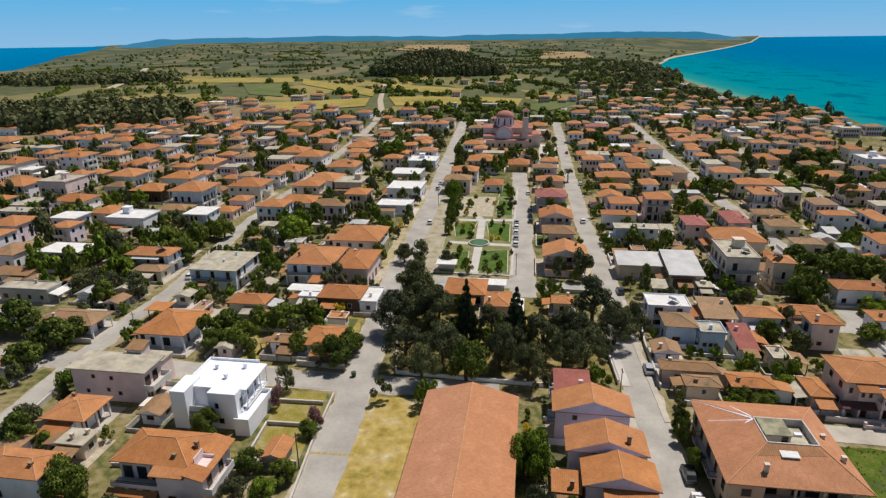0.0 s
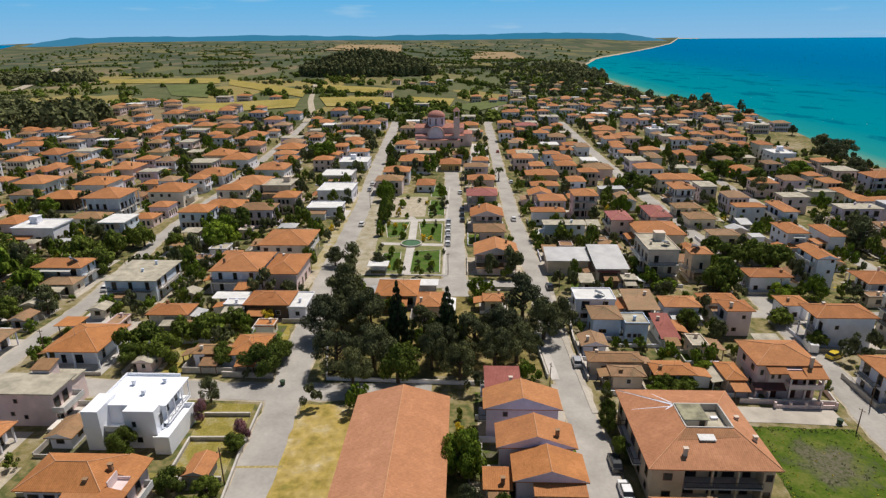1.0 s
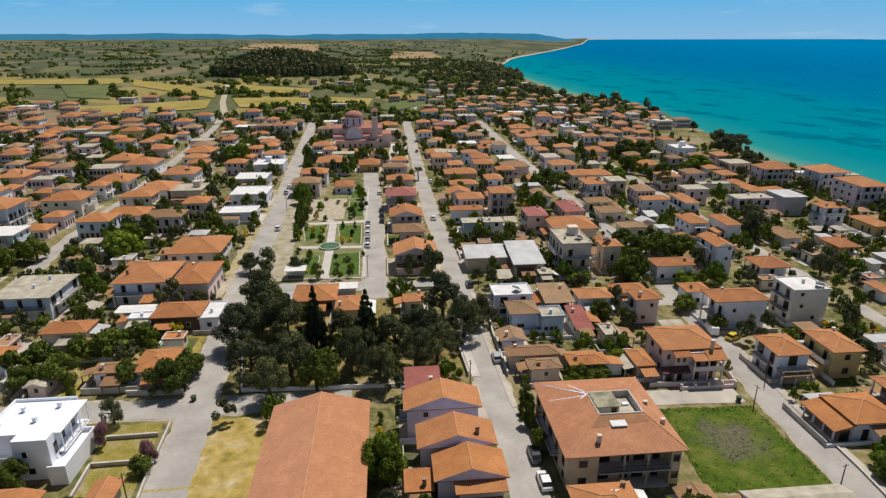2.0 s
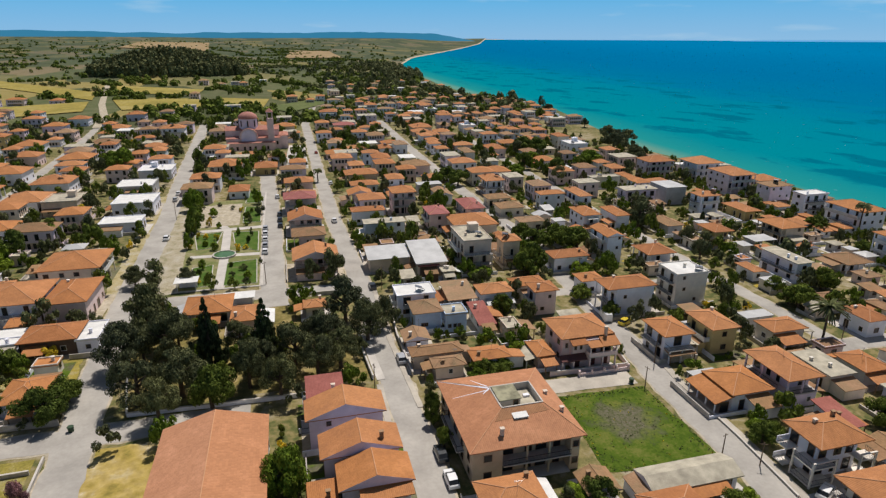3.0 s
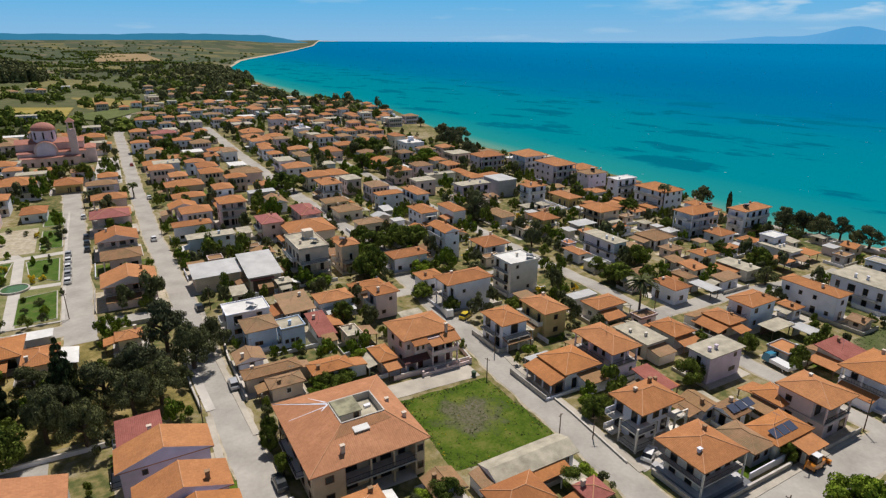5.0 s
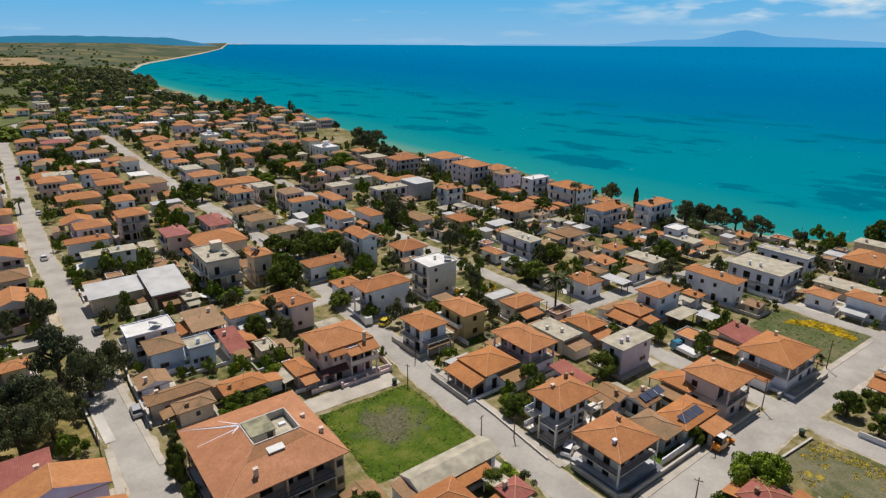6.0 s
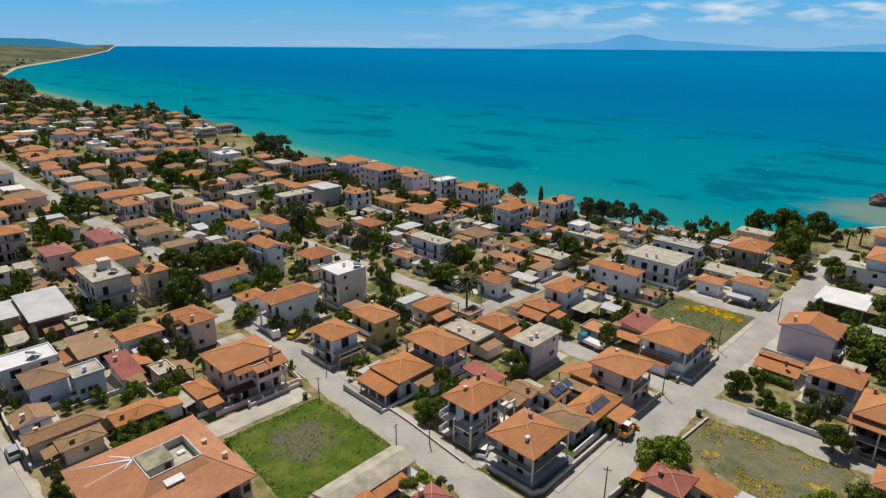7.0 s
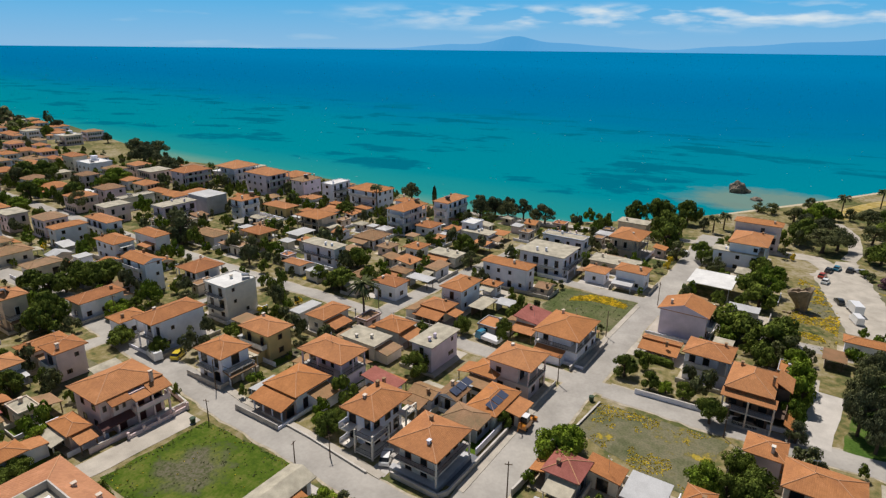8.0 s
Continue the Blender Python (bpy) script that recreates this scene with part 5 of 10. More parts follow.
house(119.4, 139.3, 6.0, 11.3, 8.4, "gable", "white", "or", "KLG")
house(131.7, 132.0, 9.8, 9.5, 3.4, "hip", "white", "or")
house(99.9, 106.8, 13.3, 7.5, 7.0, "hip", "white", "or", "KL")
house(98.2, 119.0, 6.7, 6.0, 4.0, "hip", "white", "or")
house(117.4, 106.1, 9.9, 9.0, 8.5, "flat", "cream", "wht", "K")
house(94.5, 86.2, 7.4, 8.6, 5.6, "hip", "white", "or", "B")
house(105.4, 84.8, 7.1, 9.5, 6.0, "hip", "yel", "or", "SG")
house(122.1, 80.9, 9.3, 6.2, 3.6, "hip", "cream", "or")
house(122.5, 87.8, 8.3, 4.2, 3.0, "flat", "grey", "metal")
house(115.0, 65.9, 6.4, 9.9, 3.6, "flat", "cream", "conc")
house(123.4, 63.6, 6.8, 7.6, 3.4, "hip", "grey", "or")
house(118.0, 50.9, 10.7, 6.0, 5.8, "flat", "lilac", "conc", "K")
house(144.7, 77.1, 6.4, 8.3, 4.2, "hip", "white", "or")
house(153.9, 72.8, 4.2, 7.4, 2.8, "shed", "grey", "metal")
house(156.2, 80.3, 4.2, 6.3, 3.0, "hip", "cream", "br")
house(164.1, 72.5, 7.8, 4.2, 3.0, "mono", "white", "br")
house(175.9, 75.2, 6.4, 10.6, 3.2, "flat", "cream", "conc")
house(177.4, 86.4, 7.0, 6.0, 3.4, "hip", "white", "or")
house(181.6, 105.8, 9.8, 9.5, 3.0, "hip", "white", "br")
house(203.7, 104.4, 15.0, 8.8, 8.6, "hip", "white", "or", "SL")
house(209.5, 108.5, 6.0, 6.4, 9.2, "hip", "white", "or", "N")
house(221.6, 94.9, 15.0, 7.4, 8.8, "hip", "white", "or")
house(202.4, 94.8, 8.1, 7.5, 3.2, "hip", "white", "or")
house(201.6, 84.5, 6.0, 6.0, 3.4, "hip", "white", "or")
house(200.5, 74.3, 6.0, 11.1, 4.0, "flat", "white", "conc")
house(204.2, 78.5, 7.5, 6.0, 6.0, "flat", "white", "wht")
house(224.2, 132.6, 11.6, 16.0, 8.4, "hip", "white", "or")
house(226.5, 151.9, 12.2, 7.0, 8.6, "flat", "white", "wht")
house(213.8, 142.7, 4.2, 6.4, 3.0, "hip", "white", "or")
house(212.9, 129.4, 4.2, 7.1, 3.0, "hip", "white", "or")
house(187.7, 133.4, 10.4, 12.0, 5.5, "hip", "tan", "or")
house(214.4, 155.4, 7.0, 6.6, 4.0, "hip", "white", "or")
house(226.2, 167.7, 11.6, 8.6, 8.6, "hip", "lilac", "br")
house(233.1, 214.1, 15.0, 14.6, 9.4, "hip", "white", "or")
house(228.6, 191.5, 13.0, 17.0, 9.0, "hip", "lilac", "or")
house(217.6, 228.1, 15.0, 11.8, 8.4, "hip", "lilac", "or")
house(188.5, 187.6, 10.5, 12.7, 7.0, "flat", "grey", "metal")
house(174.2, 190.0, 15.0, 7.7, 6.0, "flat", "lilac", "conc")
house(185.1, 164.7, 9.2, 7.4, 8.5, "hip", "white", "or")
house(177.9, 216.7, 15.0, 6.0, 5.0, "flat", "cream", "conc")
house(192.5, 217.9, 6.0, 14.4, 4.0, "hip", "cream", "or")
house(146.3, 192.2, 6.0, 15.0, 6.0, "hip", "white", "or")
house(135.1, 194.8, 11.0, 6.0, 6.0, "hip", "white", "or")
house(131.9, 167.5, 7.3, 11.7, 6.0, "hip", "white", "or")
house(144.5, 166.7, 6.0, 12.9, 5.0, "hip", "white", "or")
house(157.3, 154.7, 6.6, 12.7, 3.4, "hip", "grey", "br")
house(161.8, 137.3, 7.6, 9.8, 5.5, "hip", "yel", "or")
house(197.3, 158.0, 7.3, 13.5, 4.0, "hip", "yel", "or")
house(158.7, 108.7, 6.0, 14.3, 6.0, "flat", "white", "conc")
house(147.8, 111.0, 4.2, 7.8, 3.0, "hip", "white", "or")
house(173.7, 129.6, 8.5, 6.1, 3.0, "shed", "white", "metal")
house(82.5, 186.0, 7.6, 11.0, 6.0, "hip", "pink", "red")
house(97.6, 190.2, 7.6, 14.7, 6.0, "hip", "pink", "red")
house(90.5, 174.2, 15.0, 14.4, 5.0, "hip", "cream", "or")
house(77.9, 208.4, 9.5, 10.1, 8.5, "hip", "pink", "or")
house(61.4, 198.6, 12.1, 6.0, 5.0, "hip", "white", "or")
house(62.0, 181.4, 14.2, 6.0, 5.5, "flat", "blue", "conc")
house(66.1, 226.2, 9.8, 8.8, 4.5, "gable", "pink", "or")
house(76.0, 259.8, 15.0, 10.5, 5.0, "hip", "tan", "or")
house(106.8, 322.0, 7.8, 12.0, 5.0, "hip", "white", "or")
house(106.3, 270.9, 13.8, 12.0, 5.0, "hip", "pink", "br")
house(119.5, 331.3, 8.2, 12.0, 5.0, "hip", "white", "br")
house(142.5, 336.2, 7.9, 14.5, 5.0, "hip", "pink", "or")
house(146.8, 297.9, 6.9, 15.0, 5.0, "hip", "white", "br")
house(124.4, 224.6, 9.1, 12.0, 6.4, "hip", "white", "or")
house(166.9, 303.0, 10.3, 14.5, 5.0, "hip", "pink", "or")
house(193.8, 396.0, 10.9, 12.0, 5.0, "flat", "white", "wht")
house(191.0, 434.8, 10.5, 12.0, 8.0, "hip", "lilac", "or")
house(160.4, 404.3, 15.0, 15.0, 4.0, "hip", "tan", "or")
house(152.9, 370.8, 15.0, 12.0, 3.5, "hip", "tan", "or")
house(137.6, 462.9, 15.0, 13.2, 6.0, "flat", "lilac", "conc")
house(106.6, 412.8, 15.0, 10.4, 6.0, "hip", "pink", "red")
house(81.5, 308.3, 12.1, 10.3, 6.0, "flat", "blue", "conc")
house(98.7, 233.5, 11.4, 6.5, 4.0, "flat", "grey", "metal")
house(98.1, 217.5, 6.8, 13.0, 4.0, "gable", "white", "br")
house(116.8, 204.9, 10.2, 7.6, 3.5, "hip", "cream", "br")
house(114.7, 191.5, 10.2, 8.8, 3.5, "hip", "cream", "br")
house(112.3, 172.4, 9.6, 6.6, 3.5, "hip", "cream", "br")
house(277.6, 488.7, 8.9, 12.0, 6.0, "hip", "white", "or")
house(259.2, 436.3, 6.3, 12.0, 6.0, "hip", "pink", "or")
house(258.0, 409.0, 6.0, 12.0, 5.0, "hip", "cream", "br")
house(230.5, 454.1, 7.8, 12.0, 6.0, "hip", "tan", "or")
house(220.5, 400.8, 6.5, 12.0, 4.0, "hip", "white", "or")
house(170.0, 448.5, 15.0, 15.0, 4.0, "flat", "lilac", "conc")
house(239.4, 506.2, 10.0, 15.0, 6.0, "flat", "white", "conc")
house(208.8, 504.1, 10.0, 15.0, 5.0, "flat", "white", "wht")
house(218.8, 314.2, 8.5, 12.0, 8.0, "hip", "cream", "or")
house(214.9, 293.1, 12.1, 14.6, 7.0, "flat", "white", "wht")
house(283.1, 417.1, 15.0, 11.0, 5.0, "flat", "white", "wht")
house(188.9, 249.6, 4.2, 13.5, 3.0, "hip", "pink", "or")
house(34.6, 158.4, 12.6, 10.4, 5.4, "gable", "pink", "or", "SG")
house(39.0, 196.6, 11.6, 11.0, 5.4, "gable", "pink", "or", "SG")
house(37.2, 181.6, 10.6, 9.0, 4.2, "hip", "pink", "br")
house(41.8, 222.2, 12.0, 11.0, 5.9, "hip", "pink", "red", "S")
house(46.8, 252.1, 12.3, 9.2, 5.0, "hip", "pink", "or")
house(38.9, 295.8, 10.9, 13.1, 3.6, "hip", "yel", "or")
house(20.6, 293.5, 15.0, 14.3, 6.0, "hip", "cream", "or")
house(-62.9, 86.7, 8.2, 7.5, 3.4, "hip", "white", "or")
house(-58.7, 79.2, 5.3, 4.2, 3.0, "flat", "tan", "conc")
house(-61.6, 70.6, 10.7, 6.1, 5.0, "hip", "white", "or")
house(-110.6, 164.7, 15.0, 10.5, 5.5, "flat", "dark", "wht")
house(-84.2, 122.4, 14.6, 7.8, 3.4, "hip", "white", "br")
house(-59.3, 117.9, 11.5, 12.4, 4.0, "hip", "blue", "or")
house(-59.8, 152.0, 14.0, 15.0, 5.6, "flat", "blue", "conc")
house(-83.3, 160.9, 13.8, 7.7, 5.5, "hip", "blue", "or")
house(-81.2, 154.1, 9.3, 5.7, 3.0, "hip", "cream", "br")
house(-118.3, 152.7, 11.8, 5.2, 3.0, "mono", "white", "br")
house(-106.6, 141.2, 15.0, 6.0, 3.5, "flat", "grey", "conc")
house(-25.1, 173.4, 15.0, 15.0, 6.0, "hip", "cream", "or")
house(-35.0, 155.3, 13.6, 15.0, 5.6, "hip", "white", "or", "B")
house(-23.2, 152.8, 9.6, 15.4, 5.3, "hip", "pink", "or", "KN")
house(-24.8, 134.3, 11.1, 8.6, 3.6, "hip", "dark", "or")
house(-33.2, 134.6, 5.5, 4.2, 2.8, "flat", "white", "wht")
house(-17.6, 133.3, 5.2, 9.6, 3.0, "flat", "white", "wht")
house(-33.9, 138.9, 11.2, 4.2, 2.8, "shed", "white", "wht")
house(-25.4, 111.9, 7.5, 8.7, 3.2, "hip", "white", "or")
house(-32.5, 111.3, 8.4, 4.2, 3.0, "hip", "white", "br")
house(-46.6, 131.2, 9.9, 6.3, 3.4, "hip", "cream", "or")
house(-186.5, 302.8, 14.0, 12.0, 8.5, "hip", "white", "or")
house(-214.2, 370.7, 14.0, 15.0, 7.0, "hip", "white", "or")
house(-195.6, 368.6, 14.0, 12.0, 6.0, "hip", "white", "or")
house(-169.8, 339.4, 14.0, 15.0, 6.0, "hip", "blue", "or")
house(-182.1, 252.0, 15.0, 14.6, 6.0, "hip", "white", "or")
house(-162.1, 249.5, 14.0, 14.7, 8.0, "flat", "pink", "conc")
house(-148.1, 233.0, 15.0, 11.2, 3.4, "hip", "white", "or")
house(-145.9, 272.9, 15.0, 15.0, 5.0, "hip", "blue", "or")
house(-120.9, 242.6, 15.0, 12.1, 5.0, "hip", "dark", "or")
house(-118.0, 266.4, 15.0, 13.8, 5.0, "hip", "white", "or")
house(-98.3, 230.1, 15.0, 15.0, 8.0, "hip", "blue", "or")
house(-118.9, 298.8, 15.0, 15.0, 5.0, "hip", "pink", "or")
house(-109.3, 202.1, 15.0, 11.5, 5.0, "flat", "white", "wht")
house(-221.9, 307.6, 14.0, 15.0, 5.0, "hip", "white", "or")
house(-315.3, 443.4, 14.0, 15.0, 5.0, "hip", "white", "or")
house(-257.6, 400.4, 14.0, 15.0, 6.0, "hip", "white", "or")
house(-271.4, 375.1, 14.0, 15.0, 6.0, "hip", "cream", "or")
house(-152.4, 207.0, 15.0, 6.0, 6.0, "flat", "grey", "conc")
house(-47.3, 286.9, 15.0, 15.0, 5.0, "hip", "white", "or")
house(-51.5, 257.6, 15.0, 15.0, 5.0, "hip", "white", "or")
house(-39.1, 252.8, 12.8, 14.0, 5.0, "flat", "tan", "conc")
house(-55.2, 223.7, 15.0, 11.5, 4.0, "hip", "white", "or")
house(-80.6, 244.7, 15.0, 14.0, 6.0, "hip", "cream", "or")
house(-72.8, 280.2, 15.0, 15.0, 4.5, "hip", "white", "or")
house(-81.2, 328.5, 15.0, 15.0, 5.0, "hip", "tan", "or")
house(-68.9, 315.0, 15.0, 15.0, 5.0, "hip", "white", "or")
house(-70.1, 356.4, 14.0, 12.0, 5.0, "hip", "pink", "or")
house(-45.4, 339.0, 15.0, 15.0, 5.5, "hip", "cream", "or")
house(-115.3, 431.2, 14.0, 12.0, 7.0, "hip", "yel", "or")
house(-96.6, 419.0, 14.0, 12.0, 7.0, "hip", "yel", "or")
house(-109.0, 470.0, 14.0, 12.0, 7.0, "hip", "tan", "or")
house(-75.2, 393.7, 15.0, 15.0, 5.0, "hip", "white", "or")
house(-72.2, 457.7, 14.0, 12.0, 7.0, "hip", "lilac", "or")
house(-65.0, 509.7, 14.0, 12.0, 5.0, "hip", "white", "or")
house(-38.8, 396.4, 15.0, 12.0, 3.5, "hip", "white", "br")
house(-35.7, 448.9, 14.0, 12.0, 5.0, "hip", "white", "or")
house(-2.0, 427.2, 15.0, 12.0, 6.0, "hip", "white", "or")
house(-28.6, 525.5, 14.0, 12.0, 5.0, "hip", "lilac", "or")
house(-17.8, 218.4, 13.6, 10.1, 3.5, "flat", "white", "wht")
house(-14.7, 242.9, 15.0, 15.0, 4.5, "flat", "white", "wht")
house(-15.9, 273.2, 15.0, 15.0, 4.0, "flat", "grey", "wht")
house(-9.0, 303.4, 15.0, 15.0, 4.0, "flat", "white", "wht")
house(-148.2, 447.5, 14.0, 12.0, 5.0, "hip", "white", "or")
house(113.6, 493.5, 15.0, 12.0, 6.0, "hip", "white", "or")
house(68.1, 424.8, 14.1, 12.0, 5.0, "hip", "tan", "or")
house(23.9, 82.7, 12.8, 6.0, 6.0, "gable", "lilac", "or", "K")
house(22.2, 89.9, 6.4, 6.0, 5.5, "mono", "lilac", "red", "K")
house(24.0, 74.1, 12.1, 6.0, 5.2, "gable", "lilac", "or", "K")
house(24.3, 67.6, 10.6, 6.0, 4.6, "gable", "lilac", "or", "K")
house(16.9, 67.7, 4.2, 4.2, 3.0, "mono", "cream", "or")
house(25.1, 65.3, 7.3, 6.0, 4.0, "mono", "cream", "or")
house(5.7, 137.1, 10.6, 10.3, 3.4, "hip", "white", "or")
house(13.0, 129.4, 6.5, 8.6, 3.4, "hip", "pink", "or")
house(28.5, 129.9, 5.4, 4.9, 3.0, "hip", "cream", "or")
house(12.5, 141.0, 7.5, 4.2, 3.0, "shed", "white", "wht")
house(1.0, 156.7, 5.8, 4.2, 2.6, "shed", "white", "wht")
house(54.4, 154.5, 12.3, 8.9, 4.0, "mono", "tan", "metal")
house(64.4, 149.4, 9.1, 15.0, 4.4, "mono", "tan", "metal")
house(62.9, 145.8, 6.0, 7.8, 3.6, "mono", "dark", "red")
house(66.7, 139.4, 4.2, 4.2, 3.0, "flat", "cream", "conc")

# ---- particular buildings ----


def tiled_faces(name, polys, mat, parent, label=""):
    """A roof made of flat tiled slopes, each given by its corners, with a thickness below."""
    bm = bmesh.new()
    uv = bm.loops.layers.uv.new("UVMap")
    for p in polys:
        top = [bm.verts.new(v) for v in p]
        bm.faces.new(top)
        low = [bm.verts.new((v[0], v[1], v[2] - 0.16)) for v in p]
        bm.faces.new(low[::-1])
        for i in range(len(p)):
            j = (i + 1) % len(p)
            bm.faces.new((low[i], low[j], top[j], top[i]))
    bm.normal_update()
    for f in bm.faces:
        face_uv(bm, f, uv)
    return part(name, bm, mat, parent, label)


BLOCK_WALL = surface("block_render", (0.62, 0.50, 0.34), stain=0.22, vary=0.08, scale=0.4)


BLOCK_TILE = tile_mat("weathered_red_tile", (0.47, 0.212, 0.092), (0.41, 0.18, 0.08), 0.42, 0.3)


def big_block():
    """Two-storey block of flats whose tiled roof is cut open by a sunken terrace."""
    x, y, w, d, h = 47.9, 72.3, 18.4, 19.8, 6.3
    RECTS.append((x, y, w + 1, d + 1))
    ob = tagged(empty("apartment_block", x, y, gz(x, y), GRID), "two-storey cream block of flats, orange tile roof with sunken terrace", "apartment block")
    W, D = w - 1.4, d - 1.4
    bm = bmesh.new()
    # the middle of the south side is set back behind deep balconies
    plan = [(-W / 2, -D / 2), (-3.9, -D / 2), (-3.9, -D / 2 + 1.9), (7.0, -D / 2 + 1.9), (7.0, -D / 2), (W / 2, -D / 2), (W / 2, D / 2), (-W / 2, D / 2)]
    lo, hi = [bm.verts.new((*p, -0.8)) for p in plan], [bm.verts.new((*p, h)) for p in plan]
    bm.faces.new(hi)
    for k in range(8):
        bm.faces.new((lo[k], lo[(k + 1) % 8], hi[(k + 1) % 8], hi[k]))
    part("wall", bm, BLOCK_WALL, ob, "cream and tan rendered wall")
    for zf in (0.1, 3.05):
        bm = bmesh.new()
        box(bm, -3.88, 6.98, -D / 2 - 0.5, -D / 2 + 1.89, zf - 0.18, zf)
        slab = part("balcony", bm, SLAB, ob)
        bm = bmesh.new()
        for zz in (0.12, 0.92):
            box(bm, -3.85, 6.95, -D / 2 - 0.46, -D / 2 - 0.40, zf + zz, zf + zz + 0.06)
        for k in range(50):
            box(bm, -3.85 + k * 0.22, -3.82 + k * 0.22, -D / 2 - 0.445, -D / 2 - 0.415, zf, zf + 0.92)
        if zf > 1:
            part("railing", bm, RAIL, slab)
        else:
            bm.free()
    for px in (0.0, 3.6):
        bm = bmesh.new()
        box(bm, px - 0.14, px + 0.14, -D / 2 + 0.05, -D / 2 + 0.33, -0.5, h)
        part("column", bm, BLOCK_WALL, ob)
    X, Y = w / 2, d / 2
    a0, a1, b0, b1, zt = -2.1, 4.7, -3.3, 2.6, h + 2.35
    eave = [(-X, -Y, h + 0.1), (X, -Y, h + 0.1), (X, Y, h + 0.1), (-X, Y, h + 0.1)]
    rim = [(a0, b0, zt), (a1, b0, zt), (a1, b1, zt), (a0, b1, zt)]
    for i in range(4):
        roof = tiled_faces("roof_slope", [[eave[i], eave[(i + 1) % 4], rim[(i + 1) % 4], rim[i]]], BLOCK_TILE, ob)
        part("ridge", ridge_caps([(eave[i], rim[i])]), RIDGE, roof)
    # an older brown gable laid over the south slope
    south = lambda v: h + 0.13 + (v + Y) / (b0 + Y) * (zt - h - 0.1)
    worn = tile_mat("worn_brown_tile", (0.40, 0.205, 0.095), (0.33, 0.18, 0.09))
    tiled_faces("old_roof_patch", [[(u, v, south(v)) for u, v in ((a0 - 1.9, b0 - 2.2), (a1 + 0.4, b0 - 1.6), (a1 - 0.4, b0 - 0.2), (a0 - 0.1, b0 - 0.2))]], worn, ob, "older brown tile patch")
    bm = bmesh.new()
    box(bm, a0 - 0.1, a1 + 0.1, b0 - 0.1, b1 + 0.1, h + 0.1, h + 1.25)
    part("terrace", bm, TILES["conc"], ob, "bare concrete roof terrace")
    bm = bmesh.new()
    for q in ((a0 - 0.12, a0 + 0.08, b0, b1), (a1 - 0.08, a1 + 0.12, b0, b1), (a0, a1, b0 - 0.12, b0 + 0.08), (a0, a1, b1 - 0.08, b1 + 0.12)):
        box(bm, *q, h + 1.254, zt + 0.08)
    part("parapet", bm, SLAB, ob)
    bm = bmesh.new()
    box(bm, a0 + 0.1, a0 + 3.7, b0 + 1.5, b1 - 0.5, h + 1.254, h + 2.5)
    head = part("stair_head", bm, SLAB, ob)
    bm = bmesh.new()
    box(bm, a0 + 0.1, a0 + 3.85, b0 + 1.35, b1 - 0.4, h + 2.504, h + 2.64)
    part("stair_head_roof", bm, surface("mossy_concrete", (0.36, 0.34, 0.22), stain=0.5, scale=0.8), head, "mossy flat roof")
    place("door", window_mesh(0.9, 1.15, "frame", True), head, a0 + 2.9, b0 + 1.5, h + 1.27)
    bm = bmesh.new()
    box(bm, a0 + 5.0, a0 + 6.0, b1 - 2.6, b1 - 2.0, h + 1.254, h + 1.6)
    part("roof_vent", bm, WALLS["white"], ob)
    bm = bmesh.new()
    vs = box(bm, -0.85, 1.35, b0 - 2.3, b0 - 0.25, h + 1.0, h + 2.0)
    for v in vs[4:6]:
        v.co.z -= 0.25
    part("roof_hatch", bm, SLAB, ob)
    bm = bmesh.new()
    vs = box(bm, -0.95, 1.45, b0 - 2.4, b0 - 0.2, h + 2.004, h + 2.1)
    for v in vs[:2] + vs[4:6]:
        v.co.z -= 0.25
    part("hatch_lid", bm, TILES["wht"], ob)
    # white plaster repairs across the north-west slope
    bm = bmesh.new()
    for p, q, r in (((-X + 0.2, Y - 0.3), (a0 - 0.2, b1 - 0.2), 0.6), ((-X + 1.2, 3.6), (a0 - 0.3, b1 - 0.6), 0.45), ((-X + 5.4, Y - 2.4), (a0 - 0.1, b1 + 0.1), 0.6), ((a0 - 1.4, b1 - 1.0), (a0 - 0.1, b1 - 0.3), 0.9), ((a0 - 2.6, b1 + 2.4), (a0 - 0.1, b1 + 0.1), 0.7)):
        def lift(u, v):
            k = max((u + X) / (a0 + X), 0.0) if (u + X) / (a0 + X) < (Y - v) / (Y - b1) else max((Y - v) / (Y - b1), 0.0)
            return h + 0.14 + k * (zt - h - 0.1)
        tube(bm, (*p, lift(*p) - 0.03 - r * 0.1), (*q, lift(*q) - 0.03 - r * 0.28), r * 0.12, r * 0.36, 6)
    part("mortar_streak", bm, WALLS["white"], roof, "pale mortar repair")
    rng = random.Random(4)
    balcony(ob, 3, D / 2, W / 2, 2.95, 9.5, 1.2, "iron")
    openings(ob, rng, W, D, h, (1, 3), True, "frame", balconies=[(3, 1)])
    for fl in (0, 1):
        for wx, wy, wd, ht in ((-2.4, 1.9, 1.8, 2.1), (0.9, 1.9, 1.2, 2.1), (3.0, 1.9, 1.8, 2.1), (5.6, 1.9, 1.2, 2.1), (-6.2, 0, 1.3, 1.2), (7.8, 0, 1.0, 1.2)):
            win = place("door" if ht > 2 else "window", window_mesh(wd, ht, "frame", False), ob, wx, -D / 2 + wy, fl * 3.0 + (0.12 if ht > 2 else 1.0))
            place("pane", pane_mesh(wd, ht), win, 0, 0, 0)
    for cx, cy, up in ((-3.6, -Y + 2.2, 1.6), (6.6, 0.0, 1.5), (7.4, -4.6, 1.4)):
        chimney(ob, cx, cy, h + 0.2, up, WALLS["tan"])
    return ob


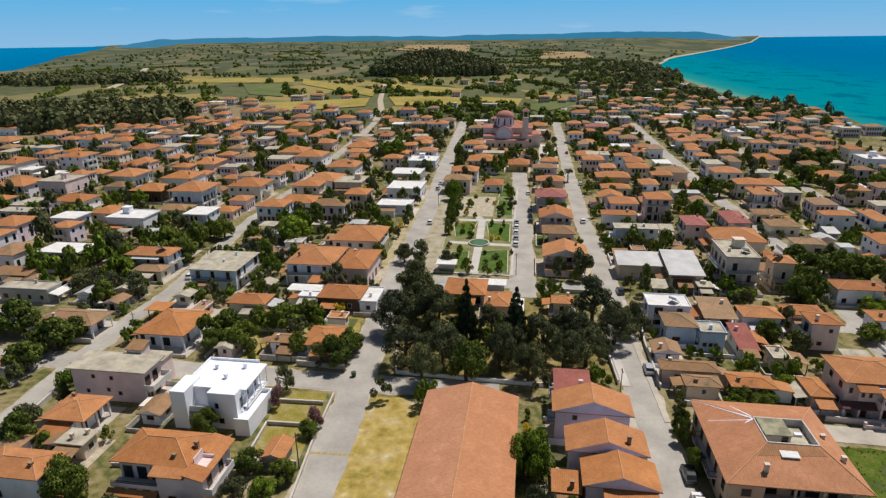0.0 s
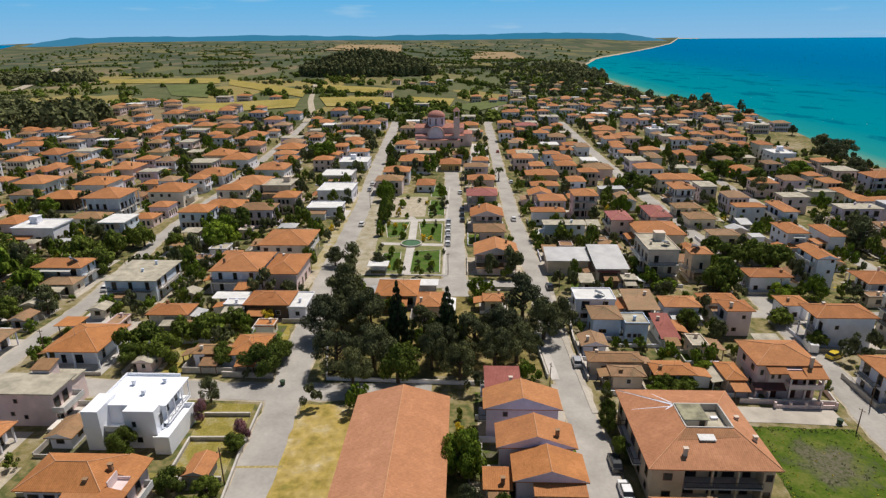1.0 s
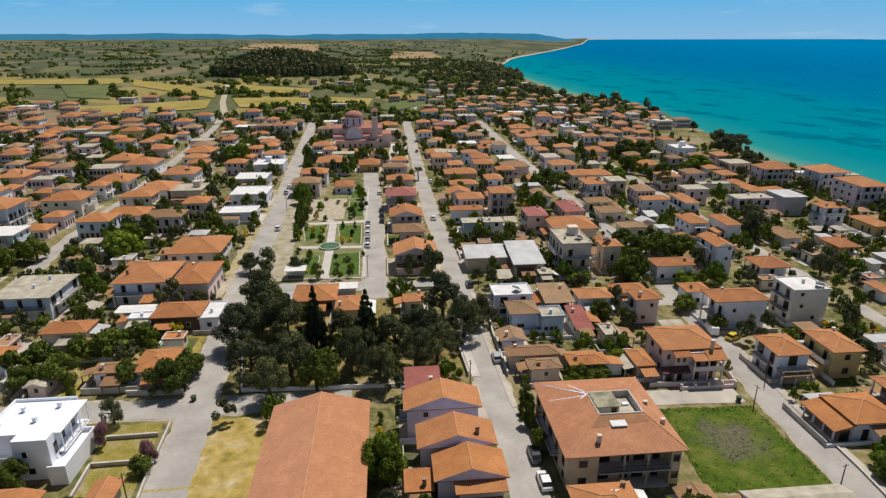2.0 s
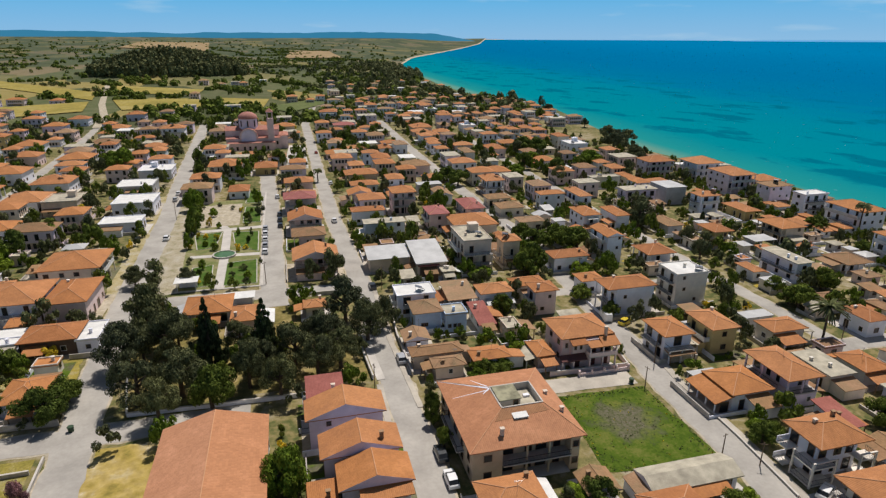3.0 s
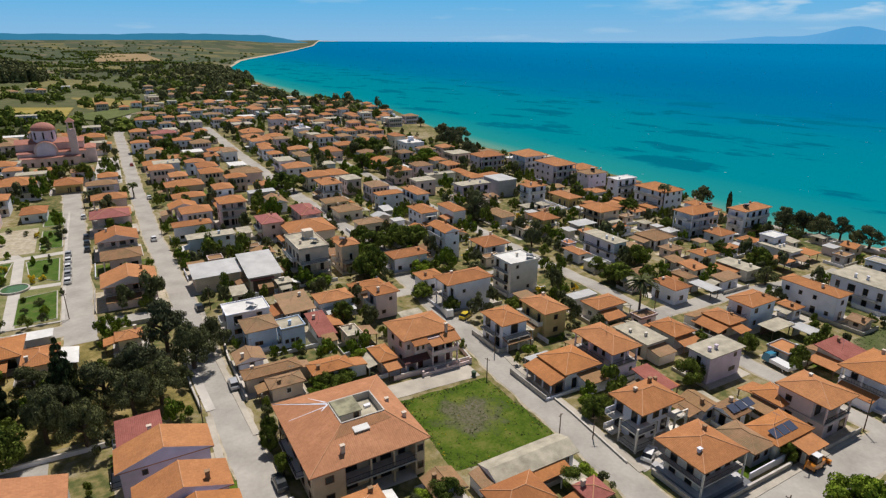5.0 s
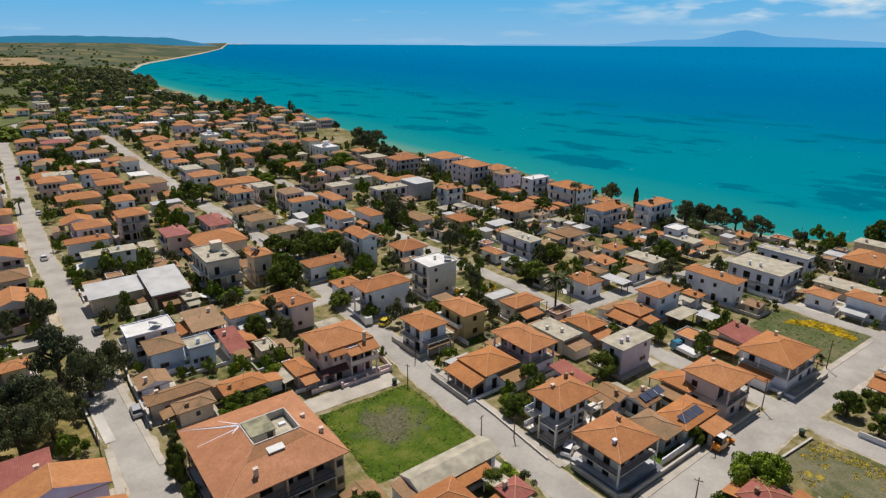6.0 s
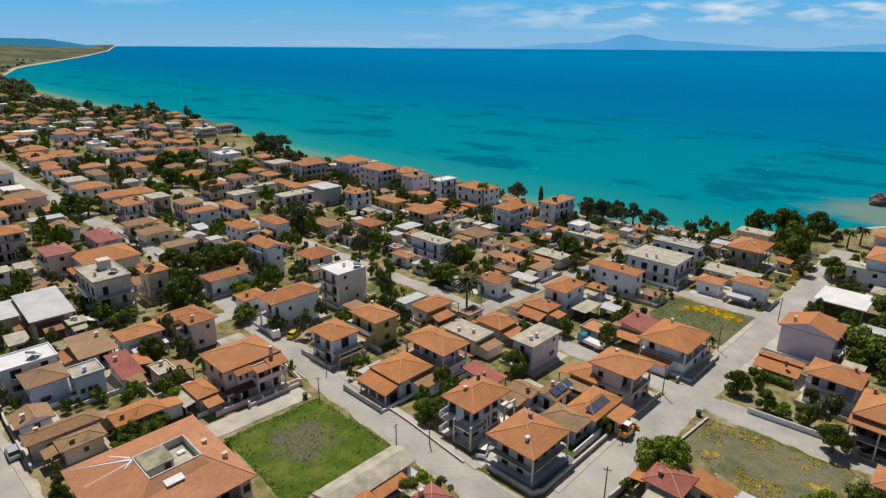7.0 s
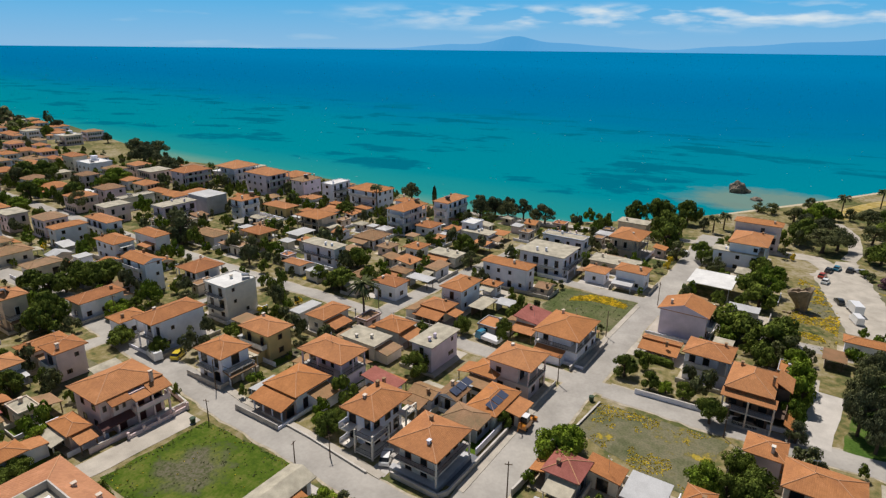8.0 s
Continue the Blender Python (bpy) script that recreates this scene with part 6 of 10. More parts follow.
def villa():
    """Pale pink villa with a long hipped roof, a lower front roof over balconies and a dark pent roof by its door."""
    x, y = 61.3 * E1.x + 101.0 * E2.x, 61.3 * E1.y + 101.0 * E2.y
    RECTS.append((x, y, 13, 14))
    ob = tagged(empty("villa", x, y, gz(x, y), GRID), "pale pink two-storey villa with orange tile roofs and balconies", "house", "village houses")
    wall = WALLS["pink"]
    bm = bmesh.new()
    box(bm, -5.3, 4.9, -2.9, 5.4, -0.8, 6.4)
    part("wall", bm, wall, ob)
    bm = bmesh.new()
    box(bm, -3.7, 4.9, -4.1, -2.904, -0.8, 6.0)
    part("front_wall", bm, wall, ob)
    bm, lines = roof_mesh("hip", 10.2, 8.3, 1.75, 0.75)
    r = part("roof", bm, TILES["or"], ob)
    r.matrix_basis = Matrix.Translation((-0.2, 1.25, 6.41))
    for ln in lines:
        part("ridge", ridge_caps([ln]), RIDGE, r)
    for u0, u1, v0, z0, z1 in ((-4.3, -0.9, -5.2, 5.75, 6.55), (-0.9, 2.0, -6.2, 5.35, 6.05), (2.0, 5.7, -6.2, 5.35, 6.55)):
        tiled_faces("front_roof", [[(u0, v0, z0), (u1, v0, z0), (u1, -2.95, z1), (u0, -2.95, z1)]], TILES["or"], ob)
    for zf in (0.15, 3.05):
        bm = bmesh.new()
        box(bm, -0.8, 5.3, -5.9, -4.104, zf - 0.17, zf)
        slab = part("balcony" if zf > 1 else "terrace", bm, SLAB, ob)
        bm = bmesh.new()
        if zf > 1:
            for a in ((-0.8, 5.3, -5.9, -5.78), (-0.8, -0.68, -5.78, -4.11), (5.18, 5.3, -5.78, -4.11)):
                box(bm, *a, zf, zf + 0.85)
            part("parapet", bm, wall, slab)
        else:
            bm.free()
    for u in (-0.6, 2.2, 5.0):
        bm = bmesh.new()
        box(bm, u - 0.14, u + 0.14, -5.86, -5.58, -0.5, 5.4)
        part("column", bm, wall, ob)
    door = surface("dark_red_door", (0.11, 0.035, 0.03), rough=0.6)
    for u, v, z, wd, ht in ((0.8, -4.1, 0.15, 1.3, 2.2), (3.6, -4.1, 0.15, 1.3, 2.2), (0.8, -4.1, 3.07, 1.3, 2.15), (3.6, -4.1, 3.07, 2.2, 2.0), (-2.6, -4.1, 0.15, 1.3, 2.2), (-3.1, -4.1, 4.1, 0.55, 1.0), (-1.9, -4.1, 4.1, 0.55, 1.0), (-4.5, -2.9, 4.1, 0.6, 1.1)):
        win = place("door" if ht > 2 else "window", window_mesh(wd, ht, "frame", False), ob, u, v, z)
        if ht > 2:
            bm = bmesh.new()
            box(bm, -wd / 2 + 0.09, wd / 2 - 0.09, -0.03, 0.012, 0.09, ht - 0.09)
            part("leaf", bm, door, win, "dark red door leaf")
        else:
            place("pane", pane_mesh(wd, ht), win, 0, 0, 0)
    for v in (-1.0, 2.6):
        for z in (1.1, 4.1):
            win = place("window", window_mesh(1.1, 1.2, "frame", False), ob, -5.3, v, z, -math.pi / 2)
            place("pane", pane_mesh(1.1, 1.2), win, 0, 0, 0)
    dark = tile_mat("dark_brown_tile", (0.15, 0.065, 0.05), (0.11, 0.05, 0.04))
    tiled_faces("pent_roof", [[(-6.6, -5.6, 2.6), (-1.0, -5.6, 2.6), (-1.0, -4.11, 3.3), (-6.6, -4.11, 3.3)]], dark, ob, "dark pent roof over the door")
    for u in (-6.3, -3.9):
        bm = bmesh.new()
        box(bm, u - 0.15, u + 0.15, -5.45, -5.15, -0.5, 2.5)
        part("post", bm, wall, ob)
    chimney(ob, 3.6, -3.6, 5.4, 2.6, WALLS["tan"])
    bm = bmesh.new()
    for k in range(5):
        u = -3.6 + 2.7 * k
        box(bm, u - 0.2, u + 0.2, -7.6, -7.2, -0.6, 1.35)
        part("gate_post", bm, wall, ob)
        bm = bmesh.new()
        if k < 4:
            box(bm, u + 0.204, u + 2.496, -7.5, -7.3, -0.6, 0.75)
            part("yard_wall", bm, wall, ob)
        bm = bmesh.new()
    bm.free()
    return ob


def hall():
    """Long low hall with a plain gabled roof of flat terracotta tiles."""
    x, y, w, d, h = 1.0, 62.0, 15.6, 50.0, 5.2
    RECTS.append((x, y, w, d))
    ob = tagged(empty("hall", x, y, gz(x, y), GRID), "long cream hall with plain terracotta gabled roof", "hall")
    W, D = w - 0.8, d - 0.8
    bm = bmesh.new()
    box(bm, -W / 2, W / 2, -D / 2, D / 2, -0.8, h)
    for s in (-1, 1):
        a = [bm.verts.new((px, s * D / 2, pz)) for px, pz in ((-W / 2, h), (W / 2, h), (0, h + 0.29 * W / 2))]
        bm.faces.new(a if s < 0 else a[::-1])
    part("wall", bm, WALLS["cream"], ob)
    rise = 0.29 * w / 2
    X, Y = w / 2, d / 2
    z = h - 0.02
    roof = tiled_faces("roof", [[(-X, -Y, z), (0, -Y, z + rise), (0, Y, z + rise), (-X, Y, z)], [(X, -Y, z), (X, Y, z), (0, Y, z + rise), (0, -Y, z + rise)]], HALL_TILE, ob)
    part("ridge", ridge_caps([((0, -Y, z + rise), (0, Y, z + rise))]), RIDGE, roof)
    rng = random.Random(9)
    openings(ob, rng, W, D, h, (1, 2, 3), True, "plain")
    return ob


HALL_TILE = tile_mat("plain_terracotta_tile", (0.475, 0.218, 0.10), (0.44, 0.20, 0.092), 0.4, 0.3)


def dome(bm, x, y, z, r, h, n=20, rings=7):
    prev = None
    for i in range(rings + 1):
        a = math.pi / 2 * i / rings
        rr, zz = r * math.cos(a), z + h * math.sin(a)
        cur = [bm.verts.new((x + max(rr, 0.02) * math.cos(2 * math.pi * k / n), y + max(rr, 0.02) * math.sin(2 * math.pi * k / n), zz)) for k in range(n)]
        if prev:
            for k in range(n):
                bm.faces.new((prev[k], prev[(k + 1) % n], cur[(k + 1) % n], cur[k]))
        prev = cur


CHURCH_TILE = tile_mat("church_red_tile", (0.43, 0.19, 0.13), (0.37, 0.16, 0.11))


def church():
    """Domed village church of pinkish stone with a bell tower."""
    x, y = 42.0, 372.0
    RECTS.append((x, y, 42, 26))
    ob = tagged(empty("church", x, y, gz(x, y), GRID), "pinkish domed village church with red tile roofs and bell tower", "church")
    stone = surface("pink_church_stone", (0.78, 0.59, 0.56), stain=0.2, vary=0.1, scale=0.3)

    def block(name, x0, x1, y0, y1, z1, roof=None):
        bm = bmesh.new()
        box(bm, x0, x1, y0, y1, -1.0, z1)
        p = part(name, bm, stone, ob)
        if roof:
            bm, lines = roof_mesh(roof, x1 - x0, y1 - y0, 0.3 * min(x1 - x0, y1 - y0) / 2 + 0.2, 0.3)
            r = part("roof", bm, [CHURCH_TILE, stone], ob)
            r.matrix_basis = Matrix.Translation(((x0 + x1) / 2, (y0 + y1) / 2, z1 + 0.01))
        return p

    block("nave", -15.5, 14.5, -4.5, 6.5, 10.6, "gablex")
    block("transept", -7.6, 2.6, -8.8, 9.5, 7.0)
    # barrel roof over the crossing, its round front in plain stone
    bm = bmesh.new()
    uv = bm.loops.layers.uv.new("UVMap")
    ring = [(-2.5 - 5.3 * math.cos(math.pi * k / 14), 7.0 + 5.1 * math.sin(math.pi * k / 14)) for k in range(15)]
    fr, bk = [bm.verts.new((px, -8.9, pz)) for px, pz in ring], [bm.verts.new((px, 9.6, pz)) for px, pz in ring]
    for k in range(14):
        bm.faces.new((fr[k], fr[k + 1], bk[k + 1], bk[k]))
    bm.faces.new(fr).material_index = 1
    bm.faces.new(bk).material_index = 1
    bm.faces.new((fr[0], bk[0], bk[14], fr[14])).material_index = 1
    bmesh.ops.recalc_face_normals(bm, faces=bm.faces[:])
    bm.normal_update()
    for f in bm.faces:
        face_uv(bm, f, uv)
    part("barrel_roof", bm, [CHURCH_TILE, stone], ob)
    block("aisle", -15.0, -7.7, -9.0, -4.6, 6.4, "mono")
    block("aisle", 2.7, 15.0, -9.0, -4.6, 6.4, "mono")
    block("porch", -14, 12, -12.0, -9.05, 4.2, "mono")
    block("narthex", 14.6, 19.5, -7.0, 7.5, 7.2, "hip")
    bm = bmesh.new()
    tube(bm, (-2.5, 0.5, 9.2), (-2.5, 0.5, 17.0), 5.3, 5.3, 20)
    part("drum", bm, WALLS["lilac"], ob)
    bm = bmesh.new()
    dome(bm, -2.5, 0.5, 17.0, 5.6, 3.8)
    part("dome", bm, CHURCH_TILE, ob)
    bm = bmesh.new()
    for k in range(8):
        a = 2 * math.pi * k / 8
        box(bm, -2.5 + 5.2 * math.cos(a) - 0.35, -2.5 + 5.2 * math.cos(a) + 0.35, 0.5 + 5.2 * math.sin(a) - 0.35, 0.5 + 5.2 * math.sin(a) + 0.35, 12.6, 16.2)
    part("drum_window", bm, GLASS, ob)
    # great arch on the transept front
    bm = bmesh.new()
    pts = [(-2.5 + 4.1 * math.cos(math.pi * k / 16), 7.2 + 4.1 * math.sin(math.pi * k / 16)) for k in range(17)]
    f = [bm.verts.new((px, -9.06, pz)) for px, pz in [(1.6, 3.2)] + pts + [(-6.6, 3.2)]]
    g = [bm.verts.new((v.co.x, -8.78, v.co.z)) for v in f]
    bm.faces.new(f[::-1])
    for i in range(len(f)):
        j = (i + 1) % len(f)
        bm.faces.new((f[i], f[j], g[j], g[i]))
    part("blind_arch", bm, WALLS["lilac"], ob)
    bm = bmesh.new()
    box(bm, 8.4, 12.0, -9.6, -6.0, -1, 17.5)
    part("bell_tower", bm, stone, ob)
    bm = bmesh.new()
    for sx in (8.6, 11.3):
        for sy in (-9.4, -6.7):
            box(bm, sx, sx + 0.55, sy, sy + 0.55, 17.5, 21.0)
    box(bm, 8.3, 12.1, -9.7, -5.9, 21.0, 21.5)
    part("belfry", bm, stone, ob)
    bm = bmesh.new()
    base = [bm.verts.new(p) for p in ((8.1, -9.9, 21.5), (12.3, -9.9, 21.5), (12.3, -5.7, 21.5), (8.1, -5.7, 21.5))]
    tip = bm.verts.new((10.2, -7.8, 23.6))
    for i in range(4):
        bm.faces.new((base[i], base[(i + 1) % 4], tip))
    bm.faces.new(base[::-1])
    part("spire", bm, CHURCH_TILE, ob)
    for xx in (-12.5, -10.2, 5.0, 7.0, 13.4):
        place("window", window_mesh(1.1, 2.1, "frame", True), ob, xx, -9.03, 2.6)
    for xx in (-12, -9, -5, -2, 1, 5, 8):
        place("door", window_mesh(1.2, 2.1, "frame", True), ob, xx, -12.03, 0.3)
    return ob


def modern_house():
    """White two-storey cubic house with a roof terrace."""
    x, y = -39.5, 90.0
    RECTS.append((x, y, 15, 14))
    ob = tagged(empty("house", x, y, gz(x, y), GRID), "bright white cubic modern house with flat roof terrace", "house")
    wt = surface("fresh_white_render", (0.87, 0.89, 0.93), stain=0.05, vary=0.03)
    for name, q in (("wall", (-4.9, 4.7, -2.6, 6.4, -0.8, 6.6)), ("wing", (-5.9, -3.2, -5.4, -0.2, -0.8, 7.2)), ("front_block", (0.4, 5.4, -4.7, -2.61, -0.8, 6.9)), ("terrace_block", (5.41, 8.0, -6.2, 3.3, -0.8, 2.5))):
        bm = bmesh.new()
        box(bm, *q)
        part(name, bm, wt, ob)
    bm = bmesh.new()
    for q in ((-4.9, 4.7, 6.2, 6.4), (-4.9, -4.7, 0.0, 6.2)):
        box(bm, *q, 6.6, 7.1)
    part("parapet", bm, wt, ob)
    bm = bmesh.new()
    for q in ((7.8, 8.0, -6.2, 3.3), (5.41, 7.8, -6.2, -6.0), (5.41, 7.8, 3.1, 3.3)):
        box(bm, *q, 2.5, 3.3)
    part("parapet", bm, wt, ob)
    for px, py in ((-2.0, 3.4), (1.2, 0.5), (3.0, 4.2)):
        chimney(ob, px, py, 6.6, 0.6, wt)
    for xx, z, k in ((1.9, 3.9, 0.8), (2.4, 1.0, 1.1)):
        yy = -4.7
        wdw = place("window", window_mesh(k, 1.2, "plain", False), ob, xx, yy, z)
        place("pane", pane_mesh(k, 1.2), wdw, 0, 0, 0)
    for yy in (-3.0, 0.5, 3.5):
        wdw = place("window", window_mesh(1.1, 2.1, "plain", False), ob, 4.7 if yy > -2.6 else 5.4, yy, 3.4, math.pi / 2)
        place("pane", pane_mesh(1.1, 2.1), wdw, 0, 0, 0)
    bm = bmesh.new()
    box(bm, -3.19, 0.39, -4.6, -2.61, 3.0, 3.16)
    b = part("balcony", bm, wt, ob)
    bm = bmesh.new()
    box(bm, -3.19, 0.39, -4.6, -4.5, 3.16, 4.0)
    part("railing", bm, RAIL_W, b)
    bm = bmesh.new()
    box(bm, 4.71, 6.3, -2.4, 5.6, 3.0, 3.16)
    b = part("balcony", bm, wt, ob)
    for k in range(4):
        bm = bmesh.new()
        box(bm, 6.1, 6.25, -2.4 + 2.6 * k, -2.2 + 2.6 * k, 3.16, 6.5)
        part("column", bm, wt, ob)
    bm = bmesh.new()
    box(bm, 6.16, 6.22, -2.2, 5.5, 3.9, 4.0)
    box(bm, 6.16, 6.22, -2.2, 5.5, 3.3, 3.36)
    part("railing", bm, RAIL_W, b)
    bm = bmesh.new()
    box(bm, 4.71, 6.35, -2.6, 6.0, 6.5, 6.62)
    part("canopy", bm, wt, ob)
    return ob


def glazed(ob, u, v, z, wd, ht, side=0, kind="frame"):
    """A window or glazed door with its pane on one side of a house."""
    win = place("door" if ht > 1.9 and z < 1.2 else "window", window_mesh(wd, ht, kind, False), ob, u, v, z, side * math.pi / 2)
    place("pane", pane_mesh(wd, ht), win, 0, 0, 0)


def blocks(ob, mat, items):
    for name, q in items:
        bm = bmesh.new()
        box(bm, *q)
        part(name, bm, mat, ob)


def hip_roof(ob, x0, x1, y0, y1, z, rise, mat=None):
    bm, lines = roof_mesh("hip", x1 - x0, y1 - y0, rise, 0.0)
    r = part("roof", bm, mat or TILES["or"], ob)
    r.matrix_basis = Matrix.Translation(((x0 + x1) / 2, (y0 + y1) / 2, z))
    part("ridge", ridge_caps(lines), RIDGE, r)
    return r


def rail_run(slab, a, b, z, mat, h=0.9, gap=0.24):
    """An open railing between two corners of a balcony."""
    bm = bmesh.new()
    n = max(2, int(math.hypot(b[0] - a[0], b[1] - a[1]) / gap))
    tube(bm, (*a, z + h), (*b, z + h), 0.035, 0.035, 5)
    tube(bm, (*a, z + 0.12), (*b, z + 0.12), 0.025, 0.025, 5)
    for k in range(n + 1):
        u, v = a[0] + (b[0] - a[0]) * k / n, a[1] + (b[1] - a[1]) * k / n
        box(bm, u - 0.014, u + 0.014, v - 0.014, v + 0.014, z, z + h)
    part("railing", bm, mat, slab)


def frame_house():
    """White house whose corner balconies stand in cream concrete frames."""
    x, y = 90.3, 48.2
    RECTS.append((x, y, 11.5, 9.0))
    ob = tagged(empty("house", x, y, gz(x, y), GRID), "white two-storey house, orange hip roof, cream framed corner balconies", "house", "village houses")
    wall, cream = WALLS["white"], WALLS["cream"]
    blocks(ob, wall, [("wall", (-3.4, 4.3, -1.9, 3.4, -0.8, 6.6))])
    hip_roof(ob, -4.7, 5.2, -3.6, 3.9, 6.5, 1.55)
    for sx, x0, x1 in ((-1, -5.7, -1.4), (1, 3.0, 6.0)):
        for zf in (0.5, 3.5):
            bm = bmesh.new()
            box(bm, x0, x1, -3.9, -1.904, zf - 0.2, zf)
            if sx < 0:
                box(bm, x0, -3.404, -1.904, 0.0, zf - 0.2, zf)
            slab = part("balcony", bm, cream, ob)
            rail_run(slab, (x0 + 0.1, -3.8), (x1 - 0.1, -3.8), zf, RAIL)
            edge = x0 + 0.1 if sx < 0 else x1 - 0.1
            rail_run(slab, (edge, -3.8), (edge, -0.1 if sx < 0 else -2.0), zf, RAIL)
        for px, py in ((x0 + 0.12, -3.78), (x1 - 0.12, -3.78)) + (((x0 + 0.12, -0.15),) if sx < 0 else ()):
            blocks(ob, cream, [("column", (px - 0.13, px + 0.13, py - 0.13, py + 0.13, -0.6, 4.5))])
        blocks(ob, cream, [("beam", (x0, x1, -3.92, -3.66, 4.504, 4.62))])
    for zf in (0.5, 3.5):
        bm = bmesh.new()
        box(bm, -5.6, -3.404, 1.2, 3.3, zf - 0.2, zf)
        slab = part("balcony", bm, cream, ob)
        rail_run(slab, (-5.5, 1.3), (-5.5, 3.2), zf, RAIL_W)
        blocks(ob, wall, [("parapet", (-5.6, -3.41, 3.2, 3.3, zf, zf + 0.9))])
        for u in (-2.2, 0.6, 2.8):
            glazed(ob, u, -1.9, zf + 0.05, 1.4, 2.1)
        glazed(ob, -3.4, -1.0, zf + 0.05, 1.2, 2.1, 3)
        glazed(ob, -3.4, 2.2, zf + 0.05, 1.5, 2.1, 3)
    chimney(ob, 2.6, 1.8, 7.0, 1.3, RIDGE_B)
    chimney(ob, -1.6, 1.0, 7.2, 0.9, WALLS["tan"])
    bm = bmesh.new()
    box(bm, -6.6, 6.4, -5.0, 4.6, 0.0, 0.05)
    part("yard", bm, PAVE, ob)
    return ob


def eave_house():
    """House whose hipped roof reaches far out over its walls and a tiled terrace."""
    x, y = 87.4, 36.7
    RECTS.append((x, y, 11.5, 10.5))
    ob = tagged(empty("house", x, y, gz(x, y), GRID), "grey two-storey house under a wide orange hip roof", "house", "village houses")
    blocks(ob, WALLS["cream"], [("wall", (-3.7, 3.7, -3.1, 3.1, -0.8, 5.44))])
    hip_roof(ob, -5.0, 5.0, -4.55, 4.55, 5.4, 1.6)
    blocks(ob, WALLS["grey"], [("plinth", (-4.9, 4.9, -4.5, -3.104, -0.8, 0.9)), ("side_plinth", (-4.9, -3.704, -3.1, 4.4, -0.8, 0.9))])
    bm = bmesh.new()
    box(bm, -4.8, 4.8, -4.4, -3.104, 2.75, 2.92)
    box(bm, -4.8, -3.704, -3.1, 4.3, 2.75, 2.92)
    slab = part("balcony", bm, SLAB, ob)
    rail_run(slab, (-4.7, -4.3), (4.7, -4.3), 2.92, RAIL)
    rail_run(slab, (-4.7, -4.3), (-4.7, 4.2), 2.92, RAIL)
    for u, v in ((-4.65, -4.25), (4.65, -4.25)):
        blocks(ob, WALLS["cream"], [("column", (u - 0.12, u + 0.12, v - 0.12, v + 0.12, 0.904, 5.36))])
    for zf in (0.95, 2.98):
        for u in (-2.3, 0.2, 2.4):
            glazed(ob, u, -3.1, zf, 1.2, 1.75)
        for v in (-1.4, 1.5):
            glazed(ob, -3.7, v, zf, 1.2, 1.75, 3)
    chimney(ob, 2.0, 1.2, 5.6, 1.6, RIDGE_B)
    chimney(ob, -2.6, -1.6, 5.8, 0.9, WALLS["white"])
    bm = bmesh.new()
    box(bm, -6.4, 6.0, -5.6, 5.0, 0.0, 0.05)
    # pale paving coloured dark, the house's shadow on it put into the colour
    part("yard", bm, surface("shade_toned_paving", (0.20, 0.21, 0.23), stain=0.25, scale=0.6), ob, "pale paved yard with the house's shade toned in")
    return ob


def chalet():
    """Brown house toned dark for its shade, with stepped orange roofs, a roof terrace cut into them and timber
    balconies.
    """
    x, y = 125.2, -9.6
    RECTS.append((x, y, 13, 11.5))
    ob = tagged(empty("house", x, y, gz(x, y), GRID), "brown house toned dark for shade, stepped orange roofs, shaded balconies", "house", "village houses")
    # brown walls in a darker brown, part of their shade put into the colour
    wall = WALLS["dark"]
    blocks(ob, wall, [("wall", (-3.2, 6.0, -2.3, 4.7, -0.8, 6.6)), ("south_wing", (1.6, 6.4, -4.7, -2.304, -0.8, 6.2))])
    hip_roof(ob, -3.9, 6.6, -2.7, 5.3, 6.62, 1.9)
    tiled_faces("lower_roof", [[(-5.0, -3.3, 5.55), (-3.15, -3.3, 6.35), (-3.15, 5.5, 6.35), (-5.0, 5.5, 5.55)]], TILES["or"], ob)
    tiled_faces("wing_roof", [[(1.2, -5.1, 6.1), (7.1, -5.1, 6.1), (7.1, -2.4, 7.5), (1.2, -2.4, 7.5)]], TILES["or"], ob)
    tiled_faces("porch_roof", [[(-5.2, -6.2, 2.7), (4.0, -6.2, 2.7), (4.0, -4.72, 3.4), (-5.2, -4.72, 3.4)]], TILES["or"], ob)
    blocks(ob, wall, [("roof_terrace", (-3.2, 1.58, -4.6, -2.304, 3.0, 3.2)), ("terrace_parapet", (-3.2, 1.58, -4.72, -4.604, 3.0, 4.2))])
    for k in range(4):
        blocks(ob, wall, [("post", (-5.0 + 2.8 * k, -4.8 + 2.8 * k, -6.0, -5.8, -0.5, 2.65))])
    for zf in (0.3, 3.2):
        bm = bmesh.new()
        box(bm, -5.1, -3.204, -3.2, 5.2, zf - 0.2, zf)
        slab = part("balcony", bm, SLAB, ob)
        rail_run(slab, (-5.0, -3.1), (-5.0, 5.1), zf, RAIL if zf > 1 else RAIL_W)
        for v in (-1.2, 1.2, 3.6):
            glazed(ob, -3.2, v, zf + 0.05, 1.5, 2.1, 3)
    for v in (-3.0, 1.0, 5.0):
        blocks(ob, WALLS["tan"], [("column", (-5.05, -4.8, v - 0.13, v + 0.13, -0.5, 5.5))])
    chimney(ob, 0.4, -2.0, 6.6, 2.0, RIDGE_B)
    chimney(ob, 4.0, 3.6, 7.0, 1.2, RIDGE_B)
    return ob


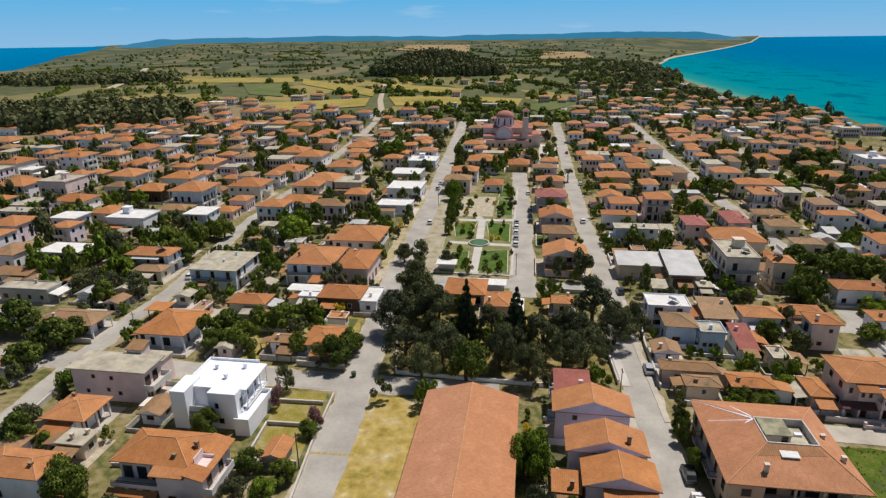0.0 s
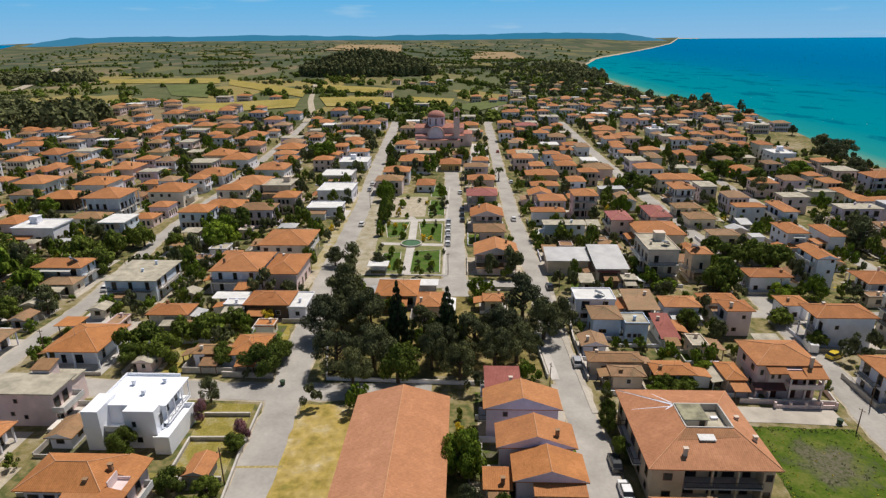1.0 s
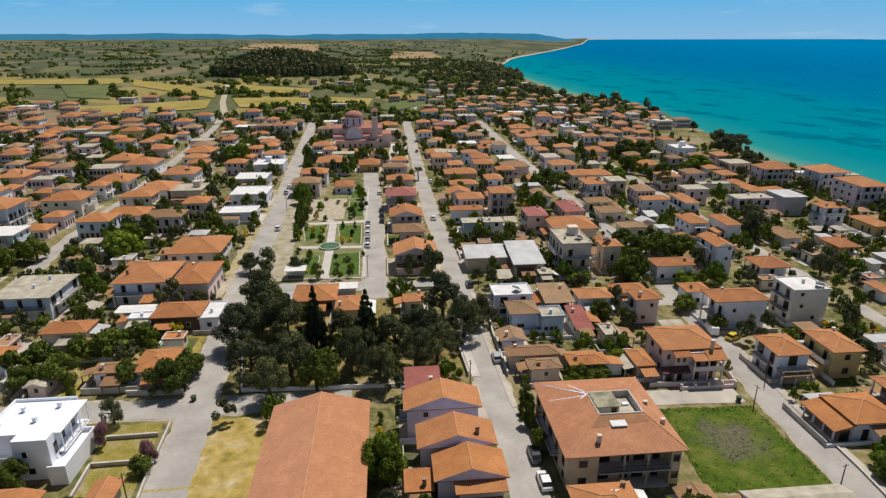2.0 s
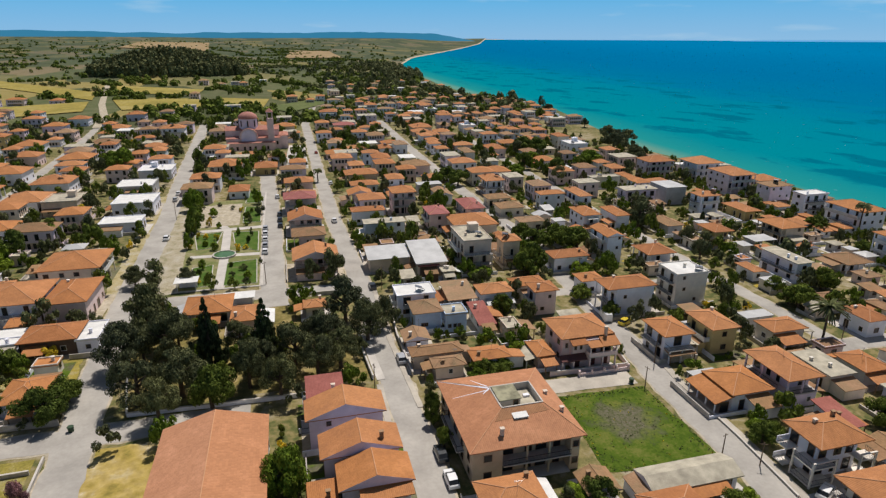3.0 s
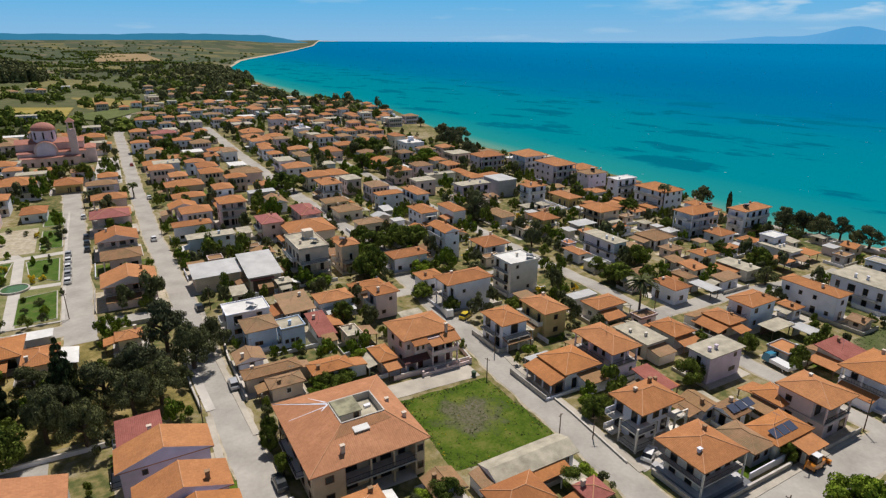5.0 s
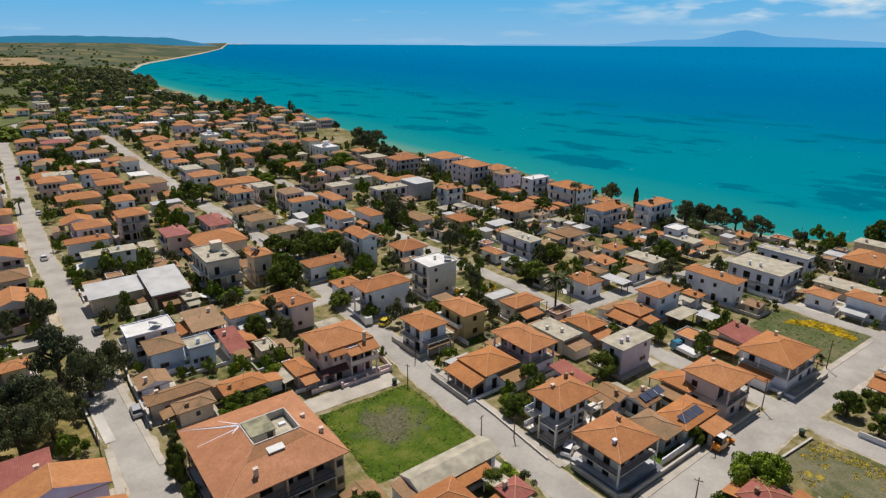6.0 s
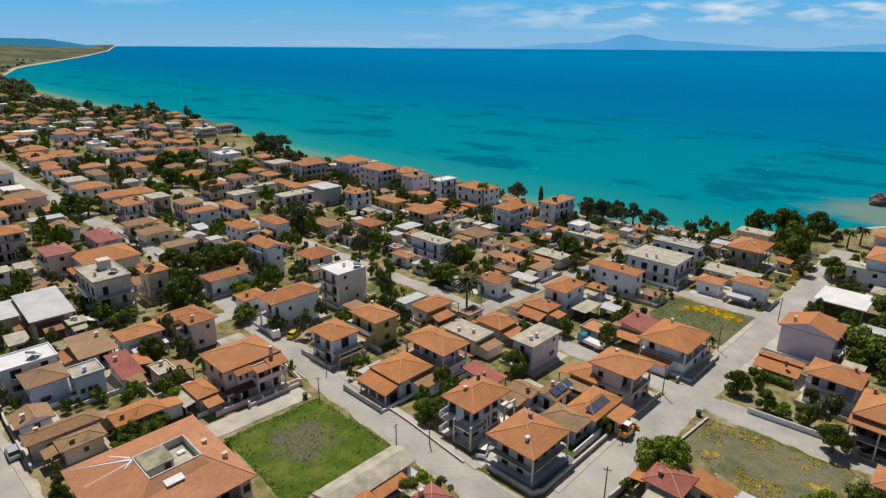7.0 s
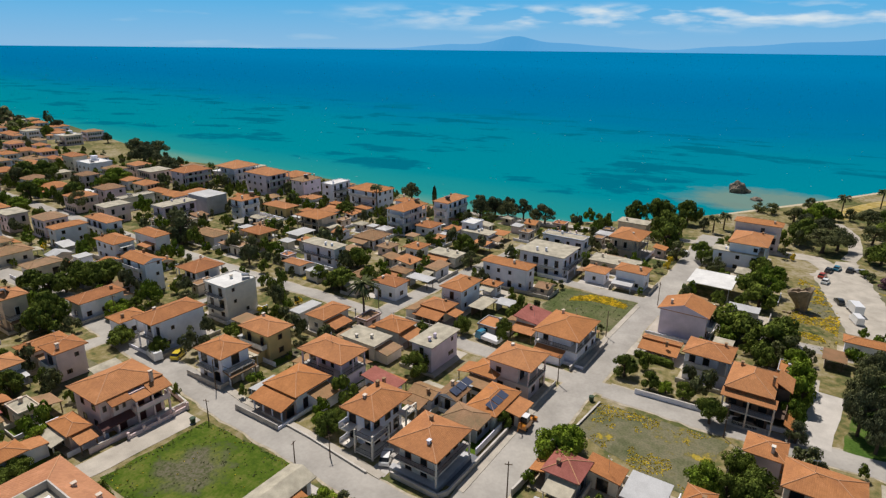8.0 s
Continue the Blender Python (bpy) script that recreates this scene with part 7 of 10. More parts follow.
def garden_house():
    """Pale pink house with a hipped roof, a lower east roof cut open by a terrace and a long balcony."""
    x, y = -40.3, 70.3
    RECTS.append((x + 0.4, y + 1.0, 16, 11))
    ob = tagged(empty("house", x, y, gz(x, y), GRID), "pale pink two-storey house with orange hip roof cut by terrace", "house", "village houses")
    wall = WALLS["pink"]
    blocks(ob, wall, [("wall", (-6.4, 4.4, -1.3, 4.7, -0.8, 6.35)), ("front_bay", (0.4, 4.39, -3.2, -1.304, -0.8, 6.2)), ("east_wing", (4.404, 7.4, -3.3, 4.4, -0.8, 6.0))])
    hip_roof(ob, -7.1, 5.0, -2.3, 5.4, 6.36, 1.75)
    tiled_faces("bay_roof", [[(-0.2, -4.0, 6.0), (5.2, -4.0, 6.0), (5.2, -1.9, 6.62), (-0.2, -1.9, 6.62)]], TILES["or"], ob)
    for v0, v1 in ((-4.2, -1.5), (1.0, 5.2)):
        tiled_faces("east_roof", [[(5.02, v0, 6.85), (8.1, v0, 6.02), (8.1, v1, 6.02), (5.02, v1, 6.85)]], TILES["or"], ob)
    tiled_faces("east_roof", [[(7.2, -1.5, 6.26), (8.1, -1.5, 6.02), (8.1, 1.0, 6.02), (7.2, 1.0, 6.26)]], TILES["or"], ob)
    blocks(ob, wall, [("terrace_wall", (5.3, 5.45, -1.4, 0.95, 6.0, 7.4)), ("terrace_wall", (5.46, 7.1, 0.8, 0.95, 6.0, 6.5))])
    bm = bmesh.new()
    box(bm, -6.9, 0.38, -3.2, -1.304, 2.84, 3.0)
    slab = part("balcony", bm, SLAB, ob)
    blocks(ob, wall, [("parapet", (-6.9, 0.38, -3.2, -3.08, 3.0, 3.55))])
    rail_run(slab, (-6.8, -3.14), (0.3, -3.14), 3.5, RAIL, 0.45)
    tiled_faces("pent_roof", [[(-7.3, -4.3, 2.3), (0.38, -4.3, 2.3), (0.38, -3.25, 2.75), (-7.3, -3.25, 2.75)]], TILES["or"], ob)
    for u in (-5.2, -3.0, -0.9):
        glazed(ob, u, -1.3, 3.05, 1.5, 2.1)
        glazed(ob, u, -1.3, 0.1, 1.3, 2.1)
    glazed(ob, 2.4, -3.2, 1.0, 1.2, 1.2)
    for v in (-1.6, 1.6):
        glazed(ob, 7.4, v, 3.2, 1.2, 2.1, 1)
    balcony(ob, 1, 4.0, 7.4, 3.0, 6.4, 1.2, "wall")
    chimney(ob, 4.2, 1.6, 6.9, 0.8, RIDGE_B)
    chimney(ob, 2.2, -0.9, 6.6, 0.7, RIDGE_B)
    return ob


def terrace_house():
    """Pale pink flat-roofed house with stepped balconies down its east side and a stair head."""
    x, y = -61.1, 96.2
    RECTS.append((x, y, 17, 11))
    ob = tagged(empty("house", x, y, gz(x, y), GRID), "pale pink flat-roofed house with stepped side balconies", "house", "village houses")
    wall = WALLS["pink"]
    blocks(ob, wall, [("wall", (-6.9, 7.4, -2.4, 3.0, -0.8, 6.5)), ("north_wing", (-2.0, 7.0, 3.004, 7.0, -0.8, 5.2))])
    blocks(ob, TILES["conc"], [("roof", (-7.5, 8.2, -3.0, 3.6, 6.504, 6.72)), ("north_roof", (-2.3, 7.3, 3.61, 7.3, 5.204, 5.4))])
    blocks(ob, wall, [("stair_head", (0.2, 3.2, 3.62, 6.2, 5.404, 7.4))])
    tiled_faces("stair_head_roof", [[(-0.1, 3.4, 7.45), (3.5, 3.4, 7.45), (3.5, 6.5, 8.1), (-0.1, 6.5, 8.1)]], TILES["br"], ob)
    for zf, d, ln in ((3.1, 2.0, 5.6), (0.4, 3.6, 6.6)):
        balcony(ob, 1, 3.0, 7.4, zf, ln, d, "wall")
        for v in (-1.4, 0.8):
            glazed(ob, 7.4, v, zf + 0.05, 1.4, 2.1, 1)
    blocks(ob, WALLS["cream"], [("terrace_wall", (8.4, 11.2, -6.2, -3.3, -0.6, 2.2))])
    for u, z in ((-2.6, 4.6), (1.0, 4.5), (-4.2, 1.5), (2.2, 1.4), (0.0, 2.0)):
        glazed(ob, u, -2.4, z, 0.7, 0.8)
    return ob


frame_house()
eave_house()
chalet()
garden_house()
terrace_house()
big_block()
villa()
hall()
church()
modern_house()


def ruin(x, y):
    """Standing stub of an oval stone tower: hollow broken top, foot worn away beneath."""
    rng = random.Random(3)
    ob = tagged(empty("ruin", x, y, gz(x, y), radians(-6)), "broken pale stone shell of an old round tower", "ruin")
    stone = surface("old_tower_stone", (0.34, 0.26, 0.17), stain=0.35, vary=0.25, scale=1.2, fine=5, bump=0.5)
    bm = bmesh.new()
    n = 28
    rings = []
    for k in range(n):
        a = 2 * math.pi * k / n
        c, s_ = math.cos(a), math.sin(a)
        gap = 0.9 * max(0.0, math.cos(3 * a + 0.6)) ** 3
        top = 5.6 - 0.9 * s_ - gap + rng.uniform(-0.18, 0.18)
        worn = 1 + rng.uniform(-0.05, 0.05)
        # the foot is eaten away on one side, so that the shell leans out over it
        prof = [(1.6, 1.3, -1.0, -0.6), (1.7, 1.4, -0.9, 0.9), (1.9, 2.1, -0.4, 2.7), (2.1, 2.9, 0.0, top), (1.35, 2.15, 0.0, top + rng.uniform(-0.12, 0.12)), (1.2, 1.9, 0.0, 4.2)]
        rings.append([bm.verts.new((rx * c * worn, ry * s_ * worn + oy, z)) for rx, ry, oy, z in prof])
    for k in range(n):
        p, q = rings[k], rings[(k + 1) % n]
        for i in range(5):
            bm.faces.new((p[i], q[i], q[i + 1], p[i + 1]))
    bm.faces.new([v[5] for v in rings])
    bmesh.ops.recalc_face_normals(bm, faces=bm.faces[:])
    part("tower_wall", bm, stone, ob)
    for k in range(7):
        bm = bmesh.new()
        q = rng.uniform(0.25, 0.5)
        vs = box(bm, -q, q, -q * 0.8, q * 0.8, -0.2, q)
        for v in vs:
            v.co += Vector((rng.uniform(-0.1, 0.1), rng.uniform(-0.1, 0.1), rng.uniform(-0.08, 0.08)))
        part("fallen_stone", bm, stone, ob).matrix_basis = Matrix.Translation((rng.uniform(-4.5, -2.5), rng.uniform(-4.0, 3.0), 0.1)) @ Matrix.Rotation(rng.uniform(0, 3), 4, "Z")
    return ob


ruin(185.5, -21.0)


def rock(x, y, r, h, seed):
    bm = bmesh.new()
    bmesh.ops.create_icosphere(bm, subdivisions=4, radius=1.0)
    for v in bm.verts:
        k = 1 + 0.35 * noise.noise(v.co * 1.7 + Vector((seed, 0, 0))) + 0.14 * noise.noise(v.co * 5 + Vector((0, seed, 0)))
        v.co = Vector((v.co.x * r * k, v.co.y * r * k, max(-0.5, v.co.z * k) * h))
    ob = part("rock", bm, surface("sea_rock", (0.30, 0.24, 0.18), stain=0.5, vary=0.25, scale=0.5, fine=3, bump=0.5))
    ob.matrix_basis = Matrix.Translation((x, y, SEA_Z + 0.2))
    return tagged(ob, "weathered brown rock standing in the shallows", "rock")


rock(352, -7.3, 4.0, 5.0, 1.3)
rock(352.5, -12.0, 1.5, 1.5, 4.1)
rock(336.5, -15.7, 2.4, 1.4, 7.7)

# ---- village park ----


def hedge_lawn(pts):
    sheet("lawn", pts, LAWN, 0.09, "", "clipped green park lawn with a pale kerb", "lawn")
    ribbon("kerb", list(pts) + [pts[0]], 0.25, PAVE_W, 0.16, "pale stone kerb round a park lawn", "kerb", thick=0.14)


def hedge(pts, h, r, label):
    """Clipped garden hedge: a run of overlapping leafy lumps cut to one height."""
    rng = np.random.default_rng(21)
    blobs = []
    for (ax, ay), (bx, by) in zip(pts, pts[1:]):
        n = max(1, round(math.hypot(bx - ax, by - ay) / (r * 0.8)))
        for k in range(n + 1):
            x, y = ax + (bx - ax) * k / n, ay + (by - ay) * k / n
            blobs += [(x, y, gz(x, y) + h * f, r) for f in (0.3, 0.7)]
    vs, fs = leaf_cloud(blobs, 60, 0.16, rng, 0.7)
    me = bpy.data.meshes.new("hedge")
    me.from_pydata(vs, [], fs)
    me.materials.append(LEAF["broad"])
    return tagged(new("hedge", me), label, "hedge")


ribbon("path", [(8.4, 153.6), (11.6, 180.0), (14.4, 206.0), (13.0, 212.0)], 2.6, PAVE_W, 0.075, "pale paved park path", "path")
ribbon("path", [(2.0, 181.6), (11.6, 180.0), (21.6, 178.4)], 2.4, PAVE_W, 0.08, "pale paved park path", "path")
ribbon("path", [(1.0, 206.6), (26.0, 206.2)], 3.0, PAVE_W, 0.085, "pale paved park path", "path")
hedge_lawn([(4.0, 203.0), (12.6, 204.0), (9.4, 188.6), (4.2, 187.6)])
hedge_lawn([(15.8, 202.6), (24.0, 201.4), (21.4, 181.0), (17.4, 185.6), (15.4, 188.6)])
hedge_lawn([(2.6, 172.0), (8.0, 172.6), (6.6, 156.6), (0.6, 157.6)])
hedge_lawn([(11.8, 173.0), (20.2, 173.6), (18.0, 154.8), (9.6, 156.0)])
hedge_lawn([(20.0, 213.0), (26.0, 212.4), (28.6, 233), (23.0, 234)])
hedge_lawn([(23.6, 240.0), (29.6, 239.4), (31.6, 258), (26.6, 259)])
sheet("ground", [(3.5, 211.0), (18.6, 211.0), (22.4, 240), (7.6, 240)], DIRT, 0.1, label="pale sandy playground in the park", category="playground")
ribbon("kerb", [(18.9, 152.6), (26.9, 212), (33.4, 256)], 0.7, PAVE_W, 0.17, "pale park edge wall along the street", "kerb", thick=0.3)
ribbon("kerb", [(-2.0, 155.4), (18.9, 152.6)], 0.7, PAVE_W, 0.17, "pale park edge wall along the street", "kerb", thick=0.3)


def fountain(x, y, r):
    ob = tagged(empty("fountain", x, y, gz(x, y)), "round pale stone fountain basin with green water", "fountain")
    bm = bmesh.new()
    n = 28
    prof = [(r, 0), (r, 0.55), (r - 0.35, 0.55), (r - 0.35, 0.1)]
    rings = [[bm.verts.new((a * math.cos(2 * math.pi * k / n), a * math.sin(2 * math.pi * k / n), z)) for k in range(n)] for a, z in prof]
    for p, q in zip(rings, rings[1:]):
        for k in range(n):
            bm.faces.new((p[k], p[(k + 1) % n], q[(k + 1) % n], q[k]))
    part("basin", bm, PAVE_W, ob)
    bm = bmesh.new()
    bm.faces.new([bm.verts.new(((r - 0.36) * math.cos(2 * math.pi * k / n), (r - 0.36) * math.sin(2 * math.pi * k / n), 0.38)) for k in range(n)])
    part("water", bm, surface("green_pool_water", (0.10, 0.20, 0.08), rough=0.1, spec=0.5, bump=0), ob)
    return ob


fountain(11.6, 180.2, 3.4)

# ---- trees ----


def leaf_cloud(blobs, per, size, rng, squash=1.0, loose=0.5):
    """Small leaf faces all over a set of rough lumps, as arrays of corners and quads."""
    vs, fs = [], []
    for cx, cy, cz, rad in blobs:
        n = max(4, int(per * (rad / 0.33) ** 2))
        d = rng.normal(size=(n, 3))
        d /= np.linalg.norm(d, axis=1)[:, None]
        p = np.array([cx, cy, cz]) + d * rad * (1.14 - (0.12 + loose) * rng.random(size=(n, 1)) ** 1.7) * np.array([1, 1, squash])
        nr = d + np.array([0, 0, 0.25]) + loose * rng.normal(size=(n, 3))
        nr /= np.linalg.norm(nr, axis=1)[:, None]
        t = np.cross(nr, rng.normal(size=(n, 3)))
        t /= np.linalg.norm(t, axis=1)[:, None]
        b = np.cross(nr, t)
        s = size * rng.uniform(0.6, 1.35, size=(n, 1))
        k0 = len(vs)
        leaf = np.stack([p + t * s, p - t * s * 0.55 + b * s * 0.85, p - t * s * 0.55 - b * s * 0.85], axis=1).reshape(-1, 3)
        vs.extend(leaf.tolist())
        fs.extend([(k0 + 3 * i, k0 + 3 * i + 1, k0 + 3 * i + 2) for i in range(n)])
    return vs, fs


def crown_blobs(kind, rng):
    """Lumps of a crown in a frame one radius wide and one height tall."""
    out = []
    if kind in ("fir", "cypress"):
        if kind == "fir":
            # tiers of drooping boughs of uneven reach
            for k in range(10):
                t = k / 9
                m = 7 - k // 2
                for j in range(m):
                    a = 2 * math.pi * (j + rng.uniform(0, 0.7)) / m + k
                    reach = ((1 - t) * 1.0 + 0.05) * rng.uniform(0.55, 1.25)
                    for q in (0.45, 0.85):
                        out.append((q * reach * math.cos(a), q * reach * math.sin(a), 0.14 + 0.84 * t - 0.045 * q, 0.055 + 0.085 * (1 - t)))
            return out
        for k in range(15):
            t = k / 14
            wd = (1 - t) * 0.8 + 0.08
            if kind == "cypress":
                wd = 0.75 * math.sin(math.pi * (0.12 + 0.86 * t)) ** 0.7 + 0.05
            m = 5 if wd > 0.4 else 2
            for j in range(m):
                a = 2 * math.pi * (j + rng.uniform(0, 0.6)) / m + k
                out.append((0.62 * wd * math.cos(a), 0.62 * wd * math.sin(a), 0.14 + 0.83 * t, 0.10 + 0.24 * wd))
        return out
    n = {"pine": 24, "broad": 22, "olive": 18, "bright": 22, "bloom": 12, "gold": 12}[kind]
    low, high = {"pine": (0.40, 0.96)}.get(kind, (0.26, 0.94))
    if kind in ("gold", "bloom"):
        low = 0.15
    for k in range(n):
        a = rng.uniform(0, 2 * math.pi)
        z = rng.uniform(0, 1)
        rim = math.sqrt(max(0.05, 1 - (2 * z - 0.85) ** 2)) if kind != "pine" else (1.0 - 0.62 * z ** 1.5)
        q = rim * math.sqrt(rng.uniform(0.05, 1)) * 0.82
        out.append((q * math.cos(a), q * math.sin(a), low + (high - low) * z, rng.uniform(0.14, 0.36) if kind != "pine" else rng.uniform(0.15, 0.32)))
    return out


def tree_kit(kind, variant, coarse=False):
    """One tree of its kind, a radius and a height of one: trunk with limbs, and a leafy crown."""
    rng = np.random.default_rng(100 * variant + len(kind) * 7 + ord(kind[0]))
    bm = bmesh.new()
    base = 0.045 if kind not in ("gold", "bloom") else 0.03
    lean = rng.uniform(-0.06, 0.06, 2)
    tube(bm, (0, 0, -0.05), (lean[0], lean[1], 0.45), base * 2.2, base * 1.5, 7)
    tube(bm, (lean[0], lean[1], 0.44), (lean[0] * 2, lean[1] * 2, 0.82), base * 1.5, base * 0.6, 6)
    if kind not in ("fir", "cypress"):
        for k in range(5):
            a = 2 * math.pi * k / 5 + rng.uniform(0, 1)
            z = rng.uniform(0.32, 0.55)
            tube(bm, (lean[0], lean[1], z - 0.03), (0.6 * math.cos(a), 0.6 * math.sin(a), z + rng.uniform(0.12, 0.28)), base * 0.9, base * 0.3, 5)
    trunk = mesh_of("trunk", bm, BARK)
    per, size = {"pine": (820, 0.027), "fir": (800, 0.042), "cypress": (300, 0.07), "olive": (430, 0.036)}.get(kind, (560, 0.042))
    if coarse:
        per, size = per * 0.4, size * 1.5
    vs, fs = leaf_cloud(crown_blobs(kind, rng), per, size, rng, {"pine": 0.42, "fir": 0.24, "cypress": 0.35}.get(kind, 0.60), 0.28 if coarse else 0.42)
    me = bpy.data.meshes.new("crown")
    me.from_pydata(vs, [], fs)
    me.materials.append(LEAF[{"fir": "cypress"}.get(kind, kind)])
    return trunk, me


TREE_WORDS = {"pine": "dark green pine with a ragged spreading crown", "fir": "tall dark conical fir", "cypress": "slim dark green cypress tree", "broad": "leafy green garden tree", "olive": "grey-green olive tree with airy crown", "bright": "fresh green leafy tree", "bloom": "shrub with purple-pink blossom", "gold": "yellow flowering broom bush", "palm": "date palm with arching fronds"}
SPOTS = []


def tree(kind, x, y, h, r, z=None):
    rng = random.Random(int(x * 71 + y * 337))
    variant = rng.randrange(3)
    coarse = math.hypot(x, y) > 125
    trunk, crown = shared(("tree", kind, variant, coarse), lambda: tree_kit(kind, variant, coarse))
    ob = new("tree" if h > 3.2 else "bush")
    ob.matrix_basis = Matrix.Translation((x, y, gz(x, y) if z is None else z)) @ Matrix.Rotation(rng.uniform(0, 6.28), 4, "Z") @ Matrix.Diagonal((r * rng.uniform(0.92, 1.1), r * rng.uniform(0.92, 1.1), h * rng.uniform(0.94, 1.06), 1))
    tagged(ob, TREE_WORDS[kind] if h > 3.2 or kind in ("bloom", "gold") else "low green garden bush", "tree" if h > 3.2 else "bush", "village trees" if h > 3.2 else "garden bushes")
    for name, me in (("trunk", trunk), ("crown", crown)):
        c = new(name, me)
        c.parent = ob
    SPOTS.append((x, y, r))
    return ob


def palm(x, y, h, r):
    rng = random.Random(int(x * 13 + y))
    ob = tagged(empty("palm_tree", x, y, gz(x, y)), TREE_WORDS["palm"], "palm")
    bm = bmesh.new()
    for k in range(8):
        tube(bm, (0.06 * math.sin(k), 0, h * k / 8), (0.06 * math.sin(k + 1), 0, h * (k + 1) / 8 + 0.05), 0.30 - 0.008 * k, 0.25 - 0.008 * k, 8)
    part("trunk", bm, BARK, ob)
    bm = bmesh.new()
    for k in range(46):
        a, up = rng.uniform(0, 6.28), rng.uniform(-0.5, 1.15)
        prev = None
        for i in range(6):
            t = i / 5
            q = r * t
            z = h + q * math.sin(up) * (1 - 0.2 * t) - 0.42 * r * t * t
            c = Vector((q * math.cos(up * 0.6) * math.cos(a), q * math.cos(up * 0.6) * math.sin(a), z))
            side = Vector((-math.sin(a), math.cos(a), 0)) * 0.34 * (1 - abs(2 * t - 0.8) * 0.6)
            cur = [bm.verts.new(c - side - Vector((0, 0, 0.22))), bm.verts.new(c), bm.verts.new(c + side - Vector((0, 0, 0.22)))]
            if prev:
                bm.faces.new((prev[0], prev[1], cur[1], cur[0]))
                bm.faces.new((prev[1], prev[2], cur[2], cur[1]))
            prev = cur
    part("crown", bm, LEAF["olive"], ob)
    SPOTS.append((x, y, r))
    return ob


def far_clumps(name, spots, kind, label, seed, leaves=44):
    """Woods and hedgerows too far off to count: many small leafy lumps in one mesh."""
    rng = np.random.default_rng(seed)
    vs, fs = [], []
    for x, y, z, r, h in spots:
        n = leaves
        d = rng.normal(size=(n, 3))
        d /= np.linalg.norm(d, axis=1)[:, None]
        d[:, 2] = np.abs(d[:, 2])
        p = np.array([x, y, z + h * 0.1]) + d * np.array([r, r, h * 0.9]) * rng.uniform(0.78, 1.05, size=(n, 1))
        nr = d * np.array([1, 1, r / h]) + 0.16 * rng.normal(size=(n, 3))
        nr /= np.linalg.norm(nr, axis=1)[:, None]
        t = np.cross(nr, rng.normal(size=(n, 3)))
        t /= np.linalg.norm(t, axis=1)[:, None]
        b = np.cross(nr, t)
        s = r * 0.30 * rng.uniform(0.7, 1.3, size=(n, 1))
        k0 = len(vs)
        vs.extend(np.stack([p + t * s, p + b * s, p - t * s, p - b * s], axis=1).reshape(-1, 3).tolist())
        fs.extend([(k0 + 4 * i, k0 + 4 * i + 1, k0 + 4 * i + 2, k0 + 4 * i + 3) for i in range(n)])
    me = bpy.data.meshes.new(name)
    me.from_pydata(vs, [], fs)
    me.materials.append(LEAF[kind])
    return tagged(new(name, me), label, "woods", kind="stuff")


def in_field(x, y):
    for pts in FIELDS:
        sides = [(bx - ax) * (y - ay) - (by - ay) * (x - ax) for (ax, ay), (bx, by) in zip(pts, pts[1:] + pts[:1])]
        if all(s > 0 for s in sides) or all(s < 0 for s in sides):
            return True
    return False


def on_land(x, y):
    return west_coast_x(y) + 80 < x < coast_x(y) - 12 and not in_field(x, y)


def ground_z(x, y):
    return max(gz(x, y) + land_rise(x, y), SEA_Z + 3.0 + sea_lift(x, y))


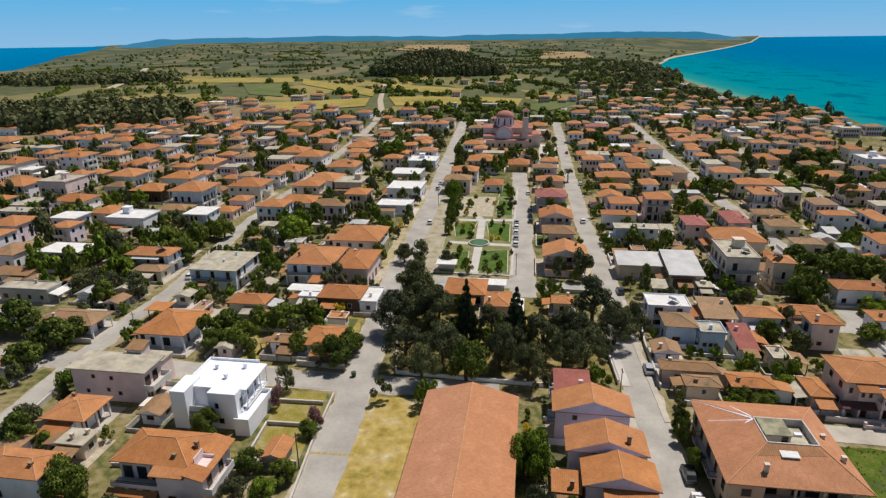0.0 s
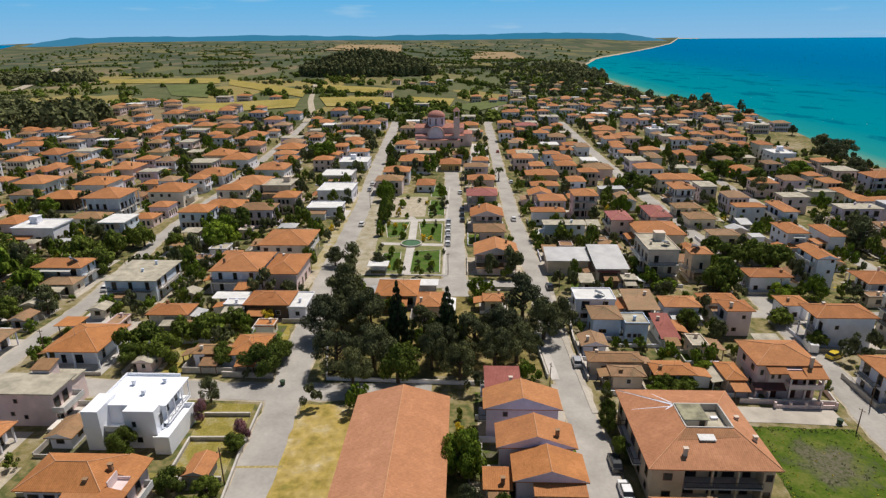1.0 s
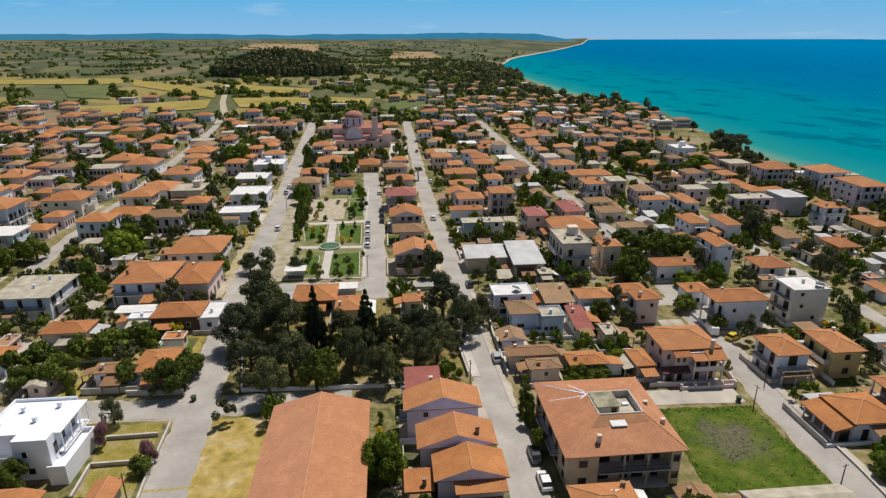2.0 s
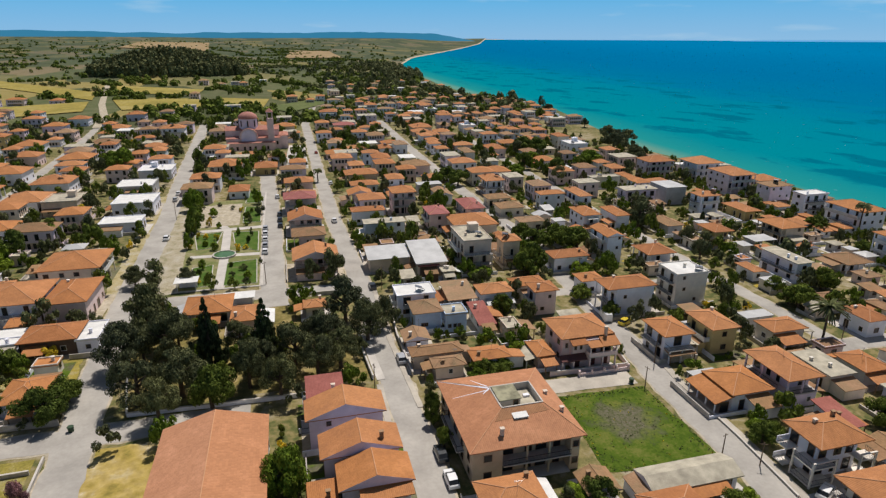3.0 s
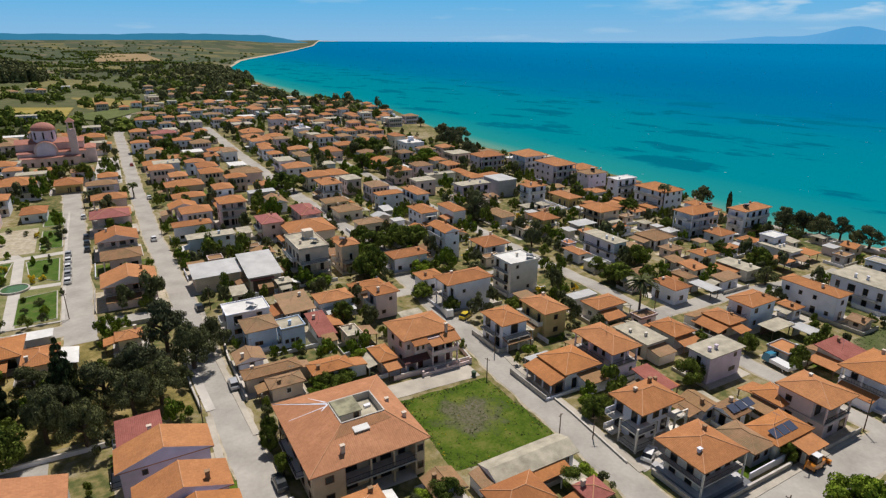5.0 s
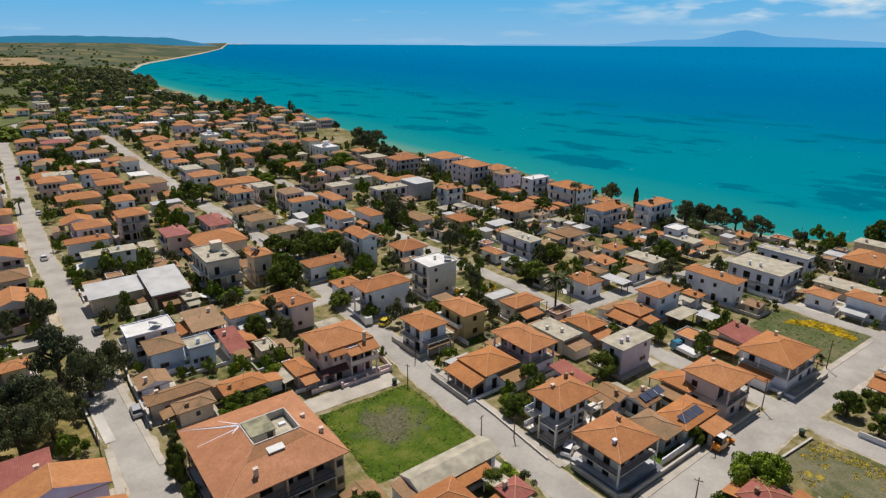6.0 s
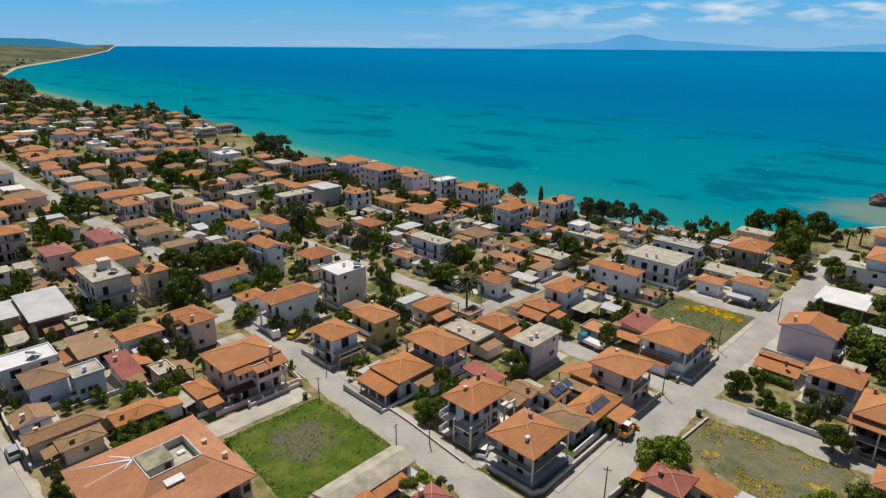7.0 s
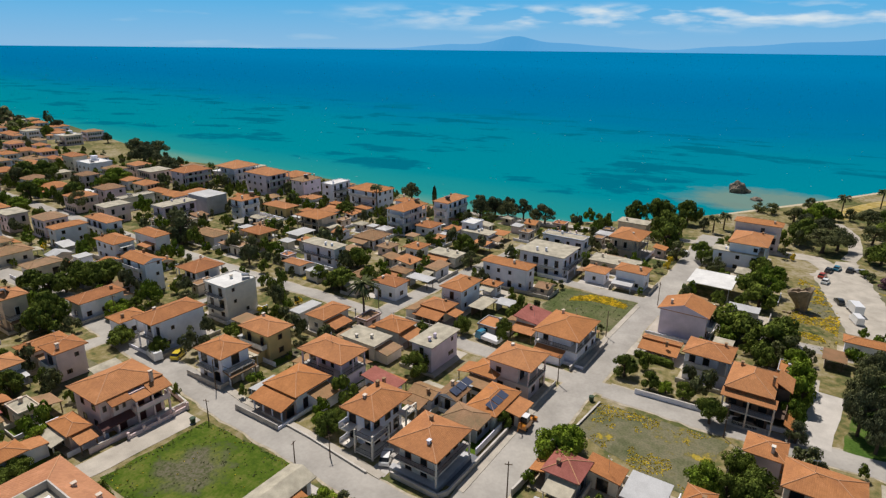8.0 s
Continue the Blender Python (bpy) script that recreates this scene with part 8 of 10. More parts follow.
def build_far_woods():
    rng = random.Random(21)
    pine, mixed, groves = [], [], []
    for _ in range(620):  # pine wood on its mound
        a, q = rng.uniform(0, 6.28), math.sqrt(rng.random())
        x, y = -6 + 118 * q * math.cos(a), 1075 + 62 * q * math.sin(a)
        pine.append((x, y, ground_z(x, y), rng.uniform(4, 6.5), rng.uniform(13, 20)))
    for _ in range(520):  # pine wood west of the village
        a, q = rng.uniform(0, 6.28), math.sqrt(rng.random())
        x, y = -300 + 88 * q * math.cos(a), 505 + 64 * q * math.sin(a)
        pine.append((x, y, ground_z(x, y), rng.uniform(4, 7), rng.uniform(12, 18)))
    for _ in range(420):  # wooded rise by the western shore
        a, q = rng.uniform(0, 6.28), math.sqrt(rng.random())
        x, y = -640 + 190 * q * math.cos(a), 1080 + 110 * q * math.sin(a)
        pine.append((x, y, ground_z(x, y), rng.uniform(5, 8), rng.uniform(9, 15)))
    for _ in range(150):  # pines on the far point
        y = rng.uniform(960, 1340)
        x = coast_x(y) - 14 - rng.random() * 60
        pine.append((x, y, ground_z(x, y), rng.uniform(5, 8), rng.uniform(10, 16)))
    for _ in range(230):  # pines along the shore road
        y = rng.uniform(470, 1500)
        x = coast_x(y) - (14 if y < 620 else 34) - abs(rng.gauss(0, 1)) * (26 + 0.045 * y)
        pine.append((x, y, ground_z(x, y), rng.uniform(3.5, 7), rng.uniform(7, 13)))
    for _ in range(620):  # gardens and scrub of the coastal strip
        y = 480 + 1500 * rng.random() ** 1.6
        x = coast_x(y) - 20 - rng.random() ** 1.3 * (230 + 0.22 * y)
        if on_land(x, y):
            mixed.append((x, y, ground_z(x, y), rng.uniform(2.5, 5.5), rng.uniform(4, 8)))
    for k in range(150):  # hedgerows
        x, y = rng.uniform(-900, 500), 500 + 2300 * rng.random() ** 1.4
        a = 0.35 + (math.pi / 2 if rng.random() < 0.5 else 0) + rng.gauss(0, 0.08)
        for i in range(rng.randrange(8, 30)):
            px, py = x + i * 7 * math.cos(a), y + i * 7 * math.sin(a)
            if on_land(px, py) and py > 440:
                mixed.append((px + rng.gauss(0, 1), py + rng.gauss(0, 1), ground_z(px, py), rng.uniform(2.4, 5), rng.uniform(3.5, 7)))
    for k in range(26):  # olive groves
        x, y = rng.uniform(-700, 260), 470 + 1200 * rng.random() ** 1.3
        for i in range(rng.randrange(3, 7)):
            for j in range(rng.randrange(4, 10)):
                px, py = x + j * 9 * 0.94 - i * 9 * 0.34, y + j * 9 * 0.34 + i * 9 * 0.94
                if on_land(px, py) and py > 450:
                    groves.append((px, py, ground_z(px, py), rng.uniform(2.2, 3.2), rng.uniform(3.4, 4.8)))
    for _ in range(1300):  # scattered trees over the plain
        x, y = rng.uniform(-1500, 1000), 520 + 3300 * rng.random() ** 1.5
        if on_land(x, y):
            mixed.append((x, y, ground_z(x, y), rng.uniform(3, 7), rng.uniform(4, 9)))
    far_clumps("woods", pine, "pine", "dark pine woods on the plain and along the shore", 1, 64)
    far_clumps("hedgerows", mixed, "broad", "hedgerows, gardens and scattered trees of the plain", 2)
    far_clumps("olive_groves", groves, "olive", "rows of grey-green olive trees in far groves", 3)


build_far_woods()

# trees that stand singly
tree("pine", -7.0, 136.3, 10.9, 5.0)
tree("pine", -10.7, 119.4, 10.1, 5.5)
tree("pine", -2.6, 119.5, 10.9, 5.5)
tree("pine", -8.0, 104.7, 9.2, 5.0)
tree("pine", -0.7, 104.6, 10.1, 5.0)
tree("fir", 4.7, 112.8, 15.0, 4.2)
tree("fir", 15.0, 111.9, 15.0, 4.2)
tree("pine", 10.9, 103.3, 9.2, 4.0)
tree("pine", 20.2, 109.0, 8.4, 5.0)
tree("pine", 26.8, 112.8, 8.4, 5.0)
tree("pine", 34.2, 123.6, 10.1, 5.0)
tree("pine", 36.5, 113.4, 10.1, 5.0)
tree("pine", 28.4, 104.2, 8.4, 4.5)
tree("pine", 15.7, 97.6, 8.4, 4.0)
tree("broad", 4.1, 99.1, 8.0, 4.0)
tree("pine", -4.4, 97.8, 8.4, 4.0)
tree("pine", 10.6, 119.0, 6.7, 3.5)
tree("pine", 23.6, 102.8, 7.6, 4.0)
tree("pine", 13.5, 106.5, 8.4, 4.0)
tree("pine", 41.6, 117.9, 7.6, 3.0)
tree("bright", 12.5, 72.4, 8.0, 3.6)
tree("broad", 4.5, 206.6, 7.0, 3.0)
tree("bright", 5.1, 234.0, 8.0, 3.0)
tree("pine", 11.7, 301.8, 7.6, 3.5)
tree("pine", 10.8, 261.6, 7.6, 3.5)
tree("bright", -25.3, 325.6, 10.0, 7.0)
tree("broad", 46.4, 305.5, 9.0, 5.0)
tree("olive", -6.4, 161.5, 7.0, 3.5)
tree("pine", -11.4, 163.5, 5.9, 3.0)
tree("pine", 0.9, 159.7, 5.0, 2.5)
tree("bright", -48.9, 186.3, 8.0, 6.0)
tree("broad", -36.9, 210.2, 8.0, 4.0)
tree("broad", -46.8, 198.0, 6.0, 4.0)
tree("broad", -104.2, 175.2, 9.0, 5.0)
tree("bright", -89.8, 153.4, 7.0, 5.0)
tree("olive", -92.5, 146.7, 6.0, 4.0)
tree("olive", -79.8, 142.3, 6.0, 4.0)
tree("olive", -95.8, 144.3, 5.0, 4.0)
tree("broad", -96.6, 121.7, 7.0, 5.0)
tree("broad", -83.6, 113.1, 7.0, 5.0)
tree("broad", -81.9, 118.0, 5.0, 3.0)
tree("broad", -84.1, 104.6, 6.0, 4.0)
tree("broad", -84.2, 173.4, 8.0, 5.0)
tree("broad", -79.0, 182.3, 7.0, 4.0)
tree("broad", -73.3, 189.4, 7.0, 4.0)
tree("broad", -77.3, 168.6, 6.0, 4.0)
tree("broad", -42.8, 113.0, 6.0, 4.0)
tree("broad", -48.3, 118.5, 6.0, 4.0)
tree("broad", -48.4, 111.8, 5.0, 3.0)
tree("broad", -41.9, 122.4, 5.0, 3.0)
tree("broad", -36.4, 121.0, 6.0, 4.5)
tree("broad", -30.2, 110.0, 5.0, 3.0)
tree("broad", -22.2, 105.1, 6.0, 4.0)
tree("broad", -19.5, 110.9, 5.0, 3.0)
tree("broad", -31.9, 126.6, 5.0, 3.0)
tree("gold", -25.0, 128.9, 3.0, 1.8)
tree("gold", -36.0, 113.5, 2.0, 2.0)
tree("olive", -29.9, 96.8, 5.0, 2.3)
tree("bloom", -30.0, 91.2, 4.0, 2.0)
tree("bloom", -22.3, 85.1, 4.0, 1.8)
tree("broad", -22.8, 82.8, 3.0, 1.8)
tree("broad", -39.6, 83.1, 5.0, 2.4)
tree("broad", -29.9, 74.2, 4.0, 2.4)
tree("broad", -24.1, 71.6, 4.0, 2.2)
tree("olive", -30.5, 68.2, 4.0, 2.4)
tree("broad", -55.3, 69.9, 6.0, 3.5)
tree("broad", -69.6, 81.4, 6.0, 3.2)
tree("fir", -69.8, 94.4, 4.0, 1.2)
tree("broad", 88.8, 133.2, 8.0, 4.0)
tree("olive", 151.1, 160.8, 8.0, 5.0)
tree("broad", 114.9, 250.8, 7.0, 5.0)
tree("broad", 115.9, 240.8, 7.0, 5.0)
tree("broad", 124.2, 246.3, 6.0, 4.0)
tree("olive", 138.9, 259.6, 8.0, 5.0)
tree("broad", 89.1, 246.3, 6.0, 4.0)
tree("pine", 180.1, 301.2, 8.4, 6.0)
tree("pine", 186.4, 321.8, 7.6, 5.0)
tree("pine", 209.4, 332.3, 7.6, 5.0)
tree("broad", 163.9, 263.1, 8.0, 5.0)
tree("bright", 177.0, 272.8, 6.0, 4.0)
tree("broad", 92.7, 211.1, 5.0, 3.0)
tree("broad", 97.4, 377.0, 7.0, 5.0)
tree("broad", 97.9, 334.2, 6.0, 5.0)
tree("bright", 151.6, 251.7, 5.0, 4.0)
tree("pine", 246.7, 296.2, 11.8, 8.0)
tree("pine", 269.5, 312.2, 10.1, 7.0)
tree("pine", 232.3, 260.4, 10.1, 6.0)
tree("pine", 227.8, 250.9, 7.6, 5.0)
tree("bright", 202.8, 263.3, 8.0, 5.0)
tree("broad", 206.2, 258.9, 6.0, 4.0)
tree("pine", 162.8, 230.3, 8.4, 5.0)
tree("olive", 150.3, 160.5, 9.0, 5.5)
tree("broad", 113.5, 150.0, 6.0, 4.0)
tree("broad", 113.3, 156.3, 6.0, 4.0)
tree("pine", 153.1, 139.5, 6.7, 3.0)
tree("olive", 146.2, 127.5, 6.0, 4.0)
tree("cypress", 174.1, 154.3, 5.0, 1.2)
tree("broad", 211.9, 219.7, 4.0, 3.0)
tree("pine", 240.3, 122.1, 9.2, 4.5)
tree("cypress", 240.7, 111.3, 8.0, 1.3)
tree("pine", 237.6, 89.1, 7.6, 4.5)
tree("pine", 235.8, 81.6, 7.6, 4.0)
tree("pine", 238.6, 77.1, 7.6, 4.0)
tree("olive", 221.5, 79.0, 5.0, 3.5)
tree("broad", 220.4, 90.4, 4.0, 3.0)
tree("broad", 186.5, 73.5, 6.0, 4.0)
tree("broad", 190.3, 87.5, 4.0, 3.0)
tree("broad", 189.5, 84.5, 3.0, 2.5)
tree("broad", 159.2, 97.5, 6.0, 4.0)
tree("broad", 141.5, 90.7, 6.0, 4.0)
tree("broad", 206.8, 134.2, 6.0, 5.0)
tree("broad", 198.1, 112.0, 5.0, 3.0)
tree("broad", 128.4, 59.2, 3.0, 1.8)
tree("broad", 110.5, 51.5, 5.0, 3.0)
tree("broad", 132.3, 51.1, 4.0, 2.2)
tree("olive", 175.1, 66.7, 5.0, 3.5)
tree("broad", 144.0, 42.7, 4.0, 2.4)
tree("broad", 135.5, 42.1, 4.0, 2.4)
tree("bright", 97.2, 19.4, 6.0, 4.2)
tree("bright", 99.8, 18.0, 5.0, 3.0)
tree("broad", 129.5, 13.8, 4.6, 2.8)
tree("broad", 126.6, 8.5, 3.6, 2.0)
tree("broad", 134.5, 10.6, 3.2, 1.8)
tree("broad", 102.0, 29.7, 3.0, 1.5)
tree("broad", 86.9, 55.6, 4.0, 2.6)
tree("bright", 88.1, 57.8, 3.0, 2.0)
tree("broad", 99.2, -5.4, 4.5, 2.6)
tree("bright", 100.1, -2.3, 5.0, 3.0)
tree("broad", 100.1, -9.3, 6.0, 3.5)
tree("broad", 105.3, -6.7, 5.0, 3.0)
tree("bright", 131.8, -17.1, 6.0, 2.6)
tree("bright", 125.2, -15.3, 5.0, 2.3)
tree("bright", 139.0, -17.6, 6.0, 3.0)
tree("pine", 127.0, -25.6, 9.0, 3.0)
tree("pine", 134.5, -26.6, 9.0, 3.0)
tree("pine", 130.5, -31.0, 9.0, 3.4)
tree("pine", 122.5, -27.5, 8.0, 3.0)
tree("broad", 119.4, -2.4, 5.0, 2.6)
tree("broad", 125.8, 2.4, 3.2, 1.8)
tree("bright", 126.6, 5.6, 2.6, 1.5)
tree("olive", 119.9, -15.7, 4.0, 2.6)
tree("broad", 160.0, -5.1, 7.0, 5.0)
tree("broad", 157.3, -8.4, 6.0, 4.0)
tree("broad", 154.2, -13.6, 7.0, 5.0)
tree("broad", 161.2, -16.0, 6.0, 4.0)
tree("broad", 147.1, -11.3, 5.0, 3.0)
tree("olive", 148.9, -13.9, 5.0, 3.0)
tree("broad", 189.3, -10.2, 7.0, 4.0)
tree("broad", 181.0, -11.9, 6.0, 4.0)
tree("bright", 191.5, -14.1, 6.0, 4.0)
tree("olive", 152.5, -16.6, 5.0, 3.2)
tree("pine", 147.5, -31.5, 8.0, 3.8)
tree("pine", 142.7, -29.8, 6.7, 4.0)
tree("bright", 147.0, -17.6, 5.0, 3.0)
tree("bright", 134.6, -16.2, 5.0, 2.6)
tree("broad", 223.2, 14.6, 9.0, 5.2)
tree("broad", 261.8, 11.0, 9.0, 5.0)
tree("broad", 256.8, 19.8, 9.0, 4.5)
tree("pine", 255.6, 4.8, 5.0, 2.4)
palm(253.4, 1.4, 6.0, 2.4)
palm(260.1, -2.1, 6.0, 2.4)
hedge([(139.8, 12.7), (138.8, 9.2), (137.9, 5.9)], 1.4, 0.7, "clipped dark green hedge before the white house")
tree("bright", 288.3, -36.7, 8.0, 5.2)
tree("bright", 283.0, -32.0, 7.0, 4.6)
tree("broad", 296.9, -42.5, 5.0, 3.6)
tree("broad", 258.7, -28.3, 8.0, 4.4)
tree("pine", 283.0, -27.0, 7.0, 4.4)
tree("pine", 272.0, -29.5, 7.0, 4.4)
tree("pine", 244.8, -32.8, 8.4, 6.4)
tree("pine", 250.1, -37.9, 8.0, 5.4)
tree("pine", 267.6, -35.4, 7.4, 5.0)
tree("broad", 252.1, -26.0, 7.0, 4.0)
tree("pine", 264.2, -50.2, 7.0, 4.6)
tree("broad", 270.6, -56.0, 7.6, 5.0)
tree("pine", 290.3, -53.1, 7.0, 4.8)
tree("broad", 294.9, -59.2, 6.4, 4.4)
tree("olive", 299.6, -48.4, 5.0, 3.0)
tree("broad", 238.0, -48.2, 6.8, 4.8)
tree("pine", 243.0, -52.0, 7.4, 5.0)
tree("olive", 241.0, -45.6, 4.0, 2.6)
tree("pine", 308.4, -34.5, 6.0, 3.0)
tree("olive", 297.2, -20.0, 4.4, 3.6)
tree("olive", 299.0, -15.0, 4.0, 3.2)
palm(308.4, -46.5, 8.0, 2.8)
tree("broad", 222.8, -41.5, 2.2, 1.6)
tree("olive", 219.8, -42.6, 2.4, 1.8)
tree("bloom", 214.6, -45.4, 3.0, 2.6)
palm(329.7, -64.0, 8.0, 2.6)
tree("broad", 215.3, 3.6, 6.0, 3.5)
tree("olive", 213.2, 11.0, 6.0, 4.0)
tree("olive", 205.1, -1.2, 5.0, 3.4)
tree("broad", 207.4, -12.7, 6.0, 4.0)
tree("bright", 203.9, -16.7, 5.0, 3.0)
tree("pine", 230.6, 86.1, 7.6, 4.0)
tree("pine", 235.5, 81.8, 6.7, 3.4)
tree("pine", 231.6, 74.7, 7.6, 4.0)
tree("pine", 237.6, 70.3, 7.6, 4.0)
tree("pine", 234.2, 60.7, 7.6, 5.0)
tree("pine", 233.3, 64.2, 5.9, 3.0)
tree("broad", 233.2, 37.9, 6.0, 3.5)
tree("broad", 220.1, 79.1, 4.0, 3.0)
tree("broad", 189.2, 75.3, 5.0, 3.5)
tree("broad", 251.2, 29.7, 9.0, 5.0)
tree("broad", 255.5, 21.9, 9.0, 5.0)
tree("broad", 239.0, 16.7, 9.0, 6.0)
tree("pine", 316.3, 478.4, 8.4, 6.0)
tree("broad", 282.1, 415.6, 7.0, 4.0)
tree("broad", 291.5, 453.7, 8.0, 5.0)
tree("pine", 255.1, 303.1, 11.8, 8.0)
tree("pine", 266.6, 327.6, 10.1, 7.0)
tree("pine", 238.1, 265.3, 8.4, 5.0)
tree("bright", 201.9, 259.4, 9.0, 6.0)
tree("broad", 194.4, 257.9, 6.0, 4.0)
tree("broad", 166.1, 238.5, 9.0, 5.0)
tree("broad", 187.0, 304.1, 9.0, 7.0)
tree("broad", 194.6, 301.4, 9.0, 6.0)
tree("bright", 174.4, 273.7, 7.0, 5.0)
tree("olive", 153.9, 164.1, 9.0, 6.0)
tree("pine", 293.5, 391.1, 6.7, 4.0)
tree("pine", 302.3, 413.6, 5.9, 3.0)
tree("broad", 299.3, 417.9, 6.0, 3.0)
tree("bright", 150.8, 251.8, 5.0, 4.0)
tree("broad", 145.2, 100.8, 4.0, 2.6)
tree("broad", 144.4, 92.3, 5.0, 3.5)
tree("broad", 141.4, 93.4, 4.0, 2.6)
tree("broad", 160.7, 97.1, 4.0, 3.0)
tree("olive", 152.8, 132.4, 6.0, 4.0)
tree("broad", 103.1, 154.6, 6.0, 4.5)
tree("broad", 102.5, 161.7, 6.0, 4.0)
tree("broad", 106.7, 154.0, 5.0, 3.5)
tree("bright", 115.5, 161.7, 4.0, 3.0)
tree("broad", 115.4, 148.1, 7.0, 5.0)
tree("broad", 113.0, 151.2, 6.0, 4.0)
tree("broad", 90.2, 136.9, 7.0, 4.0)
tree("broad", 94.5, 141.1, 6.0, 3.5)
tree("broad", 95.2, 116.3, 3.0, 2.0)
tree("broad", 93.2, 103.5, 4.0, 2.4)
tree("broad", 108.2, 129.1, 3.0, 2.0)
tree("bright", 105.5, 130.4, 3.0, 2.0)
tree("olive", 116.7, 121.1, 3.0, 2.4)
tree("broad", 53.5, 54.5, 4.0, 2.6)
tree("bright", 50.4, 56.2, 2.5, 2.0)
tree("broad", 55.7, 88.9, 3.0, 2.4)
tree("broad", 52.7, 92.1, 3.0, 2.0)
tree("broad", 88.8, 55.6, 3.5, 2.0)
tree("broad", 70.3, 46.5, 3.0, 2.4)
tree("bright", 72.9, 46.1, 2.5, 1.8)
tree("broad", 39.4, 83.5, 4.0, 1.5)
tree("broad", 38.4, 80.2, 4.0, 1.5)
tree("broad", 37.7, 73.7, 4.0, 1.5)
tree("broad", 53.9, 91.8, 3.0, 2.4)
tree("broad", 57.6, 91.4, 3.0, 2.2)
tree("bright", 63.8, 95.7, 3.0, 2.4)
tree("bright", 51.3, 90.2, 2.5, 1.8)
tree("broad", 69.8, 113.9, 5.0, 3.0)
tree("bright", 73.8, 136.1, 3.0, 2.4)
tree("bright", 76.9, 137.4, 3.0, 2.4)
tree("broad", 92.1, 136.6, 8.0, 4.0)
tree("bright", 101.4, 128.0, 4.0, 3.0)
tree("broad", 93.3, 115.0, 4.0, 3.0)
tree("broad", 9.2, 312.9, 10.0, 3.0)
tree("broad", 9.0, 290.1, 8.0, 3.0)
tree("bright", 4.4, 235.2, 8.0, 3.2)
tree("bright", 4.3, 218.5, 5.0, 2.2)
tree("bright", -30.7, 340.1, 7.0, 5.0)
tree("bright", -23.7, 341.4, 7.0, 4.5)
tree("gold", -32.9, 238.8, 6.0, 2.5)
tree("bright", -48.5, 193.4, 8.0, 4.2)
tree("bright", -49.6, 182.2, 7.0, 3.8)
tree("broad", -44.6, 200.1, 8.0, 4.0)
tree("broad", -37.6, 214.8, 7.0, 3.2)
tree("broad", -62.1, 182.8, 6.0, 2.8)
tree("pine", -98.6, 168.5, 9.0, 4.5)
tree("broad", -92.0, 161.7, 7.0, 4.0)
tree("broad", -87.5, 179.2, 7.0, 3.8)
tree("broad", -77.0, 165.4, 7.0, 3.8)
tree("broad", -76.8, 189.6, 6.0, 2.8)
tree("olive", -89.4, 201.5, 5.0, 3.0)
tree("olive", -86.1, 143.7, 6.0, 4.0)
tree("olive", -78.5, 140.0, 5.0, 3.6)
tree("olive", -96.8, 148.3, 5.0, 3.4)
tree("broad", -85.1, 136.3, 6.0, 3.6)
tree("bright", -26.0, 334.5, 8.0, 4.4)
tree("olive", -142.0, 356.9, 6.0, 4.0)
tree("broad", -145.9, 343.7, 6.0, 3.4)
rng = random.Random(64)
added = 0
while added < 3:
    gx, gy = rng.uniform(-8.5, 2), rng.uniform(105, 128)
    if all(math.hypot(gx - a, gy - b) > 3.3 for a, b, q in SPOTS):
        tree("pine", gx, gy, rng.uniform(7.5, 10), rng.uniform(3.2, 4.3))
        added += 1
for gx, gy, kind in ((1.8, 190, "bright"), (3.0, 203, "broad"), (3.6, 209, "bright"), (4.4, 219, "bright"), (5.2, 227, "broad"), (6.4, 236, "broad"), (7.0, 244, "bright"), (8.0, 252, "broad"), (27.0, 222, "olive"), (28.4, 238, "bright")):
    tree(kind, gx, gy, rng.uniform(4.6, 6.2), rng.uniform(1.8, 2.5))
palm(129.6, 75.9, 9.0, 4.2)
palm(217.4, 125.8, 11.0, 2.6)
palm(41.5, 262.0, 5.5, 2.2)
palm(58.0, 268.0, 5.5, 2.2)


def street_clear(x, y, margin):
    for pts, width in STREETS:
        for (ax, ay), (bx, by) in zip(pts, pts[1:]):
            dx, dy = bx - ax, by - ay
            t = max(0.0, min(1.0, ((x - ax) * dx + (y - ay) * dy) / (dx * dx + dy * dy)))
            if math.hypot(x - ax - t * dx, y - ay - t * dy) < width / 2 + margin:
                return False
    return True


def house_clear(x, y, margin):
    for hx, hy, w, d in RECTS:
        v = Vector((x - hx, y - hy))
        if abs(v.dot(E1)) < w / 2 + margin and abs(v.dot(E2)) < d / 2 + margin:
            return False
    return True


KEEP_OPEN = [(30, 352, 9), (42, 351, 9), (54, 350, 9), (-27, 87, 9), (-27, 94, 7), (-44, 78, 6), (71, 67, 13), (107, 8, 13), (160, 28, 13), (-11, 76, 13), (11, 180, 26), (18, 225, 22), (12, 205, 20), (195, -36, 20), (55, 335, 12), (-45, 80, 10), (239, 60, 9), (239, 30, 9), (239, 90, 9), (140, -33, 13), (134, -21.5, 7), (123, -18.5, 6), (185, -26, 14), (165, -25, 8), (215, -20, 14), (225, -50, 25), (131, 9.5, 7)]


def open_clear(x, y):
    return all(math.hypot(x - a, y - b) > r for a, b, r in KEEP_OPEN)


